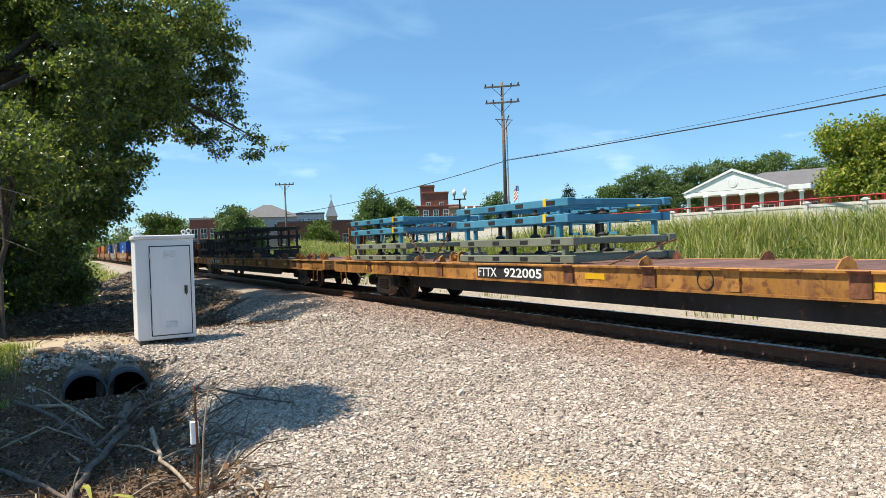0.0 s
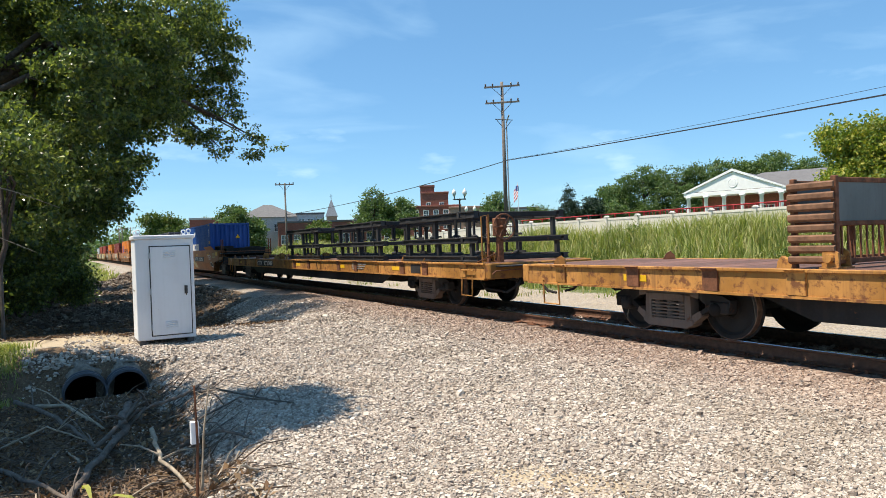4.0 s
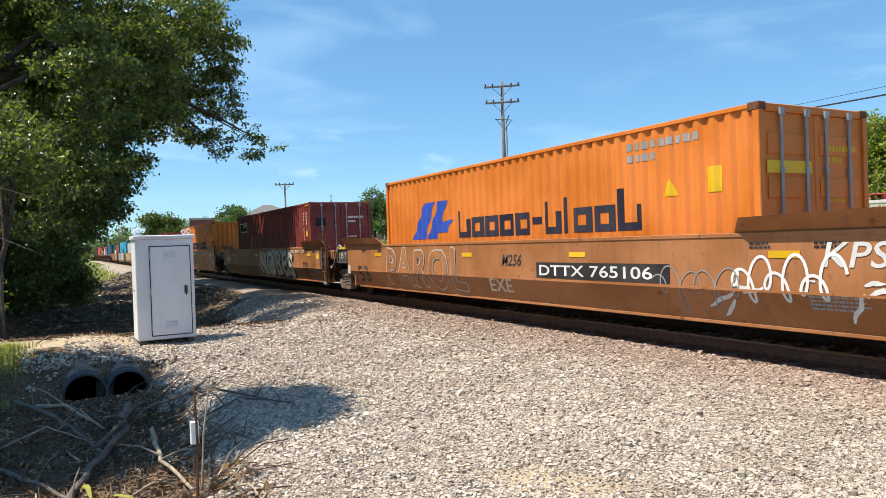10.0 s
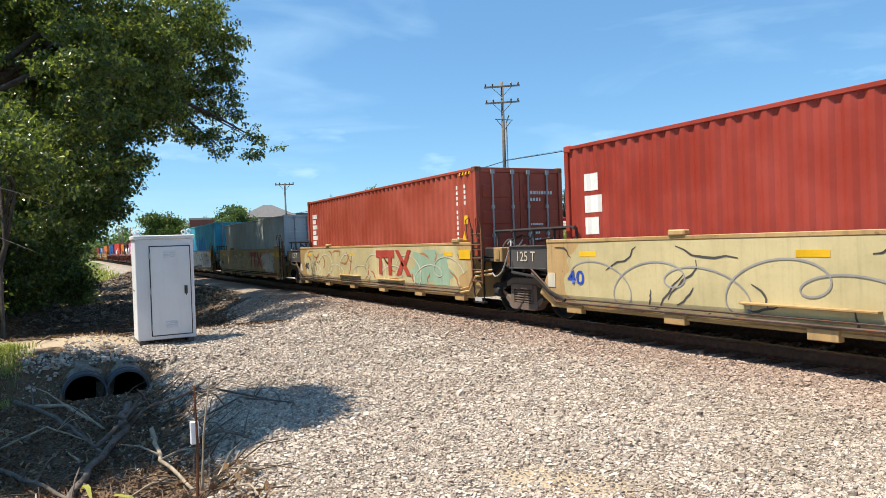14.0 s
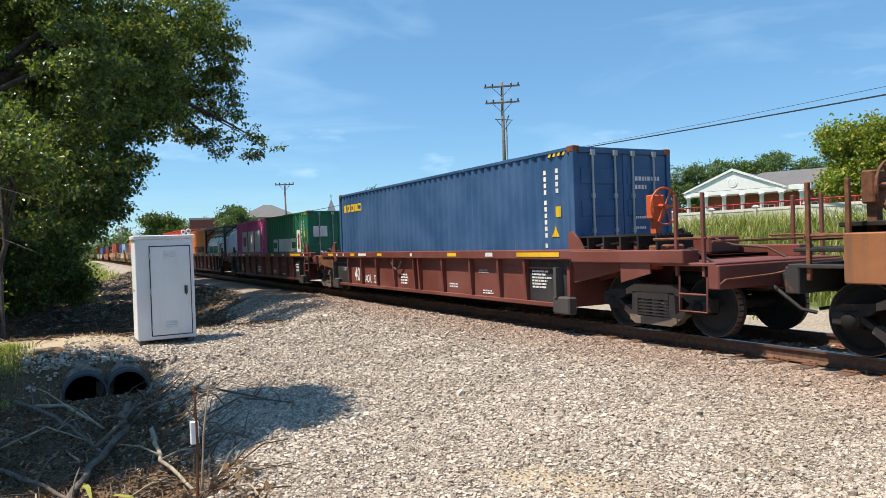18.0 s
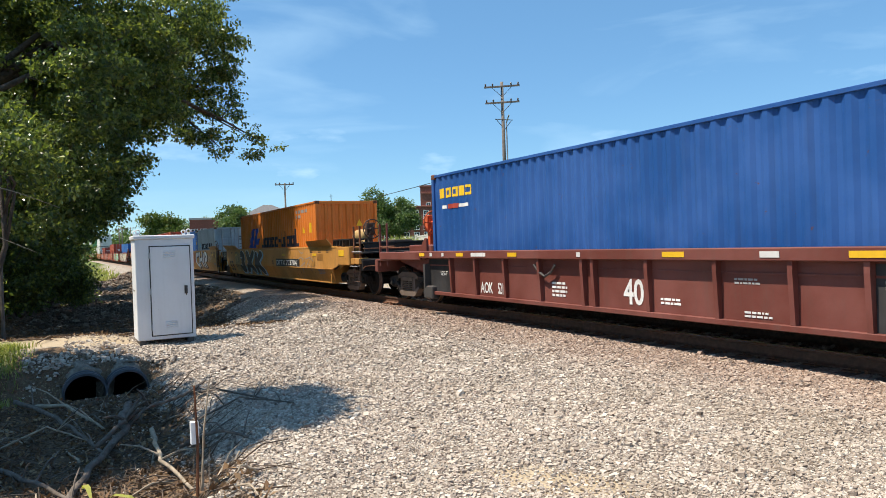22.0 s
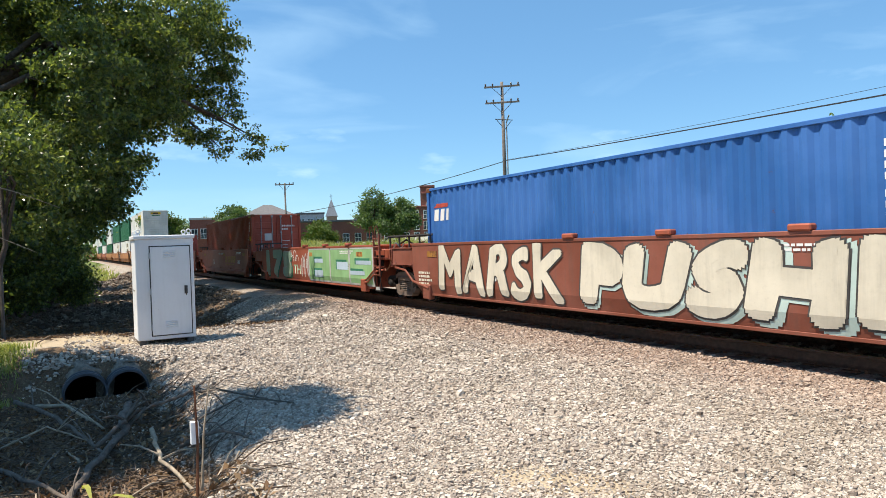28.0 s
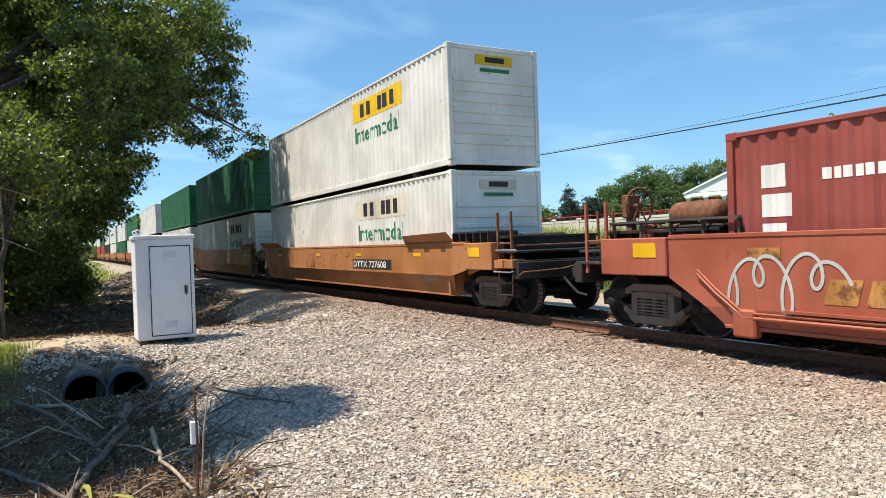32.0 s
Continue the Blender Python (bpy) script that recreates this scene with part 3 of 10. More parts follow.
def panel(parent, name, x0, x1, z0, z1, y, material, label=""):
    """A thin painted plate on a side that faces the yard."""
    w, h = round(x1 - x0, 3), round(z1 - z0, 3)
    return part(name, cached(("plate", w, h), lambda: Mesh().box(-w / 2, w / 2, -0.002, 0.004, -h / 2, h / 2)), material, parent, label,
                at=((x0 + x1) / 2, y, (z0 + z1) / 2))


def script(parent, x0, x1, z0, z1, y, material, rows=3, seed=1, name="small_print"):
    """Lines of print too small to read, as short bars."""
    def make():
        r, me = random.Random(seed), Mesh()
        for i in range(rows):
            h = (z1 - z0) / rows
            z = z1 - (i + 0.5) * h
            x = x0
            end = x1 - r.uniform(0, 0.35) * (x1 - x0)
            while x < end:
                w = r.uniform(0.6, 2.2) * h
                me.box(x, min(x + w, end), y - 0.003, y, z - h * 0.28, z + h * 0.28)
                x += w + h * 0.35
        return me
    return part(name, make(), material, parent)


# ---- trucks and wheels ----
def side_frame_mesh():
    """The middle of a cast side frame: top chord, bottom tie and two columns round the open spring window."""
    me = Mesh()
    me.prism([(-0.6, 0.6), (-0.6, 0.69), (-0.4, 0.78), (0.4, 0.78), (0.6, 0.69), (0.6, 0.6), (0.42, 0.64), (-0.42, 0.64)], 1, -0.085, 0.085)
    me.prism([(-0.5, 0.2), (-0.38, 0.14), (0.38, 0.14), (0.5, 0.2), (0.5, 0.27), (-0.5, 0.27)], 1, -0.1, 0.1)
    for s in (-1, 1):
        me.prism([(s * 0.34, 0.25), (s * 0.34, 0.66), (s * 0.45, 0.66), (s * 0.47, 0.25)][:: s], 1, -0.085, 0.085)
        me.prism([(s * 0.47, 0.2), (s * 0.47, 0.34), (s * 0.62, 0.42), (s * 0.66, 0.34)][:: s], 1, -0.08, 0.08)
    return me


def frame_arm_mesh(s):
    """The arm that runs from the middle of a side frame to the axle box, in +x or -x."""
    me = Mesh()
    me.prism([(s * 0.603, 0.605), (s * 0.603, 0.685), (s * 1.02, 0.66), (s * 1.16, 0.6), (s * 1.16, 0.5), (s * 0.7, 0.53)][:: s], 1, -0.07, 0.07)
    me.prism([(s * 0.64, 0.36), (s * 0.63, 0.42), (s * 0.84, 0.57), (s * 0.98, 0.55)][:: s], 1, -0.065, 0.065)
    return me.box(min(s * 0.8, s * 1.14), max(s * 0.8, s * 1.14), -0.1, 0.1, 0.4, 0.58, 0.02)


def springs_mesh():
    me = Mesh()
    for k in range(5):
        me.box(-0.33, 0.33, -0.085, 0.085, 0.285 + k * 0.052, 0.313 + k * 0.052, 0.006)
    for x in (-0.24, 0, 0.24):
        me.tube([(x, 0, 0.26), (x, 0, 0.55)], 0.07, 8)
    me.box(-0.34, 0.34, -0.11, 0.11, 0.55, 0.66, 0.01)
    return me


def wheelset_mesh():
    me = Mesh().tube([(0, -1.0, 0), (0, 1.0, 0)], 0.075, 10)
    for s in (-1, 1):
        prof = [(0.08, 0.03), (0.13, 0.07), (0.16, 0.03), (0.36, 0.015), (0.40, 0.06), (WHEEL_R, 0.065), (WHEEL_R, -0.035), (WHEEL_R + 0.025, -0.045), (WHEEL_R + 0.025, -0.07),
                (0.40, -0.07), (0.36, -0.02), (0.16, -0.01), (0.13, -0.06), (0.08, -0.06)]
        me.lathe([(r, s * a) for r, a in prof], 1, (0, s * 0.745, 0), 32)
        me.box(-0.03, 0.03, s * 1.0 - 0.02, s * 1.0 + 0.02, -0.03, 0.03)
    return me


def tread_mesh():
    return Mesh().lathe([(WHEEL_R - 0.01, 0.0665), (WHEEL_R + 0.001, 0.0665), (WHEEL_R + 0.001, -0.034)], 1, (0, 0, 0), 32)


def truck(parent, x, wheelbase=1.83):
    """A two-axle truck under a car."""
    base = part("truck", cached("bolster", lambda: Mesh().box(-0.2, 0.2, -1.05, 1.05, 0.5, 0.74, 0.03).box(-0.35, 0.35, -0.35, 0.35, 0.55, 0.95, 0.05)), BLACKSTEEL, parent, at=(x, 0, 0))
    for s in (-1, 1):
        part("side_frame", cached("side_frame", side_frame_mesh), DUSTY_IRON, base, at=(0, s * 1.04, 0))
        part("spring_nest", cached("spring_nest", springs_mesh), DUSTY_IRON, base, at=(0, s * 1.04, 0))
        for e in (-1, 1):
            # arms painted black for the shade under the car; the middle stays dusty brown
            part("frame_arm", cached(("frame_arm", e), lambda: frame_arm_mesh(e)), BLACKSTEEL, base, at=(0, s * 1.04, 0))
            part("bearing_cap", cached("bearing_cap", lambda: Mesh().lathe([(0, 0.14), (0.07, 0.14), (0.1, 0.11), (0.115, 0), (0.115, -0.1)], 1, (0, 0, 0), 12), True), WHEELSHADE, base,
                 at=pose(e * wheelbase / 2, s * 1.04, WHEEL_R, 0, 0, 0 if s > 0 else 180))
    for e in (-1, 1):
        ws = part("wheelset", cached("wheelset", wheelset_mesh), WHEELSHADE, base, at=(e * wheelbase / 2, 0, WHEEL_R))
        for s in (0, 180):
            part("tread", cached("tread", tread_mesh), TREAD, base, "worn running tread", at=pose(e * wheelbase / 2, 0, WHEEL_R, 0, 0, s) @ pose(0, 0.745, 0))
        part("brake_beam", cached("brake_beam", lambda: Mesh().tube([(0, -0.8, 0.33), (0, 0.8, 0.33)], 0.05, 6).box(-0.05, 0.05, -0.82, -0.68, 0.22, 0.5).box(-0.05, 0.05, 0.68, 0.82, 0.22, 0.5)), BLACKSTEEL,
             base, at=(e * (wheelbase / 2 - 0.56), 0, 0))
        key = (e, wheelbase)
        if key in WHEELS:
            WHEELS[key][1].append(ws)
        else:
            WHEELS[key] = (ws, [])
    return base


def coupler(parent, x, s):
    """A knuckle coupler with its shank and air hose, at the end that faces s."""
    me = cached("coupler", lambda: Mesh().box(-0.5, 0.35, -0.09, 0.09, 0.74, 0.95, 0.02).box(0.3, 0.62, -0.2, 0.05, 0.7, 0.98, 0.03).box(0.4, 0.6, 0.03, 0.17, 0.72, 0.96, 0.03)
                .box(-0.5, -0.1, -0.25, 0.25, 0.68, 1.0, 0.02))
    c = part("coupler", me, BLACKSTEEL, parent, at=pose(x, 0, 0, 0, 0, 0 if s > 0 else 180))
    part("air_hose", cached("air_hose", lambda: Mesh().tube([(0.05, -0.3, 0.78), (0.3, -0.33, 0.62), (0.5, -0.3, 0.46), (0.68, -0.22, 0.42)], 0.028, 6)), BLACKSTEEL, c)
    part("cut_lever", cached("cut_lever", lambda: Mesh().tube([(0.05, -1.4, 0.86), (0.1, -1.35, 0.92), (0.12, -0.4, 0.95), (0.4, -0.1, 1.04)], 0.014, 5)), RUSTY, c)


def brake_wheel(parent, x, y, z, material, r=0.28, turn=0):
    """A spoked hand brake wheel on its stand, facing along the track."""
    def make():
        me, n = Mesh(), 20
        ring = [(0, r * math.cos(2 * math.pi * k / n), r * math.sin(2 * math.pi * k / n)) for k in range(n + 1)]
        me.tube(ring, 0.02, 6, False)
        for k in range(6):
            a = math.pi * k / 3
            me.tube([(0, 0, 0), (0, r * math.cos(a), r * math.sin(a))], 0.014, 5)
        me.tube([(-0.16, 0, 0), (0.05, 0, 0)], 0.045, 8)
        me.box(-0.28, -0.12, -0.14, 0.14, -0.2, 0.2, 0.02)
        return me
    w = part("hand_brake", cached(("brake", r), make), material, parent, "spoked hand brake wheel", at=pose(x, y, z, 0, 0, turn))
    part("brake_stand", cached(("stand", round(z, 2)), lambda: Mesh().box(-0.26, -0.14, -0.06, 0.06, -z + 1.0, -0.18)), material, w)


def tank(parent, x, y, z, length, r, material, name="air_reservoir"):
    prof = [(0, -length / 2), (r * 0.6, -length / 2 + 0.01), (r * 0.92, -length / 2 + 0.06), (r, -length / 2 + 0.14), (r, length / 2 - 0.14), (r * 0.92, length / 2 - 0.06), (r * 0.6, length / 2 - 0.01), (0, length / 2)]
    t = part(name, cached((name, length, r), lambda: Mesh().lathe(prof, 0, (0, 0, 0), 20), True), material, parent, at=(x, y, z))
    part("saddle", cached(("saddle", length, r), lambda: Mesh().box(-length * 0.3, -length * 0.22, -r * 0.9, r * 0.9, -r - 0.1, -r * 0.3).box(length * 0.22, length * 0.3, -r * 0.9, r * 0.9, -r - 0.1, -r * 0.3)), material, t)


# ---- well cars ----
STYLES = {
    # half length of the bottom, where the side ends at a joint, how far it runs at an outer end, top, bottom, side face
    "long": dict(hb=8.16, he=8.62, hx=9.04, zt=1.55, zb=0.32, y=1.48, truck=9.45),
    "short": dict(hb=6.3, he=6.35, hx=7.1, zt=1.54, zb=0.34, y=1.48, truck=7.7),
    "ribbed": dict(hb=6.1, he=6.2, hx=6.3, zt=1.36, zb=0.33, y=1.46, truck=7.85),
    "piped": dict(hb=6.05, he=6.5, hx=7.0, zt=1.55, zb=0.3, y=1.48, truck=7.72)}


def side_mesh(style, front, rear):
    """One side of a well, on the negative side; front and rear say whether an end is an outer one."""
    s = STYLES[style]
    y, zt, zb, hb = s["y"], s["zt"], s["zb"], s["hb"]
    f, b = (s["hx"] if front else s["he"]), (s["hx"] if rear else s["he"])
    me = Mesh()
    if style in ("long", "short", "piped"):
        mid = 0.8 if style == "long" else 0.55
        me.prism([(-b, zt - 0.62), (-hb - 0.3, mid), (hb + 0.3, mid), (f, zt - 0.62), (f, zt), (-b, zt)], 1, -y, -y + 0.035)
        lean = 0.2 if style == "long" else 0.05
        lower = [(-hb - 0.3, mid), (hb + 0.3, mid), (hb, zb), (-hb, zb)]
        me.add([(x, -y + (0 if z == mid else lean), z) for x, z in lower] + [(x, -y + 0.03 + (0 if z == mid else lean), z) for x, z in lower],
               [(0, 1, 2, 3), (7, 6, 5, 4), (0, 4, 5, 1), (1, 5, 6, 2), (2, 6, 7, 3), (3, 7, 4, 0)])
        me.box(-b, f, -y - 0.012, -y + 0.12, zt - 0.05, zt + 0.012, 0.008)
        me.box(-hb, hb, -y + lean - 0.02, -y + lean + 0.14, zb - 0.03, zb + 0.02, 0.006)
        if style == "long":
            me.box(-hb - 0.25, hb + 0.25, -y - 0.012, -y + 0.01, mid - 0.015, mid + 0.015)
    else:
        me.box(-hb, hb, -y + 0.1, -y + 0.13, zb, zt - 0.1)
        me.box(-s["truck"] + 0.6, s["truck"] - 0.6, -y - 0.04, -y + 0.16, zt - 0.17, zt, 0.012)
        me.box(-hb, hb, -y + 0.02, -y + 0.16, zb - 0.03, zb + 0.05, 0.008)
        me.box(-hb, hb, -y + 0.085, -y + 0.1, zt - 0.36, zt - 0.33)
    if style == "short":
        for x in (-5.6, -3.3, -1.0, 1.3, 3.6, 5.7):
            me.box(x - 0.2, x + 0.2, -y - 0.02, -y + 0.1, zb - 0.1, zb + 0.05, 0.01)
    return me


def floor_mesh(style):
    s = STYLES[style]
    hb, y, zb = s["hb"], s["y"], s["zb"]
    return Mesh().box(-hb + 0.05, hb - 0.05, -y + 0.22, y - 0.22, zb - 0.02, zb + 0.015)


def joint_mesh(style):
    """The end of a unit over the shared truck, in +x, from the end wall."""
    s = STYLES[style]
    a, b, zt = s["hb"], s["truck"] - 0.12, s["zt"]
    me = Mesh().box(a, b, -0.45, 0.45, 0.78, 1.15, 0.02)
    me.box(a, b - 0.25, -1.36, 1.36, zt - 0.42, zt - 0.36, 0.01)
    me.box(b - 0.3, b - 0.22, -1.34, 1.34, zt - 0.62, zt - 0.36)
    for y in (-1.0, -0.5, 0.5, 1.0):
        me.prism([(a, 0.8), (a, zt - 0.4), (b - 0.3, zt - 0.4)], 1, y - 0.015, y + 0.015)
    me.box(a + 0.05, a + 0.5, -1.2, 1.2, zt - 0.36, zt - 0.12, 0.03)
    return me


def platform_mesh(style):
    """The outer end platform over a truck, in +x."""
    s = STYLES[style]
    a, t, zt = s["hb"], s["truck"], s["zt"]
    me = Mesh().box(a, t + 1.5, -0.3, 0.3, 0.72, 1.1, 0.02)
    me.box(t + 1.35, t + 1.55, -1.42, 1.42, 0.78, 1.12, 0.015)
    me.box(a, t + 0.4, -1.44, 1.44, zt - 0.2, zt - 0.14, 0.01)
    me.box(t + 0.4, t + 1.5, -1.42, 1.42, 1.1, 1.15, 0.01)
    me.box(t - 0.1, t + 0.4, -1.42, 1.42, 1.12, zt - 0.14)
    for y in (-1.3, -0.7, 0.7, 1.3):
        me.prism([(a, 0.75), (a, zt - 0.2), (t + 0.2, zt - 0.2), (t - 0.2, 1.05)], 1, y - 0.02, y + 0.02)
    me.box(a + 0.2, t - 0.2, -1.1, -0.35, zt - 0.14, zt + 0.1, 0.03)
    me.box(a + 0.3, t - 0.1, 0.35, 1.1, zt - 0.14, zt + 0.16, 0.03)
    return me


def grating_mesh(style):
    s = STYLES[style]
    a, t, zt = s["hb"] + 0.1, s["truck"] + 0.35, s["zt"] + 0.2
    me = Mesh()
    for k in range(9):
        y = -1.35 + 0.09 * k
        me.box(a, t, y, y + 0.03, zt, zt + 0.035)
    for k in range(6):
        x = a + (t - a) * k / 5
        me.box(x - 0.02, x + 0.02, -1.36, -0.58, zt - 0.34, zt + 0.004)
    return me


def rail_tone(style, colour):
    """Ladders carry the car's own paint, or rust where the ends are dark."""
    return RUSTY if style in ("long", "short") else DARKRED if style == "piped" else colour


def side_ladder(parent, x, zt, y, material):
    """A tall side ladder with a bent grab iron beside each stile."""
    def make():
        me = Mesh()
        for s in (-1, 1):
            a = s * 0.2
            me.box(a - 0.025, a + 0.025, -0.03, 0.02, 0.66, zt + 0.3, 0.005)
            me.tube([(a, -0.02, zt + 0.08), (a - 0.09, -0.07, zt + 0.1), (a - 0.1, -0.09, zt + 0.5), (a, -0.07, zt + 0.55), (a + 0.01, -0.01, zt + 0.28)], 0.013, 6)
        for z in (0.7, 0.95, 1.2, zt - 0.05, zt + 0.18):
            me.tube([(-0.2, -0.025, z), (0.2, -0.025, z)], 0.015, 6)
        me.box(-0.2, 0.2, 0.0, 0.07, zt - 0.16, zt - 0.12)
        return me
    return part("ladder", cached(("side_ladder", zt), make), material, parent, at=(x, y, 0))


def end_skin():
    """Dark sheet over the end of a long side, cut away towards the truck and following the side's crease."""
    me = Mesh()
    me.prism([(7.82, 0.8), (8.46, 0.8), (8.6, 0.95), (8.6, 1.49), (7.82, 1.49)], 1, -1.488, -1.4795)
    low = [(7.82, -1.488, 0.8), (8.46, -1.488, 0.8), (8.13, -1.292, 0.34), (7.82, -1.292, 0.34)]
    me.add(low + [(a, b + 0.008, c) for a, b, c in low], [(0, 1, 2, 3), (7, 6, 5, 4), (0, 4, 5, 1), (1, 5, 6, 2), (2, 6, 7, 3), (3, 7, 4, 0)])
    return me


def end_panel(s):
    """The boxed panel at a rear end, with a raised lip round it."""
    a, b, zt, y = -s["truck"] + (0.16 if s["hx"] == 7.1 else 0.02), -s["he"] - 0.004, s["zt"], s["y"]
    me = Mesh().box(a, b, -y - 0.004, -y + 0.06, zt - 0.52, zt - 0.1)
    me.box(a, b, -y - 0.03, -y + 0.04, zt - 0.115, zt - 0.09, 0.005)
    me.box(a, b, -y - 0.03, -y + 0.04, zt - 0.545, zt - 0.52, 0.005)
    me.box(a - 0.025, a, -y - 0.03, -y + 0.3, zt - 0.545, zt - 0.09)
    return me.box(a, b, -y + 0.06, y - 0.06, zt - 0.14, zt - 0.1)


def end_gusset(s):
    """The sheet that runs slanting down from the panel to the bottom of the side."""
    b, zt, y, hb, zb = -s["he"] - 0.004, s["zt"], s["y"], s["hb"], s["zb"]
    # widened inwards over the wheel, its dark tone also standing in for shade there
    me = Mesh().prism([(b - 0.42, zt - 0.545), (-hb + 0.3, zt - 0.545), (-hb + 0.3, zb + 0.03), (-hb - 0.1, zb + 0.03)], 1, -y + 0.225, -y + 0.25)
    me.prism([(b - 0.42, zt - 0.545), (b, zt - 0.545), (b, zt - 0.6)], 1, -y + 0.02, -y + 0.23)
    return me.tube([(b - 0.34, -y + 0.21, zt - 0.62), (b - 0.05, -y + 0.21, zt - 0.9)], 0.016, 5)


def curved(points, steps=5):
    """A smooth line through the points."""
    p = [Vector(q) for q in points]
    p = [p[0] * 2 - p[1]] + p + [p[-1] * 2 - p[-2]]
    out = []
    for i in range(1, len(p) - 2):
        for k in range(steps):
            u = k / steps
            out.append(0.5 * (2 * p[i] + (p[i + 1] - p[i - 1]) * u + (2 * p[i - 1] - 5 * p[i] + 4 * p[i + 1] - p[i + 2]) * u * u + (3 * p[i] - p[i - 1] - 3 * p[i + 1] + p[i + 2]) * u ** 3))
    return out + [p[-2]]


def joint_hose(t, zt, y, n):
    """One of the hoses and rods that cross the joint."""
    if n == 0:
        return Mesh().tube(curved([(t - 0.75, -y + 0.1, zt - 0.66), (t - 0.5, -y + 0.02, zt - 0.72), (t - 0.22, -y, zt - 0.6), (t - 0.05, -y + 0.02, zt - 0.3), (t + 0.02, -y + 0.06, zt - 0.1), (t - 0.1, -y + 0.14, zt + 0.0), (t - 0.3, -y + 0.2, zt - 0.06)]), 0.016, 7)
    if n == 1:
        return Mesh().tube(curved([(t - 0.6, -y + 0.25, zt - 0.3), (t - 0.2, -y + 0.15, zt - 0.52), (t + 0.2, -y + 0.25, zt - 0.34)]), 0.03, 6)
    if n == 2:
        return Mesh().tube([(t - 0.9, -0.8, zt + 0.02), (t - 0.3, -0.9, zt + 0.12), (t + 0.1, -0.85, zt - 0.02), (t + 0.6, -0.8, zt + 0.05)], 0.024, 6)
    if n == 3:
        return Mesh().box(t - 0.3, t + 0.06, -y + 0.15, -y + 0.42, zt - 0.5, zt - 0.36, 0.02).box(t - 0.2, t - 0.02, -y + 0.2, -y + 0.36, zt - 0.36, zt - 0.16, 0.02).tube([(t - 0.3, -y + 0.3, zt - 0.2), (t + 0.3, -y + 0.25, zt - 0.08)], 0.02, 6)
    return Mesh().tube(curved([(t - 0.7, -y + 0.35, zt - 0.1), (t - 0.4, -y + 0.3, zt + 0.04), (t - 0.1, -y + 0.32, zt - 0.1), (t + 0.1, -y + 0.3, zt + 0.02)]), 0.018, 6)


def walkway(s):
    """A grating on low posts that bridges the joint, behind the rear end."""
    a, b, zt = -s["truck"] - 0.75, -s["he"] + 0.6, s["zt"]
    me = Mesh()
    for k in range(6):
        me.box(a, b, -1.3 + 0.11 * k, -1.26 + 0.11 * k, zt + 0.22, zt + 0.25)
    for k in range(5):
        x = a + 0.05 + (b - a - 0.1) * k / 4
        me.box(x - 0.02, x + 0.02, -1.3, -0.7, zt + 0.19, zt + 0.219)
        me.box(x - 0.02, x + 0.02, -1.24, -1.2, zt - 0.1, zt + 0.2)
    return me


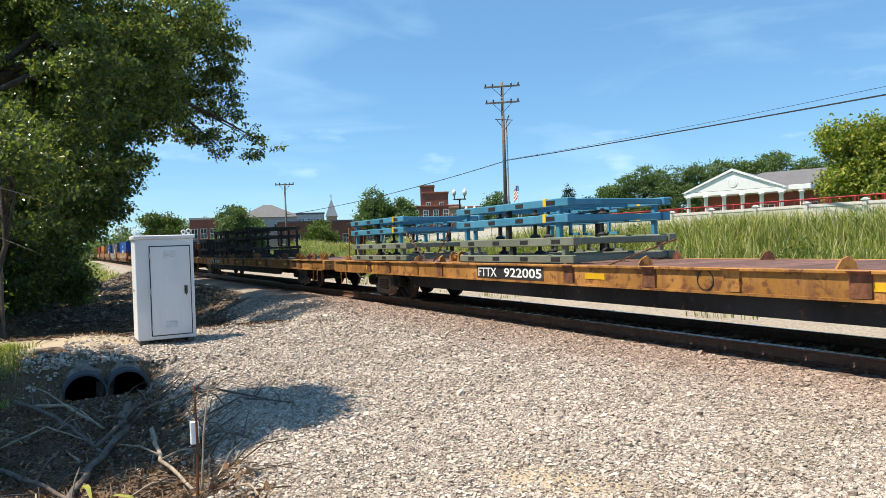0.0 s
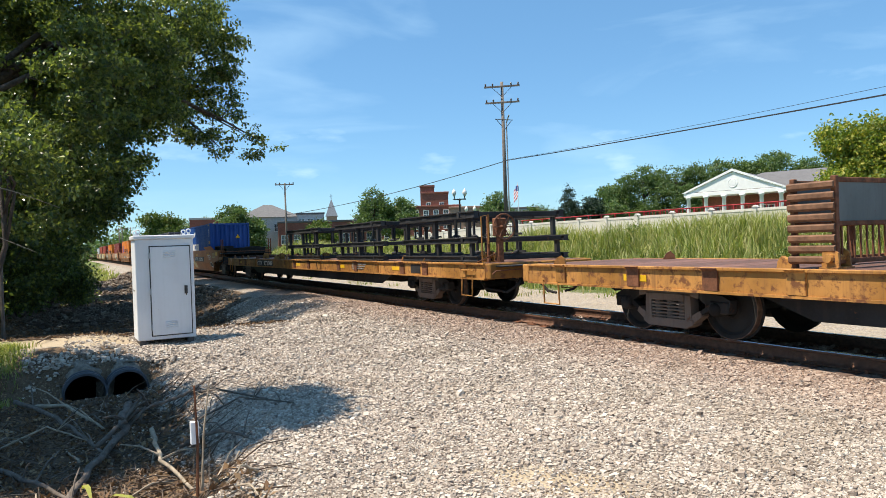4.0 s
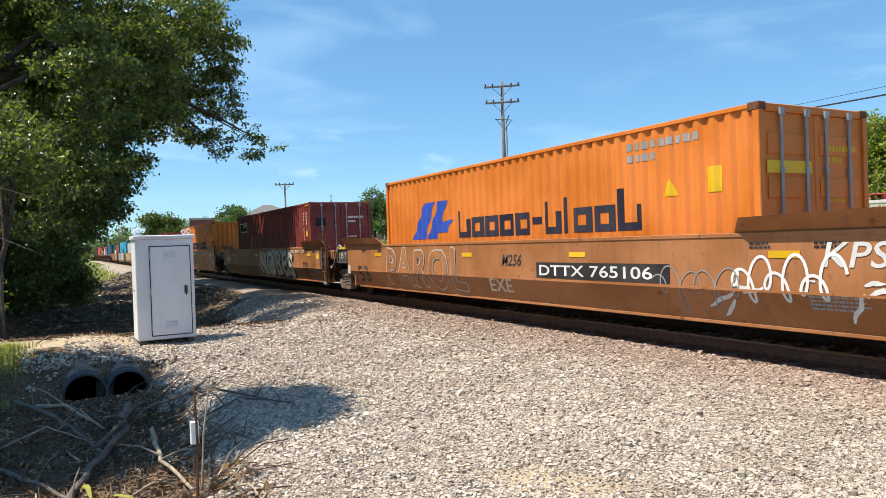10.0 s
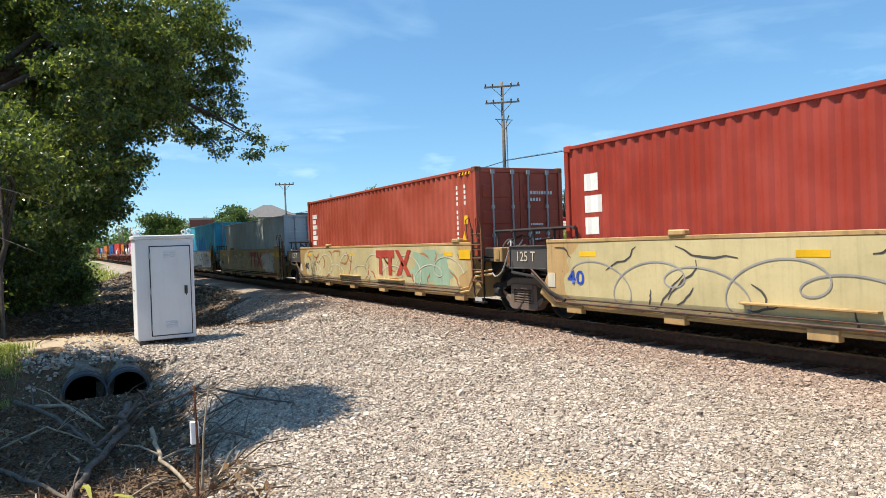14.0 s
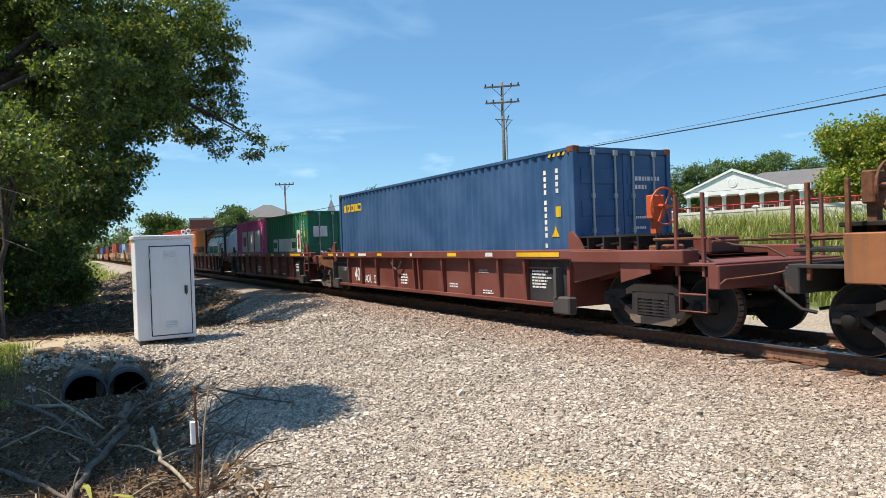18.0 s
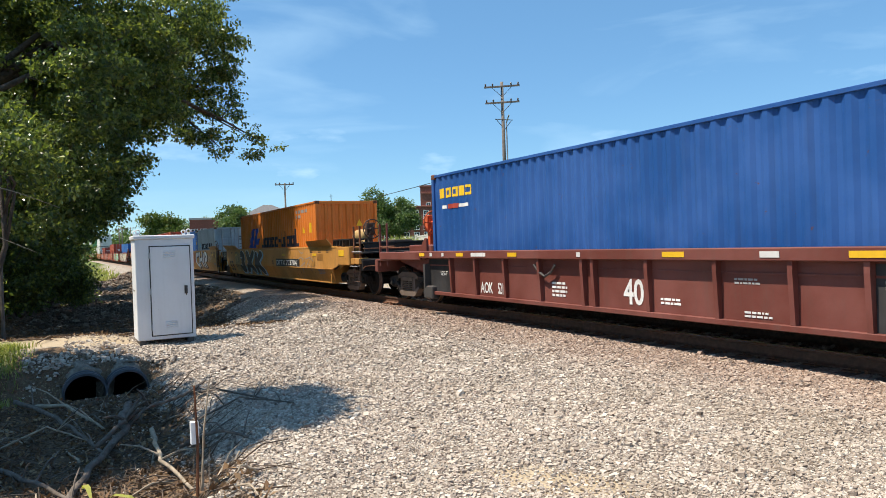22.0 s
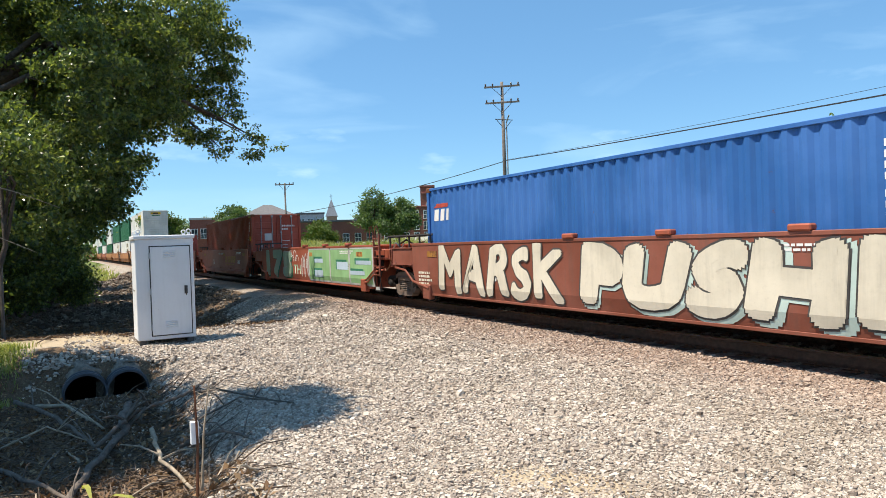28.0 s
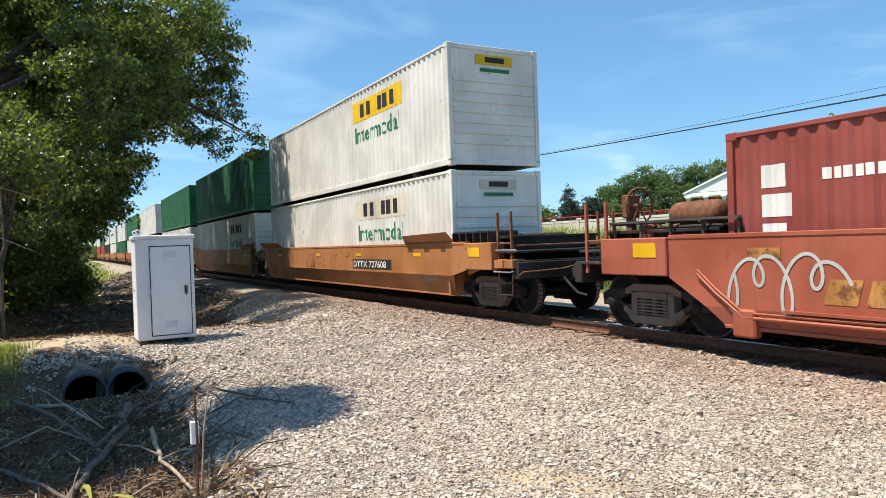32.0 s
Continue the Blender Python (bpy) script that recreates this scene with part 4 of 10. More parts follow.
def well_car(style, centre, colour, front=False, rear=False, label="", dark_ends=True, fittings=True, text125=True, piping=True):
    """One unit of a well car, with the truck in front of it, and the one behind where the set ends."""
    s = STYLES[style]
    car = thing("well_car", (centre, 0, 0), label, "well car", "well cars of the train")
    MOVING.append(car)
    y, zt, hb, t = s["y"], s["zt"], s["hb"], s["truck"]
    end = BLACKSTEEL if dark_ends else colour
    for k in (-1, 1):
        f, b = (front, rear) if k < 0 else (rear, front)
        part("side_wall", cached(("side", style, f, b), lambda: side_mesh(style, f, b)), colour, car, at=pose(0, 0, 0, 0, 0, 0 if k < 0 else 180))
    part("well_floor", cached(("floor", style), lambda: floor_mesh(style)), colour, car)
    for x in (-hb, hb):
        part("end_wall", cached(("endwall", style), lambda: Mesh().box(-0.04, 0.04, -y + 0.05, y - 0.05, s["zb"], zt - 0.3)), colour, car, at=(x, 0, 0))
    truck(car, t)
    if rear:
        truck(car, -t)
    for k, outer in ((1, front), (-1, rear)):
        turn = pose(0, 0, 0, 0, 0, 0 if k > 0 else 180)
        if outer:
            pl = part("end_platform", cached(("platform", style), lambda: platform_mesh(style)), colour if style == "ribbed" else BLACKSTEEL, car, at=turn)
            part("grating", cached(("grating", style), lambda: grating_mesh(style)), BLACKSTEEL, pl)
            if style != "ribbed":
                part("upper_deck", cached(("upper_deck", style), lambda: Mesh().box(hb + 0.3, t + 1.0, -1.15, 1.15, zt + 0.05, zt + 0.11, 0.01).box(t + 0.3, t + 1.45, -1.38, 1.38, 1.3, 1.35, 0.01).box(t + 0.9, t + 0.96, -1.1, 1.1, 1.34, zt + 0.06)), BLACKSTEEL, car, at=turn)
                for n in (0, 1):
                    part("corner_shelf", cached(("corner_shelf", style, n), lambda: Mesh().prism([(-1.5, 1.0), (-1.5, 1.16), (-1.2, 1.18), (-1.2, 0.98)], 0, t + 0.78 + 0.36 * n, t + 1.1 + 0.36 * n)), colour, car, at=turn)
                part("grab_bar", cached(("grab_bar", style), lambda: Mesh().tube([(t + 0.8, -1.46, 0.94), (t + 0.82, -1.54, 0.92), (t + 1.42, -1.54, 0.92), (t + 1.44, -1.46, 0.94)], 0.013, 6).tube([(t + 0.35, -1.42, 1.36), (t + 1.5, -1.42, 1.36)], 0.016, 6)), GALV, car, at=turn)
            for n, (yy, zz, sag) in enumerate(((-1.2, zt + 0.02, 0.1), (-0.95, zt - 0.06, -0.12), (0.5, zt + 0.1, 0.06))):
                part("air_line", cached(("air_line", style, n), lambda: Mesh().tube([(s["hb"] + 0.1, yy, zz), (t - 0.3, yy, zz + sag), (t + 0.3, yy - 0.05, zz - 0.1), (t + 0.9, yy, 1.25 + sag), (t + 1.45, yy + 0.1, 1.0)], 0.022, 6)), (BLACKSTEEL, RUSTY, DARKRUST)[n], car, at=turn)
            part("valve_box", cached(("valve_box", style), lambda: Mesh().box(t + 0.1, t + 0.5, -1.3, -0.9, 1.1, 1.42, 0.03)), RUSTY, car, at=turn)
            part("kick_plate", cached(("kick_plate", style), lambda: Mesh().prism([(t - 0.35, 0.82), (t + 0.3, 0.98), (t + 0.3, 1.3), (t - 0.35, 1.3)], 1, -1.46, -1.43)), colour, car, at=turn)
            coupler(car, k * (t + 1.5), k)
            if style == "piped":
                part("air_pipe", cached("outer_pipe", lambda: Mesh().tube([(hb - 0.3, -y - 0.03, 0.46), (hb + 0.05, -y - 0.03, 0.62), (hb + 0.5, -y - 0.04, 0.88), (hb + 0.8, -y - 0.07, 0.9), (t + 0.7, -y - 0.08, 0.9)], 0.03, 6)
                     .tube([(hb - 0.3, -y - 0.03, 0.53), (hb + 0.02, -y - 0.03, 0.7), (hb + 0.45, -y - 0.04, 0.96), (hb + 0.8, -y - 0.07, 0.98), (t + 0.7, -y - 0.08, 0.98)], 0.02, 6)), colour, car, at=turn)
                part("walkway", cached("outer_walkway", lambda: walkway(s)), GREYSTEEL, car, at=pose(0, 0, 0, 0, 0, 180 if k > 0 else 0))
                part("hand_hold", cached("outer_hold", lambda: Mesh().tube([(t + 0.5, -1.4, 1.2), (t + 0.5, -1.42, 2.05), (t + 0.7, -1.42, 2.1), (t + 0.72, -1.4, 1.2)], 0.018, 6)), colour, car, at=turn)
            # side box at the outer corner
            for side in (-1, 1):
                part("end_box", cached(("endbox", style, side), lambda: Mesh().box(s["hx"] + 0.01, t + (1.0 if style == "ribbed" else 0.72), min(side * (y + 0.05), side * (y - 0.3)), max(side * (y + 0.05), side * (y - 0.3)), zt - (0.22 if style == "ribbed" else 0.6), zt - 0.02, 0.015)),
                     colour, car, at=turn)
            for xx, zz in ((t + 0.75, 2.15), (t + 1.25, 2.15)):
                for side in (-1, 1):
                    part("stanchion", cached(("post", zz), lambda: Mesh().box(-0.026, 0.026, -0.026, 0.026, 0.95, zz, 0.006)), colour if not dark_ends else RUSTY, car, at=(k * xx, side * 1.36, 0))
            part("handrail", cached(("rail", style), lambda: Mesh().tube([(t + 0.3, -1.36, 1.5), (t + 1.3, -1.36, 1.5)], 0.02, 6).tube([(t + 1.35, -1.3, 1.45), (t + 1.35, 1.3, 1.45)], 0.02, 6)
                                           .tube([(t + 0.3, 1.36, 1.5), (t + 1.3, 1.36, 1.5)], 0.02, 6)), RUSTY, car, at=turn)
            part("step", cached(("step", style), lambda: Mesh().tube([(t + 0.85, -1.42, 0.95), (t + 0.85, -1.44, 0.45), (t + 1.35, -1.44, 0.45), (t + 1.35, -1.42, 0.95)], 0.016, 5)
                                       .tube([(t + 0.85, -1.44, 0.7), (t + 1.35, -1.44, 0.7)], 0.016, 5)), DARKRUST if style != "ribbed" else colour, car, at=turn)
            if k < 0 and style != "ribbed":
                panel(car, "reflector", -s["hx"] - 0.68, -s["hx"] - 0.2, zt - 0.32, zt - 0.1, -y - 0.056, REFLECT)
            if k > 0 and style != "ribbed":
                panel(car, "reflector", s["hx"] + 0.2, s["hx"] + 0.68, zt - 0.32, zt - 0.12, -y - 0.056, REFLECT)
        else:
            part("joint", cached(("joint", style), lambda: joint_mesh(style)), end, car, at=turn)
            if k > 0 and fittings:
                lx = {"long": s["he"] - 0.2, "ribbed": s["he"] + 0.55}.get(style, s["he"] + 0.22)
                lad = side_ladder(car, lx, zt, -y - 0.03, rail_tone(style, colour))
                part("step", cached(("low_step", style), lambda: Mesh().tube([(-0.2, 0, 0.66), (-0.17, 0.02, 0.26), (0.2, 0.02, 0.26), (0.2, 0, 0.66)], 0.016, 5)
                                    .box(-0.17, 0.2, -0.01, 0.09, 0.235, 0.262)), BLACKSTEEL, lad)
                if style != "ribbed":
                    part("plate", cached("step_plate", lambda: Mesh().box(-0.14, 0.14, -0.008, 0.0, 0.27, 0.36)), SILVERPAINT, lad, "small pale builder's plate")
                if style == "long":
                    part("end_skin", cached("end_skin", end_skin), GREYSTEEL, car, "dark grey painted end of the side")
                    panel(car, "reflector", 7.48, 7.76, zt - 0.42, zt - 0.24, -y - 0.006, REFLECT)
                elif style != "ribbed":
                    if style == "short":
                        panel(car, "reflector", s["he"] - 0.62, s["he"] - 0.12, zt - 0.36, zt - 0.16, -y - 0.014, REFLECT)
                    part("air_pipe", cached(("end_pipe", style), lambda: Mesh().tube([(s["hb"] - 0.5, -y - 0.03, 0.42), (s["hb"] - 0.1, -y - 0.03, 0.48), (s["he"] + 0.1, -y - 0.02, 0.8), (t - 0.75, -y + 0.1, 0.86)], 0.028, 6)
                                                                          .tube([(s["hb"] - 0.5, -y - 0.03, 0.5), (s["hb"] - 0.15, -y - 0.03, 0.56), (s["he"] + 0.02, -y - 0.02, 0.88), (t - 0.75, -y + 0.1, 0.95)], 0.02, 6)), colour, car)
                if style != "ribbed":
                    # black sheet added below the ladder in place of a dark, shaded gap
                    part("gusset", cached(("front_shade_sheet", style), lambda: Mesh().prism([(hb - 0.3, zt - 0.3), (s["he"] + 0.12, zt - 0.3), (s["he"] + 0.05, zt - 0.62), (hb + 0.1, s["zb"] + 0.03), (hb - 0.3, s["zb"] + 0.03)], 1, -y + 0.225, -y + 0.25)), BLACKSTEEL, car)
                part("corner_box", cached(("corner_box", style), lambda: Mesh().box(t - 0.62, t - 0.3, -y + 0.05, -y + 0.3, zt - 0.42, zt - 0.12, 0.015).box(t - 0.54, t - 0.38, -y + 0.03, -y + 0.06, zt - 0.36, zt - 0.18)), colour, car)
                for n in range(1 if style == "ribbed" else 0, 5):
                    part("air_hose", cached(("joint_hose", style, n), lambda: joint_hose(t, zt, y, n)), (RUSTY if style == "piped" else GREYPAINT, BLACKSTEEL, DARKRUST, RUSTY, SILVERPAINT)[n], car)
            elif fittings:
                tone = GREYSTEEL if dark_ends else colour
                if style == "ribbed":
                    part("end_plate", cached("ribbed_end_plate", lambda: Mesh().prism([(-t + 0.35, zt - 0.42), (-t + 0.5, zt - 0.05), (-s["he"] - 0.004, zt - 0.05), (-s["he"] - 0.004, zt - 0.55)], 1, -y, -y + 0.04)), RUSTY, car)
                else:
                    ep = part("end_plate", cached(("endplate", style), lambda: end_panel(s)), tone, car, "dark grey painted end panel" if dark_ends else "")
                    part("gusset", cached(("gusset", style), lambda: end_gusset(s)), tone, ep)
                    if style != "piped":
                        panel(car, "placard", -s["he"] + 0.02, -s["he"] + 0.24, zt - 0.86, zt - 0.6, -y - 0.008, CREAMPAINT)
                if text125 and style != "piped":
                    mark(car, "125 T", 0.27, -s["he"] - (t - s["he"]) * 0.5, zt - 0.31, -y - 0.016, CREAMPAINT, wide=1.0)
                if colour is BROWN and style == "long":
                    panel(car, "reflector", -t + 0.05, -s["he"] - 0.03, zt - 0.1, zt - 0.02, -y - 0.01, REFLECT)
                part("corner_box", cached(("rear_box", style), lambda: Mesh().box(-t - 0.12, -t + 0.16, -y + 0.08, -y + 0.34, zt - 0.4, zt - 0.14, 0.015)), RUSTY, car)
                if style in ("short", "piped"):
                    part("walkway", cached(("walkway", style), lambda: walkway(s)), GREYSTEEL, car, "grey grating over the joint")
                    part("air_pipe", cached(("rear_pipe", style), lambda: Mesh().tube([(-t + 0.2, -y + 0.02, zt - 0.4), (-t + 0.25, -y - 0.03, zt - 0.62), (-s["he"] - 0.35, -y - 0.04, zt - 0.68), (-s["he"] + 0.1, -y - 0.05, 0.6), (-s["hb"] + 0.5, -y - 0.04, 0.46)], 0.03, 6)), BLACKSTEEL if dark_ends else colour, car)
    if style == "long":
        def guide():
            me = Mesh()
            me.add([(5.85, -y + 0.02, zt + 0.01), (8.45, -y + 0.02, zt + 0.01), (8.4, -y - 0.17, zt + 0.25), (6.05, -y - 0.15, zt + 0.21),
                    (5.85, -y + 0.06, zt + 0.01), (8.45, -y + 0.06, zt + 0.01), (8.4, -y - 0.13, zt + 0.25), (6.05, -y - 0.11, zt + 0.21)],
                   [(0, 1, 2, 3), (7, 6, 5, 4), (0, 4, 5, 1), (1, 5, 6, 2), (2, 6, 7, 3), (3, 7, 4, 0)])
            return me
        part("container_guide", cached("guide", guide), colour, car)
        part("container_guide", cached(("guide_mirror", rear), lambda: Mesh().add([(-a - (0.4 if a > 7 and not rear else 0), b, c) for a, b, c in guide().v], [f[::-1] for f in guide().f])), colour, car)
        for x in (-6.2, -1.2, 2.6, 6.6):
            panel(car, "reflector", x - 0.22, x + 0.22, 1.23, 1.32, -y - 0.006, REFLECT)
    if style == "short":
        for dz, rr in ((0.0, 0.024), (0.07, 0.018)):
            part("air_pipe", cached(("short_pipe", dz), lambda: Mesh().tube([(-hb - 0.5, -y - 0.04, 0.92 + dz), (-hb - 0.15, -y - 0.04, 0.7 + dz), (-hb + 0.25, -y - 0.035, 0.42 + dz), (hb - 0.5, -y - 0.035, 0.42 + dz)], rr, 6)), DARKRUST if colour is TANGREY else colour, car)
        for x in (-5.2, -1.1, 1.8, 5.2):
            panel(car, "reflector", x - 0.22, x + 0.22, 1.24, 1.33, -y - 0.006, REFLECT)
        for x in (-3.2, 5.6):
            part("pad", cached("pad", lambda: Mesh().box(-0.16, 0.16, -0.06, 0.08, 0, 0.09, 0.02)), colour, car, at=(x, -y + 0.02, zt + 0.01))
    if style == "ribbed":
        def rib():
            return Mesh().prism([(-y + 0.1, zt - 0.17), (-y - 0.01, zt - 0.17), (-y - 0.01, zt - 0.3), (-y + 0.03, 0.34), (-y + 0.1, 0.32)], 0, -0.035, 0.035)
        for x in (-4.85, -3.75, -2.6, -1.4, -0.14, 0.14, 1.4, 2.7, 3.85, 4.8):
            part("rib", cached("rib", rib), colour, car, at=(x, 0, 0))
        for x in (-5.9, 6.0):
            part("jack_pad", cached("jack_pad", lambda: Mesh().box(-0.28, 0.2, -0.06, 0.14, -0.1, 0.22, 0.03).box(-0.2, -0.12, -0.08, 0.1, 0.2, 0.75)), GREYSTEEL, car, at=(x, -y + 0.02, zt - 1.07))
        for x, w in ((-6.3, 0.5), (-4.3, 0.32), (-2.2, 0.32), (2.0, 0.42), (5.3, 1.35)):
            panel(car, "reflector", x - w / 2, x + w / 2, zt - 0.125, zt - 0.045, -y - 0.046, REFLECT)
        for x, w in ((-5.7, 0.12), (-5.1, 0.1), (-3.5, 0.6), (-0.15, 0.1), (3.6, 0.28), (6.4, 0.12)):
            panel(car, "reflector", x - w / 2, x + w / 2, zt - 0.125, zt - 0.045, -y - 0.046, REFLECTW)
        panel(car, "black_panel", 4.84, 6.06, zt - 1.0, zt - 0.2, -y + 0.094, BLACKPAINT, "black painted end panel")
        panel(car, "black_panel", -6.06, -4.9, zt - 1.0, zt - 0.2, -y + 0.094, BLACKPAINT, "black painted end panel")
        script(car, 4.95, 5.6, 0.62, 0.98, -y + 0.088, WHITEPAINT, 6, 5)
        script(car, 3.1, 3.6, 0.42, 0.52, -y + 0.094, WHITEPAINT, 2, 6)
        script(car, 2.95, 3.35, 0.86, 0.96, -y + 0.098, GREYPAINT, 2, 7)
        mark(car, "125-T", 0.15, -5.3, 0.82, -y + 0.088, WHITEPAINT)
        part("hose_loop", cached("hose_loop", lambda: Mesh().tube([(-1.55, -y + 0.02, 1.08), (-1.42, -y + 0.02, 0.95), (-1.22, -y + 0.02, 0.86), (-1.02, -y + 0.02, 0.95), (-0.9, -y + 0.02, 1.08)], 0.025, 6)), GREYSTEEL, car)
        for k in (-1, 1):
            part("corner_guide", cached(("corner_guide", k), lambda: Mesh().prism([(k * 6.12, zt), (k * 6.5, zt), (k * 6.38, zt + 0.18), (k * 6.2, zt + 0.33), (k * 6.12, zt + 0.3)], 1, -1.4, -1.34)
                                                            .prism([(k * 6.12, zt), (k * 6.5, zt), (k * 6.38, zt + 0.18), (k * 6.2, zt + 0.33), (k * 6.12, zt + 0.3)], 1, 1.34, 1.4)), colour, car)
    if style == "piped":
        for dz, rr in ((0.0, 0.025), (0.06, 0.02)) if piping else ():
            run_of = [(-hb - 0.4, 1.0), (-hb - 0.1, 0.75), (-hb + 0.35, 0.44), (hb - 0.35, 0.44), (hb + 0.1, 0.75), (hb + 0.4, 1.0)]
            part("air_pipe", cached(("air_pipe", dz), lambda: Mesh().tube([(x, -y - 0.03, z + dz) for x, z in run_of], rr, 6)), colour, car)
        for x in (-4.2, -1.4, 1.4, 4.2) if piping else ():
            part("running_board", cached("running_board", lambda: Mesh().box(-0.9, 0.9, -0.06, 0.02, 0, 0.035)), colour, car, at=(x, -y, 0.54))
        for x in (-5.7, 5.6):
            part("foot", cached("foot", lambda: Mesh().box(-0.18, 0.18, -0.07, 0.1, 0.12, 0.5, 0.03)), colour, car, at=(x, -y + 0.02, 0.05))
        for x in (-5.4, 0.5, 5.3):
            panel(car, "reflector", x - 0.25, x + 0.25, 1.22, 1.36, -y - 0.006, FLATYELLOW)
        script(car, 3.6, 5.0, 1.3, 1.42, -y - 0.006, WHITEPAINT, 2, 11)
        script(car, 3.9, 4.6, 0.8, 1.0, -y - 0.006, WHITEPAINT, 4, 12)
    return car


def outfit(car, style, k, tone, wheel=True, reservoir=True, wheel_tone=None, wheel_at=None):
    """Brake gear that stands on an outer platform."""
    s = STYLES[style]
    t, zt = s["truck"], s["zt"]
    if reservoir:
        tank(car, k * (t - 0.5), -0.55, zt + 0.32, 1.0, 0.22, tone)
        part("brake_valve", cached("valve", lambda: Mesh().box(-0.16, 0.16, -0.14, 0.14, 0, 0.3, 0.04).tube([(0.1, 0, 0.2), (0.5, 0.05, 0.26), (0.8, -0.1, 0.1)], 0.025, 6)), tone, car, at=(k * (t + 0.1), -1.0, zt - 0.1))
    if wheel:
        wx, wz = wheel_at or (k * (t + 0.7) + 0.1, zt + 0.52)
        brake_wheel(car, wx, -0.75, wz, wheel_tone or tone, 0.3)


# ---- containers ----
PITCH, DEPTH = 0.278, 0.034


def ridge(x):
    """Depth of the corrugation at a place along the side."""
    u = (x / PITCH) % 1
    if u < 0.26:
        return 0.0
    if u < 0.5:
        return DEPTH * (u - 0.26) / 0.24
    if u < 0.76:
        return DEPTH
    return DEPTH * (1 - (u - 0.76) / 0.24)


def corrugated(x0, x1, z0, z1, y):
    xs, k = [x0], math.floor(x0 / PITCH)
    while k * PITCH < x1:
        xs += [k * PITCH + PITCH * u for u in (0, 0.26, 0.5, 0.76) if x0 < k * PITCH + PITCH * u < x1]
        k += 1
    xs.append(x1)
    me = Mesh()
    n = len(xs)
    me.add([(x, y + ridge(x), z) for x in xs for z in (z0, z1)], [(2 * i, 2 * i + 2, 2 * i + 3, 2 * i + 1) for i in range(n - 1)])
    return me


def wrap(mesh, x_at, z_at, y, ripple=True):
    """Lays a flat mesh (x, y) on a side and lets it follow the corrugation."""
    bm = bmesh.new()
    bm.from_mesh(mesh)
    bm.transform(on_side(x_at, z_at, 0))
    if ripple:
        lo, hi = min(v.co.x for v in bm.verts), max(v.co.x for v in bm.verts)
        k = math.floor(lo / PITCH)
        while k * PITCH < hi:
            for u in (0, 0.26, 0.5, 0.76):
                x = (k + u) * PITCH
                if lo < x < hi:
                    bmesh.ops.bisect_plane(bm, geom=bm.verts[:] + bm.edges[:] + bm.faces[:], plane_co=(x, 0, 0), plane_no=(1, 0, 0))
            k += 1
        for v in bm.verts:
            v.co.y = y + ridge(v.co.x) - 0.005
    else:
        for v in bm.verts:
            v.co.y = y - 0.005
    me = bpy.data.meshes.new("marking")
    bm.to_mesh(me)
    bm.free()
    return me


def shapes(polys):
    me = bpy.data.meshes.new("shapes")
    vs, fs = [], []
    for p in polys:
        fs.append(tuple(range(len(vs), len(vs) + len(p))))
        vs += [(a, b, 0) for a, b in p]
    me.from_pydata(vs, [], fs)
    return me


def bars(widths, h, gap, slant=0.0, hollow=()):
    """A row of plain upright blocks that stands for lettering of that size."""
    x, out = 0.0, []
    for i, w in enumerate(widths):
        if w < 0:
            x += -w
            continue
        def quad(a, b, c, d):
            out.append([(a + slant * c, c), (b + slant * c, c), (b + slant * d, d), (a + slant * d, d)])
        if i in hollow:
            t = min(w, h) * 0.27
            quad(x, x + t, 0, h), quad(x + w - t, x + w, 0, h), quad(x + t, x + w - t, 0, t), quad(x + t, x + w - t, h - t, h)
        else:
            quad(x, x + w, 0, h)
        x += w + gap
    return out


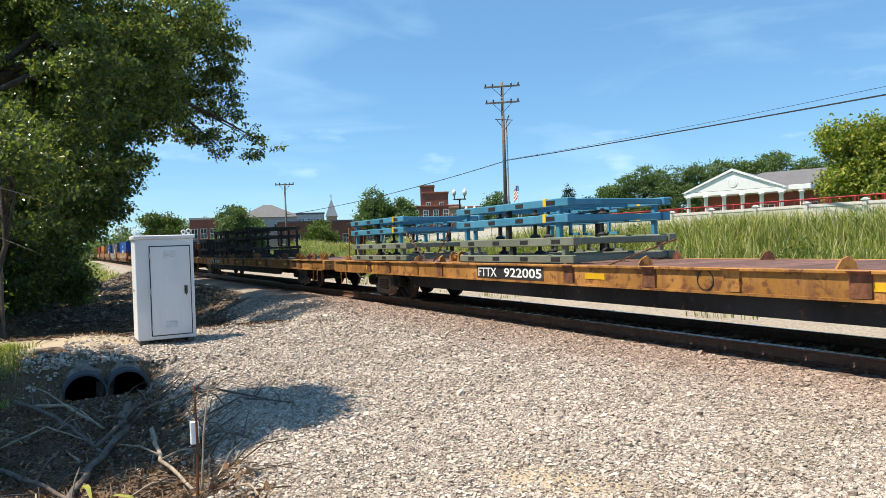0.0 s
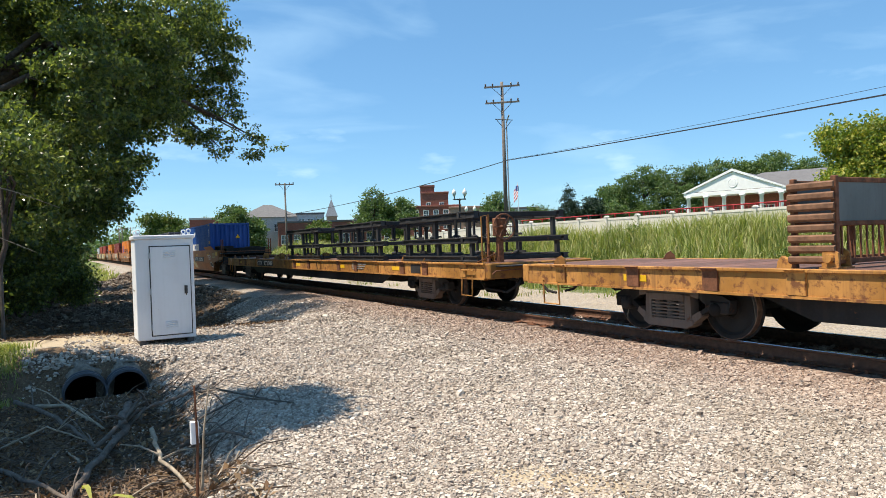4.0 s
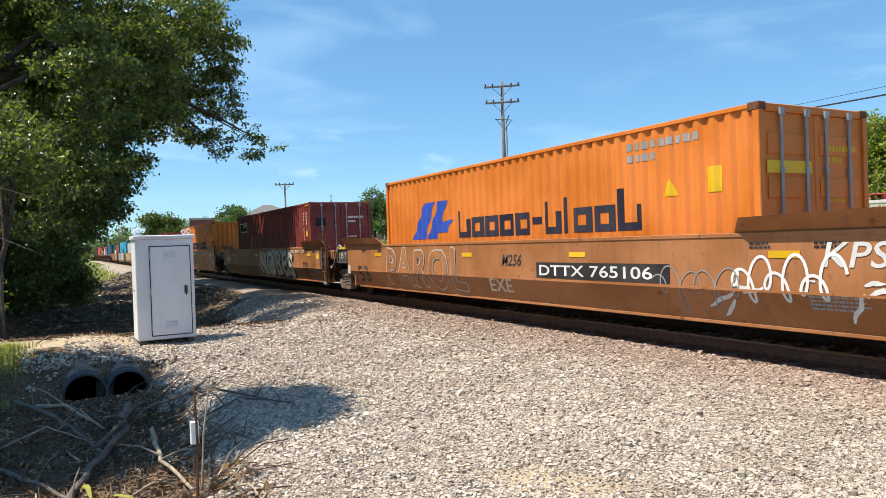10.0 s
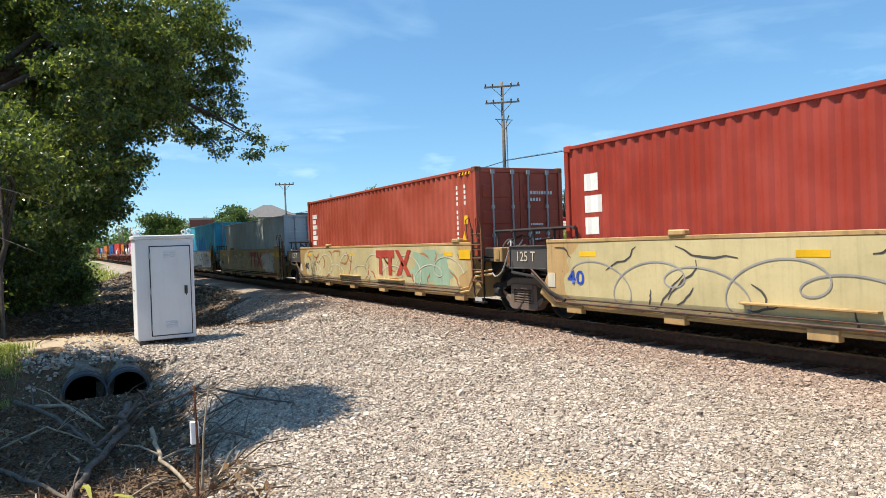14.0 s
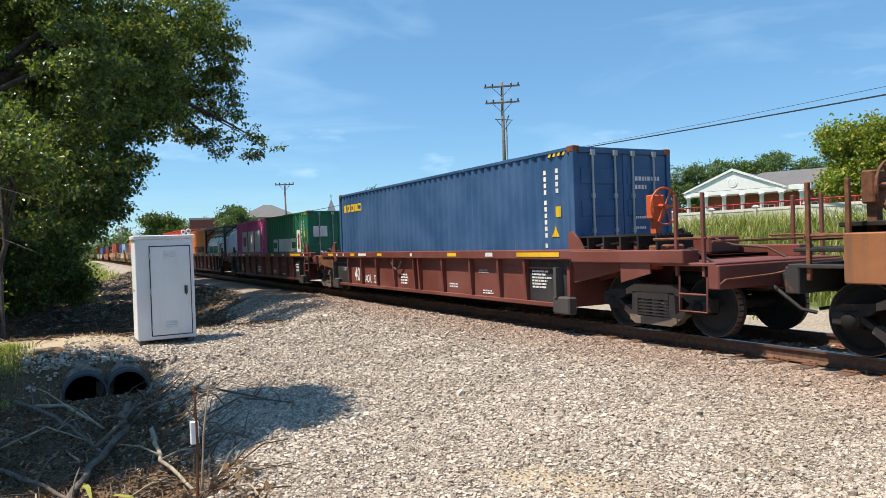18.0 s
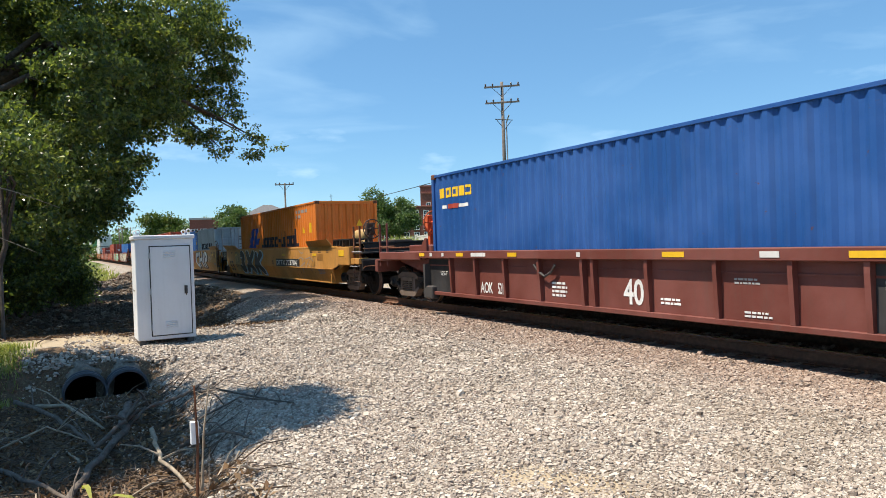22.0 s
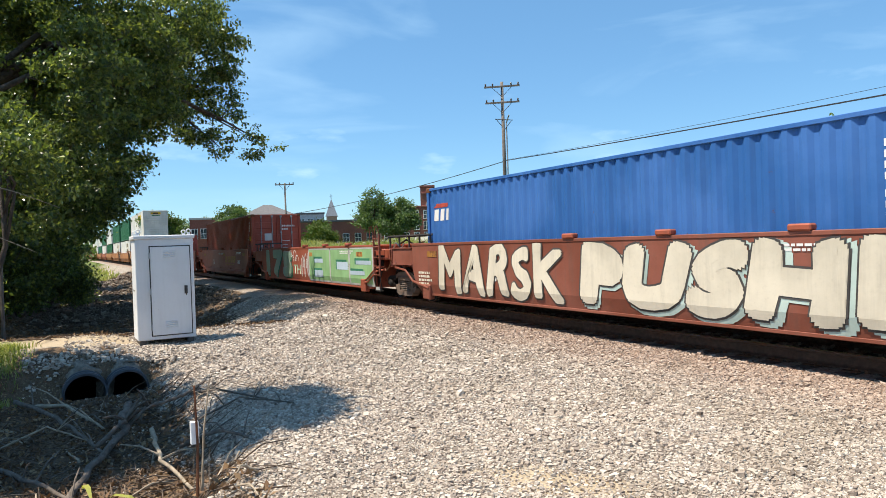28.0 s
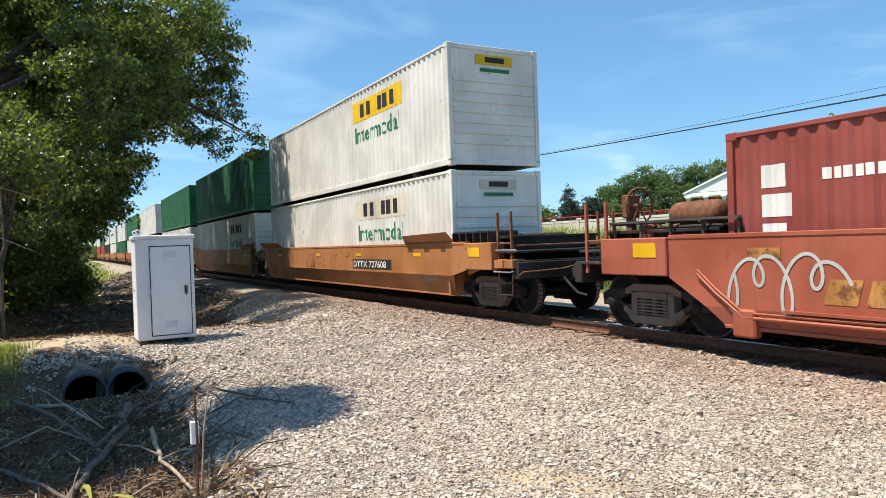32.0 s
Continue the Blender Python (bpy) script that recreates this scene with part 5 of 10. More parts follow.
def container(L, H, W, colour, centre, z0, name="shipping_container", doors=True, label="", group="containers of the train", rods=GALV, ribs=False, plain_back=False, detail=True):
    """A corrugated steel box, its doors or its blank end to the front."""
    col = PAINTS[colour]
    c = thing(name, (centre, 0, z0), label, "container", group)
    MOVING.append(c)
    h2, w2 = L / 2, W / 2

    def frame_bars():
        me = Mesh()
        for x in (-h2, h2 - 0.11):
            for y in (-w2, w2 - 0.11):
                me.box(x, x + 0.11, y, y + 0.11, 0.02, H - 0.02, 0.01)
            me.box(x + 0.02, x + 0.1, -w2, w2, H - 0.12, H - 0.01, 0.008)
            me.box(x + 0.02, x + 0.1, -w2, w2, 0.02, 0.15, 0.008)
        for y in (-w2, w2 - 0.06):
            me.box(-h2, h2, y + 0.0, y + 0.06, H - 0.075, H - 0.012, 0.006)
            me.box(-h2, h2, y + 0.0, y + 0.06, 0.02, 0.16, 0.006)
        return me
    part("frame", cached(("cframe", L, H, W), frame_bars), col, c)
    sidem = cached(("cside", L, H, W), lambda: corrugated(-h2 + 0.1, h2 - 0.1, 0.14, H - 0.06, -w2 + 0.012))
    part("side_panel", sidem, col, c)
    part("side_panel", sidem, col, c, at=pose(0, 0, 0, 0, 0, 180))
    part("roof", cached(("croof", L, H, W), lambda: Mesh().box(-h2 + 0.08, h2 - 0.08, -w2 + 0.05, w2 - 0.05, H - 0.06, H - 0.035)), col, c)
    part("base", cached(("cbase", L, H, W), lambda: Mesh().box(-h2 + 0.08, h2 - 0.08, -w2 + 0.05, w2 - 0.05, 0.06, 0.14)), BLACKSTEEL, c)

    def blank():
        me = Mesh()
        xs, y = [], -w2 + 0.1
        n = 8
        for k in range(n):
            a = -w2 + 0.1 + (W - 0.2) * k / n
            p = (W - 0.2) / n
            xs += [(a, 0), (a + 0.3 * p, 0), (a + 0.45 * p, -0.045), (a + 0.85 * p, -0.045)]
        xs.append((w2 - 0.1, 0))
        me.add([(h2 - 0.03 + d, y, z) for y, d in xs for z in (0.14, H - 0.1)], [(2 * i, 2 * i + 2, 2 * i + 3, 2 * i + 1) for i in range(len(xs) - 1)])
        return me

    def ribbed_end():
        me = Mesh().box(h2 - 0.06, h2 - 0.04, -w2 + 0.1, w2 - 0.1, 0.14, H - 0.1)
        for k in range(7):
            z = 0.5 + 0.25 * k
            me.prism([(h2 - 0.045, z), (h2 - 0.01, z + 0.02), (h2 - 0.01, z + 0.1), (h2 - 0.045, z + 0.12)], 1, -w2 + 0.14, w2 - 0.14)
        return me
    if doors:
        for s in (-1, 1):
            def leaf():
                me = Mesh().box(h2 - 0.07, h2 - 0.035, 0.006, w2 - 0.09, 0.15, H - 0.12, 0.008)
                for z in (0.55, 1.15, 1.75, 2.35):
                    if z < H - 0.3:
                        me.prism([(h2 - 0.036, z - 0.16), (h2 - 0.02, z - 0.13), (h2 - 0.02, z + 0.13), (h2 - 0.036, z + 0.16)], 1, 0.1, w2 - 0.2)
                return me
            d = part("door", cached(("cdoor", L, H, W), leaf), col, c) if s > 0 else part("door", cached(("cdoor_l", L, H, W), lambda: leaf_mirror(leaf())), col, c)
            for y in (0.22, 0.76):
                rod = cached(("rod", L, H), lambda: Mesh().tube([(0, 0, 0.1), (0, 0, H - 0.08)], 0.022, 8).box(-0.03, 0.03, -0.045, 0.045, 0.06, 0.16).box(-0.03, 0.03, -0.045, 0.045, H - 0.16, H - 0.06)
                             .box(-0.03, 0.02, -0.035, 0.035, 0.62, 0.7).box(-0.03, 0.02, -0.035, 0.035, 1.3, 1.38).box(-0.03, 0.02, -0.035, 0.035, 1.95, 2.03)
                             .box(-0.005, 0.02, -0.02, 0.3, 1.02, 1.06))
                part("lock_rod", rod, rods, d, at=(h2 + 0.0, s * y, 0))
    else:
        part("end_panel", cached(("cblank", L, H, W, ribs), ribbed_end if ribs else blank), col, c)
    back = cached(("cback", L, H, W), lambda: Mesh().box(-h2 + 0.04, -h2 + 0.06, -w2 + 0.1, w2 - 0.1, 0.14, H - 0.1))
    part("back_panel", back, col, c)
    cast = cached("casting", lambda: Mesh().box(-0.09, 0.09, -0.082, 0.082, -0.06, 0.06, 0.012))
    rustcol = RUSTY if colour in ("green", "pale_blue", "orange", "mid_blue", "clear_blue", "dull_blue", "rust_red") else col
    for x in (-h2 + 0.088, h2 - 0.088):
        for y in (-w2 + 0.078, w2 - 0.078):
            for z in (0.058, H - 0.055):
                part("corner_casting", cast, rustcol, c, at=(x, y, z))
    return c


def leaf_mirror(me):
    me.v = [(x, -y, z) for x, y, z in me.v]
    return me


def logo(c, polys, x, z, material, W=2.438, label="", name="marking", ripple=True):
    """Painted marks on a container's long side; x and z of their lower corner in the container's space."""
    me = wrap(shapes(polys), x, z, -W / 2 + 0.012, ripple)
    return part(name, me, material, c, label)


def codes(c, L, H, W, tone, rows=2, seed=3, label=""):
    """The upright owner's code near the door end, as bars, and the size code."""
    r = random.Random(seed)
    h2, w2 = L / 2, W / 2
    polys, z = [], H - 0.45
    for k in range(11):
        polys.append([(0, z), (0.1, z), (0.1, z + 0.085), (0, z + 0.085)])
        z -= 0.125 if k not in (3, 9) else 0.2
    logo(c, polys, h2 - 0.95, 0, tone, W)
    polys = []
    z = H - 0.45
    for k in range(4):
        polys.append([(0, z), (0.09, z), (0.09, z + 0.085), (0, z + 0.085)])
        z -= 0.125
    logo(c, polys, h2 - 0.55, 0, tone, W)
    part("caution_stripe", wrap(shapes([[(0.14 * k, 0), (0.14 * k + 0.07, 0), (0.14 * k + 0.12, 0.08), (0.14 * k + 0.05, 0.08)] for k in range(4)]), h2 - 0.75, H - 0.14, -w2 + 0.012, False), YELLOWLOGO, c)
    part("warning_sign", wrap(shapes([[(0, 0), (0.26, 0), (0.13, 0.24)]]), h2 - 0.72, 1.25, -w2 + 0.008, True), YELLOWLOGO, c, "yellow warning triangle")
    part("data_plate", wrap(shapes([[(0, 0), (0.16, 0), (0.16, 0.2), (0, 0.2)]]), h2 - 0.58, 1.62, -w2 + 0.008, True), YELLOWLOGO, c)


def end_print(c, L, H, W, tone, seed=2):
    """Print on the door end, as bars."""
    r, me = random.Random(seed), Mesh()
    h2 = L / 2
    for z, n, s in ((H - 0.62, 8, 0.08), (H - 0.78, 4, 0.08), (1.55, 7, 0.05), (1.35, 6, 0.05), (1.2, 6, 0.05), (1.0, 7, 0.05)):
        y = 0.28
        for k in range(n):
            w = s * r.uniform(0.5, 0.9)
            me.add([(h2 - 0.015, y, z), (h2 - 0.015, y + w, z), (h2 - 0.015, y + w, z + s), (h2 - 0.015, y, z + s)], [(0, 1, 2, 3)])
            y += w + s * 0.3
    part("door_print", me, tone, c)


def end_sign(c, L, y0, y1, z0, z1, material, name="sign"):
    h2 = L / 2
    part(name, Mesh().box(h2 - 0.02, h2 - 0.012, y0, y1, z0, z1), material, c)


CLADDING = paint("pale_grey_cladding", (0.50, 0.51, 0.50), 0.5, 0.35, 0.05)


def tank_container(centre, z0, frame_colour, label, front_mark=None):
    """A tank in a steel frame, twenty feet long."""
    L, H, W = 6.058, 2.591, 2.438
    fr, wh = PAINTS[frame_colour], PAINTS["tank_white"]
    c = thing("tank_container", (centre, 0, z0), label, "tank container", "containers of the train")
    MOVING.append(c)
    h2, w2 = L / 2, W / 2
    me = Mesh()
    for x in (-h2, h2 - 0.12):
        for y in (-w2, w2 - 0.12):
            me.box(x, x + 0.12, y, y + 0.12, 0, H, 0.012)
        me.box(x + 0.004, x + 0.116, -w2 + 0.05, w2 - 0.05, H - 0.12, H - 0.004, 0.01)
        me.box(x + 0.004, x + 0.116, -w2 + 0.05, w2 - 0.05, 0.004, 0.14, 0.01)
        for s in (-1, 1):
            me.prism([(s * (w2 - 0.1), H - 0.55), (s * (w2 - 0.1), H - 0.42), (s * (w2 - 0.55), H - 0.1), (s * (w2 - 0.7), H - 0.1)][:: s], 0, x + 0.02, x + 0.1)
            me.prism([(s * (w2 - 0.1), 0.55), (s * (w2 - 0.1), 0.42), (s * (w2 - 0.55), 0.1), (s * (w2 - 0.7), 0.1)][:: s], 0, x + 0.02, x + 0.1)
    for y in (-w2, w2 - 0.09):
        me.box(-h2 + 0.05, h2 - 0.05, y + 0.004, y + 0.086, H - 0.1, H - 0.012, 0.008)
        me.box(-h2 + 0.05, h2 - 0.05, y + 0.004, y + 0.086, 0.05, 0.16, 0.008)
    part("tank_frame", me, fr, c)
    r = 1.15
    prof = [(0, -h2 + 0.02), (r * 0.7, -h2 + 0.05), (r * 0.9, -h2 + 0.1), (r * 0.975, -h2 + 0.18), (r, -h2 + 0.34), (r, h2 - 0.34), (r * 0.975, h2 - 0.18), (r * 0.9, h2 - 0.1), (r * 0.7, h2 - 0.05), (0, h2 - 0.02)]
    part("tank_shell", Mesh().lathe(prof, 0, (0, 0, 1.24), 48), wh, c, "white insulated tank shell", True)
    for x in (-2.1, -1.05, 0.0, 1.05, 2.1):
        arc = [(x, (r + 0.02) * math.cos(a), 1.24 + (r + 0.02) * math.sin(a)) for a in [math.pi * (0.2 + 0.6 * k / 12) for k in range(13)]]
        part("strap", cached(("tank_strap", x), lambda: Mesh().tube(arc, 0.02, 5)), GREYSTEEL, c)
    for s in (-1, 1):
        sheet, vs, fs = Mesh(), [], []
        for k in range(7):
            a = math.pi * (0.24 + 0.22 * k / 6)
            for x in (-2.7, 2.7):
                vs.append((x, -s * (r + 0.012) * math.cos(a), 1.24 + (r + 0.012) * math.sin(a)))
        fs = [(2 * k, 2 * k + 1, 2 * k + 3, 2 * k + 2) for k in range(6)]
        part("cladding", sheet.add(vs, fs), CLADDING, c, "pale grey ribbed cladding sheet")
        part("seam", Mesh().box(-2.75, 2.75, -s * 0.86 - 0.02, -s * 0.86 + 0.02, 1.24 + 0.76, 1.24 + 0.84), GREYSTEEL, c)
    part("manhole_box", Mesh().box(-0.55, 0.35, -0.42, 0.42, 1.24 + r - 0.05, H - 0.16, 0.02).box(0.45, 1.1, -0.36, 0.36, 1.24 + r - 0.05, H - 0.2, 0.02), GALV, c)
    part("walkway", Mesh().box(-2.3, 2.4, -0.75, -0.25, H - 0.14, H - 0.1).box(-2.3, 2.4, 0.1, 0.5, H - 0.14, H - 0.1), GALV, c)
    part("rear_ladder", cached("tank_ladder", lambda: ladder_mesh(H)), GALV, c, at=(h2 + 0.0, 0.85, 0))
    return c


def ladder_mesh(H):
    me = Mesh()
    for y in (-0.2, 0.2):
        me.tube([(0, y, 0.15), (0, y, H - 0.05)], 0.022, 6)
    for k in range(7):
        me.tube([(0, -0.2, 0.35 + 0.3 * k), (0, 0.2, 0.35 + 0.3 * k)], 0.016, 6)
    return me


def tank_marks(c, polys, x, z, material, label=""):
    """Marks on the round flank of a tank."""
    me = shapes(polys)
    bm = bmesh.new()
    bm.from_mesh(me)
    bm.transform(on_side(x, z, 0))
    for k in range(-12, 40):
        bmesh.ops.bisect_plane(bm, geom=bm.verts[:] + bm.edges[:] + bm.faces[:], plane_co=(0, 0, 0.1 * k), plane_no=(0, 0, 1))
    for v in bm.verts:
        v.co.y = -math.sqrt(max(0.01, 1.162 ** 2 - (v.co.z - 1.24) ** 2))
    out = bpy.data.meshes.new("tank_marking")
    bm.to_mesh(out)
    bm.free()
    return part("marking", out, material, c, label)


# ---- flatcars and their loads ----
DECK = 1.085


def flat_side():
    me = Mesh().box(-13.24, 13.24, -1.4, -1.33, 0.74, 1.07, 0.01)
    me.box(-13.24, 13.24, -1.44, -1.33, 1.045, 1.09, 0.008)
    me.box(-13.24, 13.24, -1.43, -1.33, 0.72, 0.755)
    return me


def winch_mesh():
    """A ratchet winch: two cheeks, a drum and a base plate."""
    me = Mesh().box(-0.17, 0.17, -0.12, 0.12, 0, 0.025)
    for x in (-0.13, 0.1):
        me.prism([(-0.11, 0.02), (0.11, 0.02), (0.1, 0.2), (0.0, 0.26), (-0.1, 0.2)], 0, x, x + 0.03)
    me.tube([(-0.2, 0, 0.13), (0.2, 0, 0.13)], 0.055, 9)
    return me


def stencil(car, text, x0, x1, z0, z1, y, material, name, label=""):
    """Lettering stretched to a field on the side of a car."""
    me = letters(text, 1.0, 0.02)
    xs, ys = [v.co.x for v in me.vertices], [v.co.y for v in me.vertices]
    kx, kz = (x1 - x0) / (max(xs) - min(xs)), (z1 - z0) / (max(ys) - min(ys))
    fit = Matrix.Diagonal((kx, kz, 1, 1)) @ Matrix.Translation((-min(xs), -min(ys), 0))
    return part(name, me, material, car, label, at=Matrix.Translation((x0, y, z0)) @ Matrix.Rotation(radians(90), 4, "X") @ fit)


def flatcar(centre, label, number, plate, brake, shade=FLATYELLOW):
    """An 85-foot flatcar with a plank deck, stake pockets and a deep centre sill."""
    car = thing("flatcar", (centre, 0, 0), label, "flatcar", "flatcars of the train")
    MOVING.append(car)
    for k in (0, 180):
        part("side_sill", cached("flat_side", flat_side), shade, car, at=pose(0, 0, 0, 0, 0, k))
    part("centre_sill", cached("flat_centre", lambda: Mesh().prism([(-13.4, 0.72), (-13.4, 1.0), (13.4, 1.0), (13.4, 0.72), (7.6, 0.7), (6.9, 0.42), (-6.9, 0.42), (-7.6, 0.7)], 1, -0.42, 0.42)), BLACKSTEEL, car)
    for y in (-1.28, 1.28):
        part("fish_belly", cached("flat_belly", lambda: Mesh().prism([(-8.2, 0.74), (8.2, 0.74), (7.4, 0.44), (-7.4, 0.44)], 1, -0.02, 0.02)), BLACKSTEEL, car, at=(0, y, 0))
    plank = cached("deck_plank", lambda: Mesh().box(-0.312, 0.312, -1.33, 1.33, DECK - 0.07, DECK, 0.006))
    for k in range(41):
        part("deck_plank", plank, DECKWOOD, car, at=(-12.9 + k * 0.645, 0, 0))
    for x in (-9.95, 9.95):
        truck(car, x)
    for k in (-1, 1):
        coupler(car, k * 13.5, k)
        turn = pose(0, 0, 0, 0, 0, 0 if k > 0 else 180)
        part("end_sill", cached("flat_end", lambda: Mesh().box(13.25, 13.45, -1.4, 1.4, 0.74, 1.08, 0.02)), shade, car, at=turn)
        for y in (-1, 1):
            part("sill_step", cached("sill_step", lambda: Mesh().tube([(12.3, 0, 0.8), (12.3, -0.02, 0.36), (12.75, -0.02, 0.36), (12.75, 0, 0.8)], 0.018, 5)), shade, car, at=pose(0, y * 1.42, 0, 0, 0, 0) @ turn)
        part("hose_loop", cached("flat_hose", lambda: Mesh().tube([(12.2, -0.9, 0.72), (12.6, -1.0, 0.5), (13.4, -0.95, 0.44), (13.5, -0.8, 0.55), (13.4, -0.6, 0.66), (12.9, -0.55, 0.7)], 0.03, 6)), BLACKSTEEL, car, at=turn)
        part("grab_iron", cached("flat_grab", lambda: Mesh().tube([(12.35, -1.4, 0.95), (12.35, -1.46, 0.93), (12.85, -1.46, 0.93), (12.85, -1.4, 0.95)], 0.013, 5)), shade, car, at=turn)
    pocket = cached("stake_pocket", lambda: Mesh().prism([(-0.03, 0.02), (-0.03, 0.3), (-0.09, 0.335), (0.03, 0.345), (0.03, 0.02)], 0, -0.13, 0.13))
    winch = cached("winch", winch_mesh)
    hook = cached("deck_hook", lambda: Mesh().prism([(-0.12, 0), (0.12, 0), (0.1, 0.09), (0.03, 0.16), (-0.05, 0.12)], 1, -0.03, 0.03))
    r = random.Random(int(-centre))
    for k in range(16):
        x = -12.2 + k * 1.62 + r.uniform(-0.25, 0.25)
        for side in (0, 180):
            if side == 0 and plate[0] - 0.25 < x < plate[1] + plate[2] + 0.25:
                continue
            part("stake_pocket", pocket, RUSTY if k % 3 else shade, car, at=pose(x, -1.405 if side == 0 else 1.405, 0.745, 0, 0, side))
        if r.random() < 0.5:
            part("winch", winch, shade if r.random() < 0.6 else RUSTY, car, at=pose(x + 0.35, r.uniform(-1.15, -0.85), DECK, 0, 0, r.choice((0, 90, 20))))
        if r.random() < 0.75:
            part("deck_hook", hook, r.choice((shade, RUSTY)), car, at=pose(x - 0.3, -1.2, DECK, 0, 0, r.uniform(0, 180)))
            part("deck_hook", hook, RUSTY, car, at=pose(x + 0.2, 1.1, DECK, 0, 0, r.uniform(0, 180)))
    if brake:
        brake_wheel(car, brake * 13.3, -0.9, 1.86, RUSTY, turn=0 if brake > 0 else 180)
        part("brake_mast", cached("brake_mast", lambda: Mesh().box(-0.03, 0.03, -0.03, 0.03, 1.0, 2.1, 0.008)), RUSTY, car, at=(brake * 12.95, -1.1, 0))
        part("brake_mast", cached("brake_mast", None), RUSTY, car, at=(brake * 12.95, -0.8, 0))
        part("handrail", cached("flat_rail", lambda: Mesh().tube([(0, -1.3, 1.05), (0, -1.3, 2.1), (0, -1.12, 2.14), (0, -1.12, 1.5)], 0.018, 5)), shade, car, at=(brake * 13.0, 0, 0))
        part("brake_step", cached("brake_step", lambda: Mesh().box(-0.1, 0.22, -1.25, -0.3, 1.0, 1.03, 0.006)), GREYSTEEL, car, at=(brake * 13.45, 0, 0))
    x0, x1, tail = plate
    panel(car, "number_plate", x0 - 0.05, x1 + 0.05 + tail, 0.775, 1.03, -1.405, BLACKPAINT, "black number panel")
    word, digits = number.split()
    stencil(car, word, x0, x0 + 0.32 * (x1 - x0), 0.81, 1.0, -1.412, WHITEPAINT, "number", "stencilled white car letters")
    stencil(car, digits, x0 + 0.44 * (x1 - x0), x1, 0.81, 1.0, -1.412, WHITEPAINT, "number", "stencilled white car number")
    if tail:
        panel(car, "reflector", x1 + 0.1, x1 + 0.55, 0.84, 0.94, -1.412, REFLECT)
        stencil(car, "R1", x1 + 0.7, x1 + 0.95, 0.82, 0.98, -1.412, WHITEPAINT, "number")
    for x in (-0.6, 4.2, 8.4, -10.6):
        panel(car, "reflector", x, x + 0.5, 0.85, 0.95, -1.405, REFLECT)
    panel(car, "load_panel", 9.6, 10.15, 0.8, 1.02, -1.405, BLACKPAINT)
    pts = [(2.0 + 0.14 * math.cos(a * 0.3), -1.408, 0.91 + 0.14 * math.sin(a * 0.3)) for a in range(22)]
    part("painted_ring", Mesh().tube(pts, 0.008, 4, False), BLACKPAINT, car)
    script(car, 5.4, 6.6, 0.82, 1.02, -1.408, GREYPAINT, 3, 21)
    return car


def cargo_skid(x0, x1, z, tone, label, lift, h=0.15):
    """A welded cargo skid of hollow beams with slotted sides, standing on its feet."""
    L = round(x1 - x0, 2)
    f = thing("cargo_skid", ((x0 + x1) / 2, 0, z), label, "cargo skid", "stacked cargo skids")
    MOVING.append(f)
    dark = tone is BEAMBLACK
    # black plates laid on the beams stand in for the shade inside the slots
    slot = cached(("slot", dark), lambda: Mesh().box(-0.13, 0.13, -0.004, 0.004, -0.04, 0.04))

    def beam():
        if not dark:
            return Mesh().box(-L / 2, L / 2, -0.09, 0.09, lift, lift + h, 0.012)
        # channel section: two flanges and a set-back web
        return Mesh().box(-L / 2, L / 2, -0.09, 0.09, lift, lift + 0.03, 0.004).box(-L / 2, L / 2, -0.09, 0.09, lift + h - 0.03, lift + h, 0.004).box(-L / 2, L / 2, -0.06, 0.06, lift + 0.028, lift + h - 0.028)
    for side in (-1, 1):
        b = part("side_beam", cached(("beam", L, lift, h, dark), beam), tone, f, at=(0, side * 1.2, 0))
        n = max(3, int(L / 0.95))
        for k in range(n):
            part("slot", slot, BLACKPAINT, b, at=(-L / 2 + L * (k + 0.5) / n, (-0.091 if not dark else -0.062) * (1 if side < 0 else -1), lift + h / 2))
        part("bracket", cached(("bracket", lift, h), lambda: Mesh().box(-0.05, 0.05, -0.1, 0.1, lift + 0.01, lift + h + 0.012, 0.006)), YELLOWLOGO if tone is BEAMBLUE else tone, b, at=(L * 0.33, 0, 0))
    for k in range(5):
        x = -L / 2 + 0.1 + (L - 0.2) * k / 4
        part("cross_beam", cached(("cross", lift, h), lambda: Mesh().box(-0.05, 0.05, -1.1, 1.1, lift + 0.02, lift + h - 0.02, 0.01)), tone, f, at=(x, 0, 0))
    foot = cached(("foot", lift), lambda: Mesh().box(-0.05, 0.05, -0.05, 0.05, 0, lift + 0.02, 0.006))
    for side in (-1, 1):
        for k in range(3):
            part("foot", foot, tone if k != 1 or dark else BEAMBLACK, f, at=(-L / 2 + 0.35 + (L - 0.7) * k / 2, side * 1.2, 0))
    if lift > 0.1:
        for x, y in ((-L / 4, -0.75), (L / 5, 0.6), (L / 8, -0.9), (-L / 8, 0.2)):
            part("support", cached(("support", lift), lambda: Mesh().lathe([(0, 0.0), (0.11, 0.0), (0.11, 0.04), (0.04, 0.08), (0.04, lift), (0, lift)], 2, (0, 0, 0), 10)), BEAMBLACK, f, at=(x, y, 0.004))
        hook = cached(("hanger", lift), lambda: Mesh().box(-0.025, 0.025, -0.025, 0.025, 0.03, lift).box(-0.025, 0.25, -0.025, 0.025, 0.03, 0.08))
        for x, y in ((-L / 3, -0.5), (L / 4, -0.4), (L / 3, 0.3), (0, 0.8)):
            part("hanger", hook, tone, f, at=(x, y, 0))
    return f


BLUE_LEVELS = ((0.02, 0.15), (0.17, 0.16), (0.27, 0.16), (0.14, 0.15))
TALL_LEVELS = ((0.02, 0.13), (0.27, 0.13), (0.41, 0.17), (0.24, 0.17))
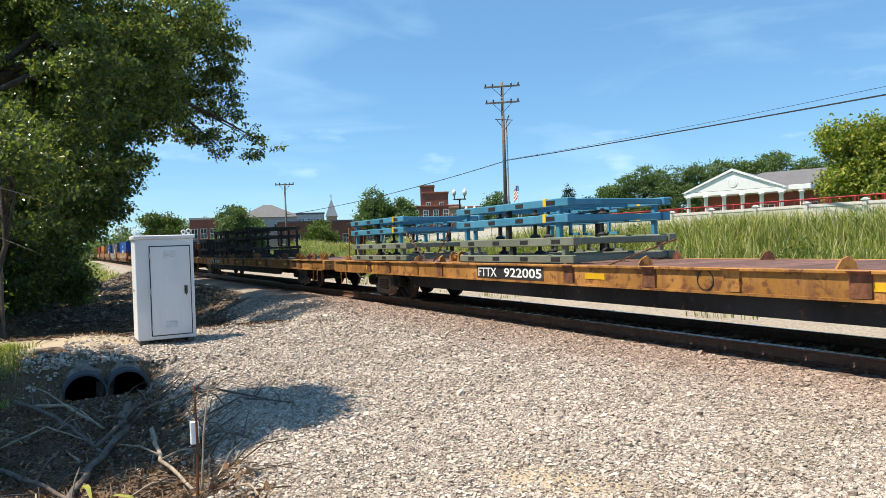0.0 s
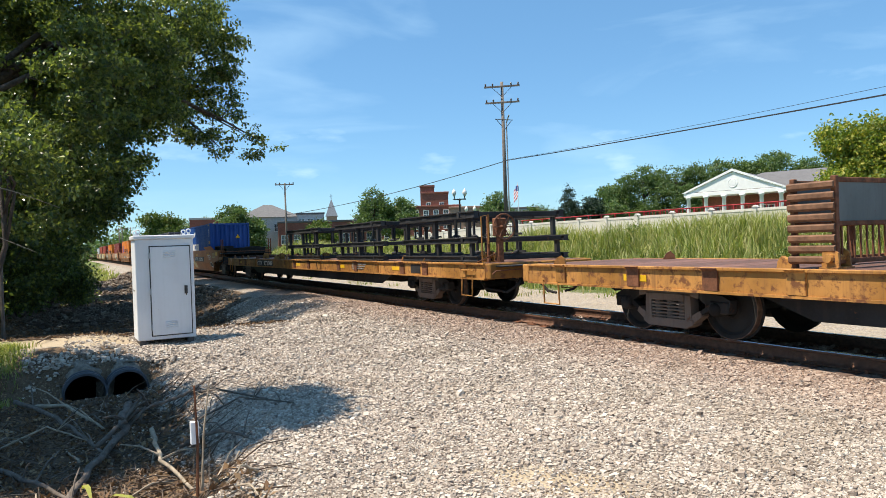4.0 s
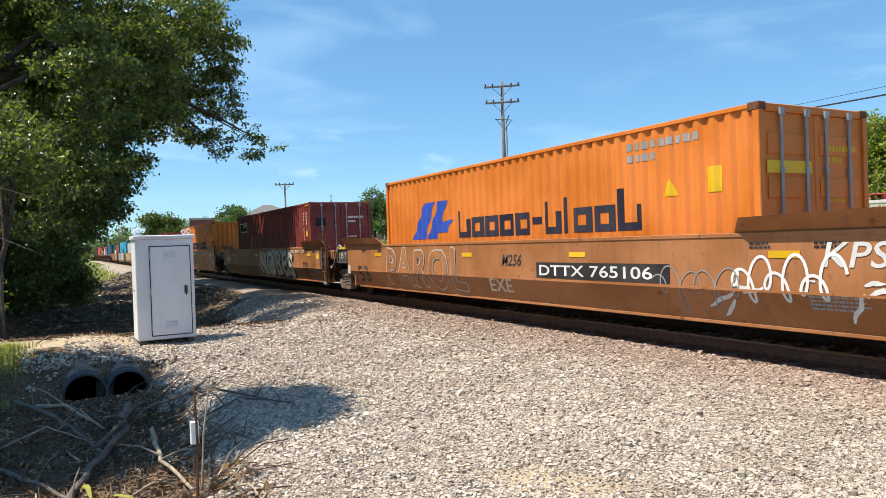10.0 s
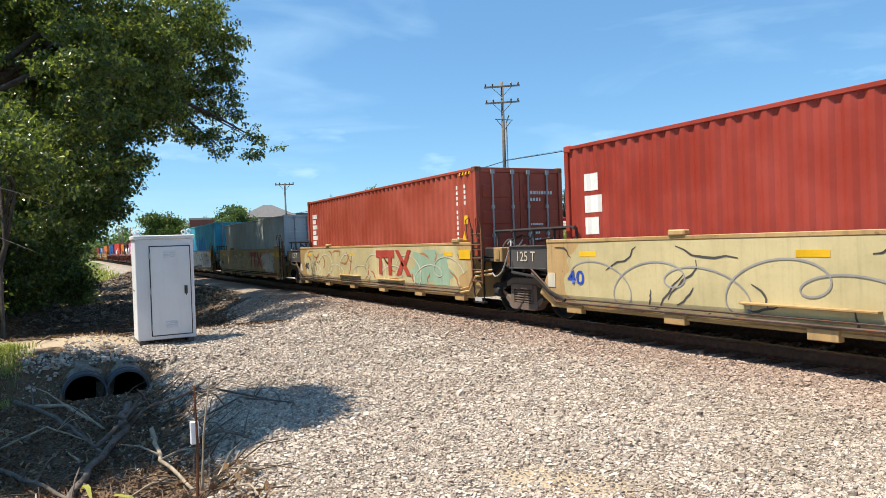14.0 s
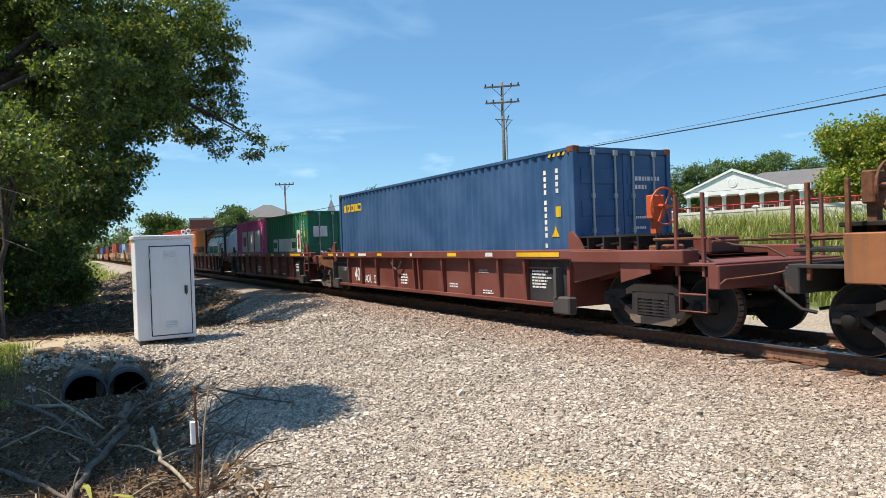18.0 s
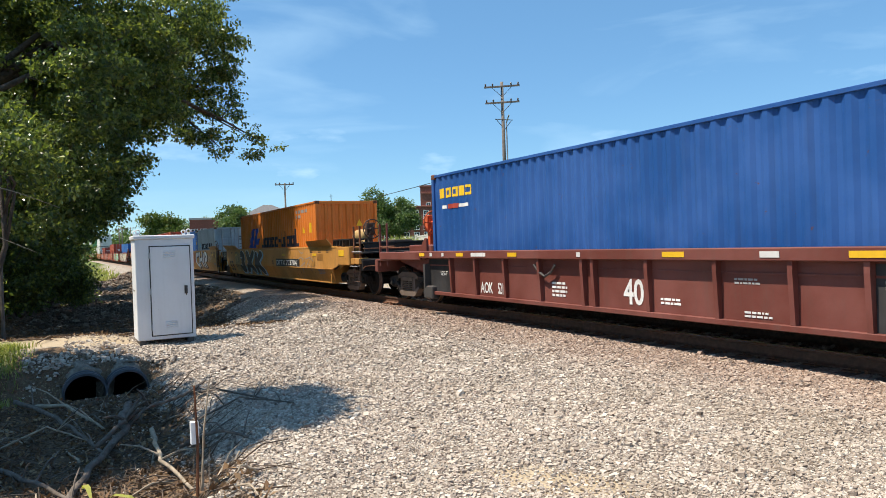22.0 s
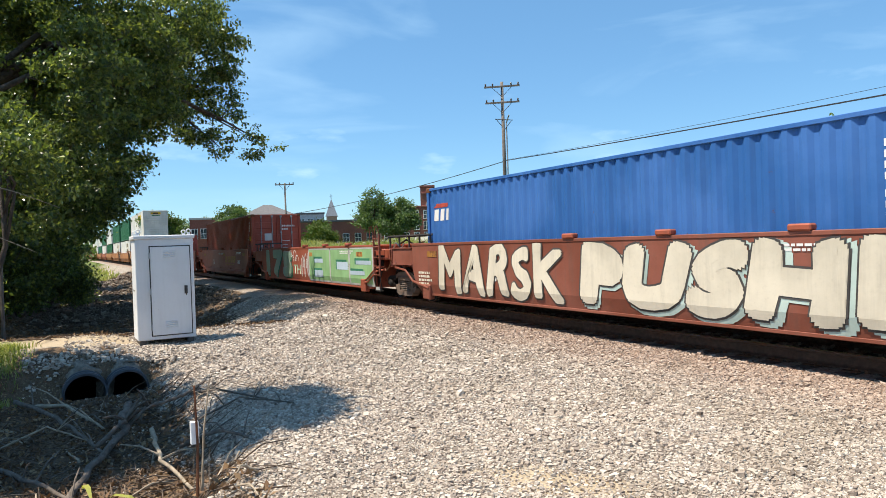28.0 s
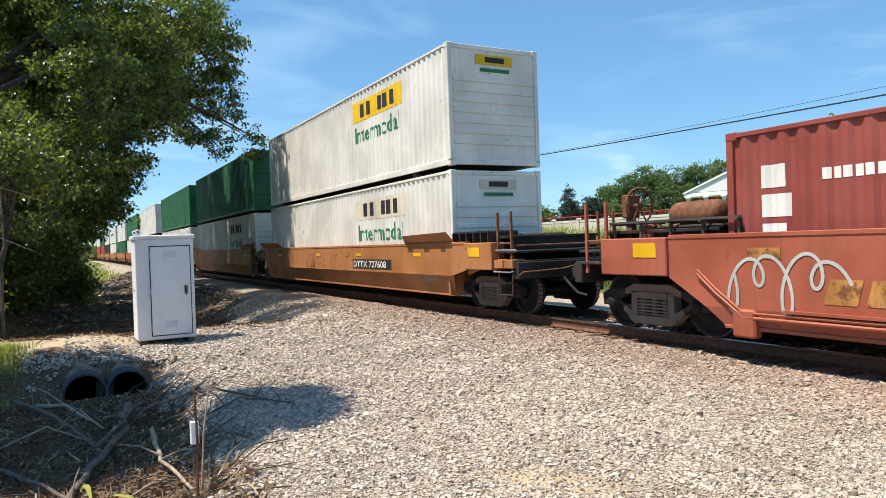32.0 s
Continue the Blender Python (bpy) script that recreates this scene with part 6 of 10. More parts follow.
LOW_LEVELS = ((0.02, 0.13), (0.28, 0.14), (0.43, 0.16))


def frame_stack(x0, x1, tones, label, levels=BLUE_LEVELS):
    z = DECK
    for k, (tone, (lift, h)) in enumerate(zip(tones, levels)):
        shift = (0.0, -0.02, 0.12, 0.1)[k]
        cargo_skid(x0 - shift, x1 - shift, z, tone, label, lift, h)
        z += lift + h + 0.002


def chain(x0, z0, x1, z1, y=-1.36):
    """A tie-down chain pulled tight from the deck to the load."""
    me, n = Mesh(), 16
    for k in range(n):
        a, b = k / n, (k + 0.82) / n
        p = Vector((x0 + (x1 - x0) * a, y, z0 + (z1 - z0) * a))
        q = Vector((x0 + (x1 - x0) * b, y, z0 + (z1 - z0) * b))
        side = Vector((0, 0.022, 0)) if k % 2 else Vector((0.022, 0, 0.01))
        me.tube([p - side, p + side, q + side, q - side, p - side], 0.011, 4, False)
    ob = part("chain", me, CHAIN)
    ob.data.transform(Matrix.Translation((-(x0 + x1) / 2, -y, -z0)))
    ob.matrix_basis = Matrix.Translation(((x0 + x1) / 2, y, z0))
    tagged(ob, "rusty tie-down chain drawn tight over the load", "chain", "tie-down chains")
    MOVING.append(ob)


FLATS = [(-8.95, "FTTX 922005", (-4.15, -1.85, 0), -0.94), (-36.85, "FTTX 972554", (-7.5, -4.95, 0), 0), (-64.75, "FTTX 978255", (-6.23, -3.41, 1.05), 1), (-92.85, "FTTX 972509", (-6.75, -4.15, 0), 1)]
for (cx, num, plate, brake), load in zip(FLATS, ("loaded with blue and grey cargo skids", "loaded with black cargo skids", "carrying blue frames and two crates", "carrying black frames and loose cables")):
    flatcar(cx, "rust-streaked yellow flatcar " + load, num, plate, brake)
bluegrey = [BEAMGREY, BEAMGREY, BEAMBLUE, BEAMBLUE]
for a, b in ((-14.1, -10.0), (-20.9, -17.0), (-4.0, 0.1)):
    if a > -5:
        continue
    frame_stack(a, b, bluegrey, "blue or grey painted steel cargo skid with slotted beams")
for a, b in ((-49.2, -46.35), (-44.0, -40.45), (-38.3, -34.7)):
    frame_stack(a, b, [BEAMBLACK] * 4, "black steel cargo skid with slotted beams", LOW_LEVELS if a < -45 else TALL_LEVELS)
for a, b in ((-57.9, -53.8), (-64.5, -60.5)):
    frame_stack(a, b, bluegrey, "blue or grey painted steel cargo skid with slotted beams")
for a, b in ((-84.0, -80.1), (-89.2, -85.3), (-95.0, -91.0)):
    frame_stack(a, b, [BEAMBLACK] * 3, "black steel cargo skid with slotted beams", LOW_LEVELS)
for x0, x1, z1 in ((-15.3, -14.2, 2.0), (-15.6, -16.9, 1.9), (-9.0, -7.5, 1.5), (-39.2, -38.5, 2.2), (-39.4, -40.1, 2.2), (-45.0, -44.1, 2.0), (-58.8, -57.9, 2.0), (-59.2, -60.4, 2.1), (-80.0, -79.2, 1.3), (-65.6, -64.6, 1.8)):
    chain(x0, DECK + 0.005, x1, z1)

CRATEWOOD = plain("crate_wood", (0.17, 0.085, 0.045), 0.8, 0.4, 8, 0.5)
CRATEGREY = paint("crate_grey_panel", (0.14, 0.16, 0.15), 0.6, 0.4, 0.2)
for x0, faded in ((-52.25, False), (-72.5, True)):
    crate = thing("crate", (x0, 0, DECK), "slatted crate with grey panels in a rusty frame" if faded else "dark slatted steel crate on the flatcar deck beside the brake wheel", "crate", "crates on the flatcar")
    MOVING.append(crate)
    post_tone, face, slat_tone = (RUSTY, CRATEGREY, CRATEWOOD) if faded else (BEAMBLACK, BEAMBLACK, BEAMBLACK)
    for y in (-1.22, -0.03, 1.15):
        for x in (0.0, 0.54):
            part("post", cached("crate_post", lambda: Mesh().box(0, 0.07, 0, 0.07, 0, 1.13, 0.008)), post_tone, crate, at=(x, y, 0))
    for x in (0.02, 0.55):
        for z in (0.06, 0.52, 1.05):
            part("rail", cached("crate_rail", lambda: Mesh().box(0, 0.05, -1.15, 1.15, 0, 0.06, 0.006)), post_tone, crate, at=(x, 0, z))
    for y in (-1.15, 0.04):
        for x in (0.035, 0.565):
            part("panel", cached("crate_panel", lambda: Mesh().box(0, 0.02, 0, 1.11, 0.58, 1.05)), face, crate, at=(x, y, 0))
            if not faded:
                part("panel", cached("crate_low_panel", lambda: Mesh().box(0, 0.02, 0, 1.11, 0.12, 0.52)), face, crate, at=(x, y, 0))
        for k in range(8 if faded else 0):
            part("bar", cached("crate_bar", lambda: Mesh().box(0, 0.02, 0, 0.02, 0.12, 0.52)), RUSTY, crate, at=(0.57, y + 0.06 + 0.13 * k, 0))
    for k in range(8):
        for y in (-1.25, 1.22):
            part("slat", cached("crate_slat", lambda: Mesh().prism([(0, 0), (-0.03, 0.03), (-0.03, 0.08), (0, 0.1)], 0, 0, 0.61)), slat_tone, crate, at=(0, y, 0.06 + 0.13 * k))
for x, y0, y1, h in ((-46.2, 0.02, 1.25, 0.82), (-40.2, 0.3, 1.1, 0.4), (-34.5, -0.2, 1.1, 0.4)):
    plate = part("steel_plate", Mesh().box(-0.03, 0.03, y0, y1, 0, h, 0.004), BEAMBLACK, at=(x, 0, DECK))
    tagged(plate, "black steel plate standing upright on the flatcar deck", "steel plate", "steel plates on the flatcar")
    MOVING.append(plate)
coil = Mesh()
rng = random.Random(5)
for k in range(9):
    x = -2.6 + rng.uniform(0, 3.4)
    pts = [(x + rng.uniform(-0.5, 0.5) + 0.25 * j, -1.1 + 0.35 * j + rng.uniform(-0.1, 0.1), 0.03 + rng.uniform(0, 0.1)) for j in range(6)]
    coil.tube(pts, 0.025, 5)
cable = part("cable", coil, CHAIN, at=(-101.2, 0, DECK + 0.004))
tagged(cable, "loose rusty tie-down cables lying on the flatcar deck", "cable")
MOVING.append(cable)


# ---- well cars ----
def row_of(style, centres, colours, label, outer=True, **more):
    out = []
    for k, (cx, col) in enumerate(zip(centres, colours)):
        out.append(well_car(style, cx, col, outer and k == 0, outer and k == len(centres) - 1, label, **more))
    return out


SET_A = row_of("long", (-118.43, -137.6, -156.75), (BROWN, BROWN, BROWN), "brown well car unit with graffiti, rolling on the track")
SET_B = row_of("long", (-180.25, -199.45, -218.9), (BROWN, BROWN, BROWN), "brown well car unit with sprayed graffiti, rolling on the track")
SET_C = row_of("short", (-240.4, -255.75, -271.2, -286.35, -301.5), (TANGREY, TANGREY, TANGREY, TANGREY, RUSTBROWN), "tan well car unit covered with graffiti")
SET_D = row_of("ribbed", (-321.15, -336.85, -352.45, -368.15, -383.9), (MAROON,) * 5, "maroon ribbed well car unit with yellow reflectors", text125=False, dark_ends=False)
SET_E = row_of("long", (-405.25, -424.65, -444.2), (TAN, TAN, TAN), "yellow well car unit with black graffiti, rolling on the track")
SET_F = [well_car("short", -467.3, REDBROWN, True, True, "red-brown single well car with white graffiti")]
SET_G = [well_car("piped", cx, DARKRED if k == 0 else REDBROWN, k == 0, k == 4, "red-brown well car unit with graffiti", dark_ends=False, piping=k > 1) for k, cx in enumerate((-489.4, -504.85, -520.3, -535.7, -551.1))]
tail = [-573.1 - 19.15 * k - 1.6 * (k // 3) for k in range(21)]
SET_H = [well_car("long", cx, BROWN if k % 5 != 4 else REDBROWN, k % 3 == 0, k % 3 == 2, "brown well car unit under stacked containers", fittings=k < 4) for k, cx in enumerate(tail)]
for cars, style in ((SET_A, "long"), (SET_B, "long"), (SET_C, "short"), (SET_E, "long"), (SET_G, "piped")):
    if cars is not SET_A:
        outfit(cars[0], style, 1, REDBROWN if cars is SET_G else TANGREY if cars is SET_E else GREYSTEEL, wheel_tone=DARKRUST if cars is SET_E else None)
    outfit(cars[-1], style, -1, RUSTY)
ORANGERED = paint("orange_red_wheel_paint", (0.55, 0.09, 0.02), 0.5, 0.2, 0.1)
outfit(SET_D[0], "ribbed", 1, REDBROWN, True, False, ORANGERED, (7.8, 2.03))
outfit(SET_D[-1], "ribbed", -1, REDBROWN, True, False, ORANGERED, (-6.9, 2.1))
outfit(SET_F[0], "short", -1, REDBROWN)

# ---- containers ----
B0 = 0.345
HC, LOW, C40, C20, C53 = 2.896, 2.591, 12.192, 6.058, 16.154
boxes = {}


def load(key, L, H, colour, centre, doors, label, W=2.438, z=B0, **more):
    boxes[key] = container(L, H, W, colour, centre, z, label=label, doors=doors, **more)
    return boxes[key]


load("a1", C40, HC, "blue", -118.43, False, "bright blue forty-foot container with white markings in a well car")
load("a2", C40, HC, "grey_blue", -137.75, True, "faded grey-blue forty-foot container with white markings")
load("a3", C40, HC, "navy", -156.7, True, "dark blue forty-foot container with white markings")
load("b1", C40, HC, "orange", -180.25, True, "orange forty-foot container with dark blue markings", z=B0 + 0.06)
load("b2", C40, HC, "dark_red", -199.45, True, "dark red forty-foot container with a small black sign")
load("b3", C40, HC, "orange", -218.9, False, "orange forty-foot container with a blank end and dark markings", z=B0 + 0.05)
load("c1", C40, HC, "signal_red", -240.4, True, "bright red forty-foot container with white upright markings")
load("c2", C40, HC, "rust_red", -255.75, True, "rust-red forty-foot container with white upright markings")
load("c3", C40, LOW, "light_grey", -271.2, True, "light grey forty-foot container in a tan well car")
load("c4", C40, HC, "teal", -286.35, True, "sun-bleached turquoise forty-foot container with faded blue patches")
load("c5", C20, LOW, "brick_red", -298.5, True, "faded red twenty-foot container with a small blue sign")
load("d1", C40, HC, "dull_blue", -321.15, True, "blue forty-foot container with yellow markings in a maroon well car")
load("d2", C20, LOW, "green", -333.75, True, "green twenty-foot container with large white markings")
load("d3", C20, LOW, "pink", -339.9, True, "bright pink twenty-foot container with large white markings")
load("d4", C20, LOW, "orange", -355.6, True, "orange twenty-foot container with dark blue markings")
load("d5", C40, HC, "bright_red", -368.1, True, "bright red forty-foot container with white striped markings")
load("d6", C40, HC, "mid_blue", -383.9, True, "blue forty-foot container with a yellow name mark")
load("e1", C40, HC, "orange", -405.25, False, "orange forty-foot container with a blank end and dark markings")
load("e2", C20, LOW, "pale_blue", -421.65, True, "pale weathered blue-grey twenty-foot container with dark markings")
load("e3", C20, LOW, "mid_blue", -427.75, True, "blue twenty-foot container with a yellow mark")
load("e4", C40, HC, "rust_red", -444.25, False, "rust-red forty-foot container with a blank end")
load("f1", C40, LOW, "dark_red", -467.3, True, "dark red forty-foot container with white door print")
load("g1", C40, LOW, "clear_blue", -489.4, False, "blue forty-foot container with a small red and white mark")
load("g3", C40, HC, "rust_red", -520.3, True, "rust-red forty-foot container in a red-brown well car")
load("g5", C40, LOW, "old_red", -551.15, True, "red forty-foot container with white upright markings")
tones = [("white", "white"), ("white", "dark_green"), ("white", "dark_green"), ("dark_green", "white"), ("white", "dark_green"), ("dark_green", "white"), ("white", "white"), ("charcoal", "white"), ("rust_red", "dark_green"), ("bright_red", "white"),
         ("dark_green", "white"), ("white", "dark_green"), ("navy", "white")]
for k, cx in enumerate(tail):
    lo, hi = tones[k % len(tones)]
    load(("t", k), C53, HC, lo, cx + 0.1, False, lo.replace("_", " ") + " fifty-three-foot container at the bottom of a stack", 2.591, B0 + 0.03, ribs=True)
    load(("u", k), C53, HC, hi, cx + 0.1, False, hi.replace("_", " ") + " fifty-three-foot container stacked on another", 2.591, B0 + HC + 0.14, ribs=True)
    for x in (-6.0, 6.0):
        for y in (-1.15, 1.15):
            part("connector", cached("connector", lambda: Mesh().box(-0.09, 0.09, -0.08, 0.08, -0.111, 0.0, 0.01)), GREYSTEEL, boxes[("u", k)], at=(x, y, 0))
TK1 = tank_container(-304.55, B0, "frame_green", "white tank in a bright green frame")
TK2 = tank_container(-349.4, B0, "charcoal", "white tank in a dark grey frame")


# ---- lettering, logos as plain shapes, and sprayed pictures ----
def fitted(text, x0, x1, z0, z1, fat=0.0, slant=0.0, wave=0.0, gap=1.0):
    """Lettering stretched to a field, its lines swaying a little."""
    fat = min(fat, 0.015)
    bm = bmesh.new()
    bm.from_mesh(letters(text, 1.0, fat, slant, 1.0, gap + 2.2 * max(0.0, fat)))
    xs, ys = [v.co.x for v in bm.verts], [v.co.y for v in bm.verts]
    a, b, c, d = min(xs), max(xs), min(ys), max(ys)
    for v in bm.verts:
        u, w = (v.co.x - a) / (b - a), (v.co.y - c) / (d - c)
        v.co.x = x0 + (x1 - x0) * u + wave * 0.6 * math.sin(w * 4 + u * 9) * (z1 - z0)
        v.co.y = z0 + (z1 - z0) * w + wave * math.sin(u * 23 + 1) * (z1 - z0) * (0.4 + 0.6 * w)
    me = bpy.data.meshes.new("lettering")
    bm.to_mesh(me)
    bm.free()
    return me


def lay(car, style, flat, material, name, label="", out=0.006, grow=None):
    """Lays a flat mesh (x, z) on the outer side of a well car and follows its crease."""
    s = STYLES[style]
    mid = 0.8 if style == "long" else 0.55
    lean = 0.2 if style == "long" else 0.05
    bm = bmesh.new()
    bm.from_mesh(flat)
    bmesh.ops.remove_doubles(bm, verts=bm.verts, dist=0.0001)
    if style != "ribbed":
        bmesh.ops.bisect_plane(bm, geom=bm.verts[:] + bm.edges[:] + bm.faces[:], plane_co=(0, mid, 0), plane_no=(0, 1, 0))
    for v in bm.verts:
        x, z = v.co.x, min(v.co.y, s["zt"] - 0.055)
        y = -s["y"] - out - v.co.z
        if style != "ribbed" and z < mid:
            z = max(z, s["zb"] + 0.02)
            y += lean * (mid - z) / (mid - s["zb"])
        v.co = (x, y, z)
    me = bpy.data.meshes.new(name)
    bm.to_mesh(me)
    bm.free()
    return part(name, me, material, car, label)


def patch(x0, x1, z0, z1, seed, ragged=0.12, n=72):
    r = random.Random(seed)
    p1, p2, p3 = r.uniform(0, 6), r.uniform(0, 6), r.uniform(0, 6)
    pts = []
    for i in range(n):
        a = 2 * math.pi * i / n
        ca, sa = math.cos(a), math.sin(a)
        k = (1 / max(abs(ca), abs(sa))) ** 0.8 * (1 + ragged * (0.4 * math.sin(3 * a + p1) + 0.3 * math.sin(7 * a + p2) + 0.2 * math.sin(12 * a + p3) - 0.4))
        pts.append(((x0 + x1) / 2 + ca * k * (x1 - x0) / 2, (z0 + z1) / 2 + max(-1, min(1, sa * k)) * (z1 - z0) / 2))
    return shapes([pts])


def strokes(x0, x1, z0, z1, seed, n=9, width=0.05, curl=0.7):
    """Bold sprayed strokes, bent and of uneven width."""
    r = random.Random(seed)
    polys = []
    for k in range(n):
        x, z = r.uniform(x0, x1), r.uniform(z0, z1)
        a, l = r.uniform(0, 6.28), r.uniform(0.25, 0.75) * (z1 - z0)
        steps, left, right = 6, [], []
        for j in range(steps + 1):
            w = width * (0.35 + 0.9 * math.sin(math.pi * (j + 0.4) / (steps + 0.8)))
            nx, nz = -math.sin(a), math.cos(a)
            left.append((x + nx * w / 2, z + nz * w / 2)), right.append((x - nx * w / 2, z - nz * w / 2))
            x += math.cos(a) * l / steps * 1.6
            z = max(z0, min(z1, z + math.sin(a) * l / steps))
            a += curl * r.uniform(-0.9, 0.9)
        for j in range(steps):
            polys.append([left[j], left[j + 1], right[j + 1], right[j]])
    return shapes(polys)


def loops(x0, x1, z0, z1, seed, n=7, width=0.025):
    """One thin sprayed line that loops along."""
    r = random.Random(seed)
    m = n * 26
    pts, ph, amp = [], r.uniform(0, 6), (z1 - z0) / 2
    for i in range(m + 1):
        t = i / m
        a = t * n * 2 * math.pi + ph
        pts.append((x0 + (x1 - x0) * t + math.sin(a) * (x1 - x0) / n * 0.4, (z0 + z1) / 2 + amp * (0.6 * math.cos(a) + 0.4 * math.sin(a * 0.53 + seed))))
    left, right = [], []
    for i, (x, z) in enumerate(pts):
        (xa, za), (xb, zb) = pts[max(i - 1, 0)], pts[min(i + 1, m)]
        d = math.hypot(xb - xa, zb - za) or 1
        ox, oz = -(zb - za) / d * width / 2, (xb - xa) / d * width / 2
        left.append((x + ox, z + oz))
        right.append((x - ox, z - oz))
    me = bpy.data.meshes.new("line")
    me.from_pydata([(x, z, 0.00002 * (i // 2)) for i, (x, z) in enumerate(p for pair in zip(left, right) for p in pair)], [], [(2 * i, 2 * i + 2, 2 * i + 3, 2 * i + 1) for i in range(m)])
    return me


def thick(text, x0, x1, z0, z1, d, slant, wave):
    """Fat lettering: copies pushed outwards in all directions, each a hair above the last."""
    base = fitted(text, x0 + d, x1 - d, z0 + d, z1 - d, 0.0, slant, wave, 1.12)
    vs, fs = [], []
    for k in range(15):
        dx, dz = (d * math.cos(k * math.pi / 7), d * math.sin(k * math.pi / 7)) if k < 14 else (0, 0)
        n = len(vs)
        vs += [(v.co.x + dx, v.co.y + dz, 0.0003 * k) for v in base.vertices]
        fs += [[i + n for i in p.vertices] for p in base.polygons]
    me = bpy.data.meshes.new("lettering")
    me.from_pydata(vs, [], fs)
    return me


def graffiti(car, style, text, x0, x1, z0, z1, fill, edge, halo=None, wave=0.05, shade=None, slant=0.0, fat=0.035):
    """A sprayed word: halo, drop shadow, outline and filled letters."""
    d = 0.012 + 0.5 * fat
    if halo:
        lay(car, style, patch(x0 - 0.15, x1 + 0.15, z0 - 0.05, z1 + 0.06, len(text) * 7 + int(x0 * 10), 0.2), halo, "sprayed_ground", "", 0.004)
    if shade:
        lay(car, style, thick(text, x0 + 0.04, x1 + 0.14, z0 - 0.06, z1 - 0.04, d + 0.03, slant, wave), shade, "sprayed_shadow", "", 0.006)
    lay(car, style, thick(text, x0, x1, z0, z1, d + 0.032, slant, wave), edge, "sprayed_outline", "", 0.012)
    lay(car, style, thick(text, x0 + 0.04, x1 - 0.04, z0 + 0.035, z1 - 0.035, d, slant, wave), fill, "sprayed_word", "large sprayed word with an outline", 0.018)


def number_panel(car, style, text, x0, x1, z0, z1):
    lay(car, style, shapes([[(x0, z0), (x1, z0), (x1, z1), (x0, z1)]]), BLACKPAINT, "number_panel", "black number panel", 0.006)
    h = z1 - z0
    lay(car, style, fitted(text, x0 + 0.1, x1 - 0.35, z0 + h * 0.16, z1 - h * 0.16, 0.012, 0.0), WHITEPAINT, "number", "white car number", 0.01)


def word(car, style, text, x0, x1, z0, z1, mat, fat=0.0, slant=0.0, out=0.007, name="lettering"):
    lay(car, style, fitted(text, x0, x1, z0, z1, fat, slant), mat, name, "", out)


def chart(car, style, x, z, tone, seed, rows=3, w=0.55, h=0.16):
    """Small stencilled data, as bars."""
    r, polys = random.Random(seed), []
    for i in range(rows):
        hh = h / rows
        zz, xx, end = z - i * hh, x, x + w * r.uniform(0.6, 1.0)
        while xx < end:
            ww = r.uniform(0.5, 2.0) * hh
            polys.append([(xx, zz), (min(xx + ww, end), zz), (min(xx + ww, end), zz + hh * 0.6), (xx, zz + hh * 0.6)])
            xx += ww + hh * 0.3
    lay(car, style, shapes(polys), tone, "small_print", "", 0.006)


A, B, C, D, Ecars, G = SET_A, SET_B, SET_C, SET_D, SET_E, SET_G
# first set
for car in A + B + Ecars + SET_H[:3]:
    for x in (-7.4, -6.2, 6.1, 7.0, 7.9):
        chart(car, "long", x, 1.4, BLACKPAINT, int(x * 10) % 97, 2, 0.35, 0.1)
    chart(car, "long", 6.9, 0.75, GREYPAINT, 5, 4, 0.8, 0.2)
    if car is not B[2]:
        word(car, "long", "53", -7.8, -6.95, 0.46, 0.95, GREYSTEEL, 0.02)
number_panel(A[0], "long", "DTTX 732780", 1.56, 5.2, 0.85, 1.15)
word(A[0], "long", "A", 0.75, 1.0, 0.92, 1.08, BLACKPAINT)
lay(A[0], "long", patch(-3.1, 0.7, 0.36, 1.46, 3, 0.1), BEIGEPAINT, "sprayed_ground", "faded beige sprayed patch", 0.004)
lay(A[0], "long", strokes(-5.2, 0.2, 0.4, 1.45, 4, 16, 0.07), GREYPAINT, "sprayed_strokes", "", 0.008)
lay(A[0], "long", patch(0.95, 2.1, 0.4, 0.85, 5, 0.1), BEIGEPAINT, "sprayed_ground", "", 0.004)
graffiti(A[0], "long", "KeSO", -5.7, -0.6, 0.36, 1.46, TANGREY, GREYSTEEL, None, 0.04, None, 0.0, 0.2)
lay(A[0], "long", loops(6.5, 7.6, 0.98, 1.3, 6, 5, 0.03), WHITEPAINT, "scrawl", "white sprayed tag", 0.008)
lay(A[0], "long", shapes([[(7.25, 0.52), (7.9, 0.52), (7.9, 0.86), (7.25, 0.86)]]), WHITEPAINT, "placard", "white-framed placard", 0.006)
lay(A[0], "long", shapes([[(7.31, 0.57), (7.84, 0.57), (7.84, 0.81), (7.31, 0.81)]]), GREYSTEEL, "placard_face", "", 0.009)
lay(A[0], "long", shapes([[(8.05, 1.1), (8.75, 1.1), (8.75, 1.38), (8.05, 1.38)]]), BEIGEPAINT, "stencil_panel", "", 0.005)
chart(A[0], "long", 8.1, 1.3, BROWN, 8, 3, 0.6, 0.2)

lay(A[1], "long", patch(-7.2, 1.5, 0.34, 1.48, 9, 0.08), PALETEAL, "sprayed_ground", "pale sprayed ground", 0.004)
graffiti(A[1], "long", "MASEK", -6.6, 1.0, 0.42, 1.44, SILVERPAINT, TEALPAINT, None, 0.07, BLUELOGO, 0.15)
lay(A[1], "long", strokes(-6.9, 1.2, 0.36, 1.4, 10, 14, 0.06), TEALPAINT, "sprayed_strokes", "", 0.014)
lay(A[1], "long", loops(1.6, 6.0, 0.5, 1.42, 11, 9, 0.02), BEIGEPAINT, "scrawl", "thin cream sprayed outlines", 0.008)

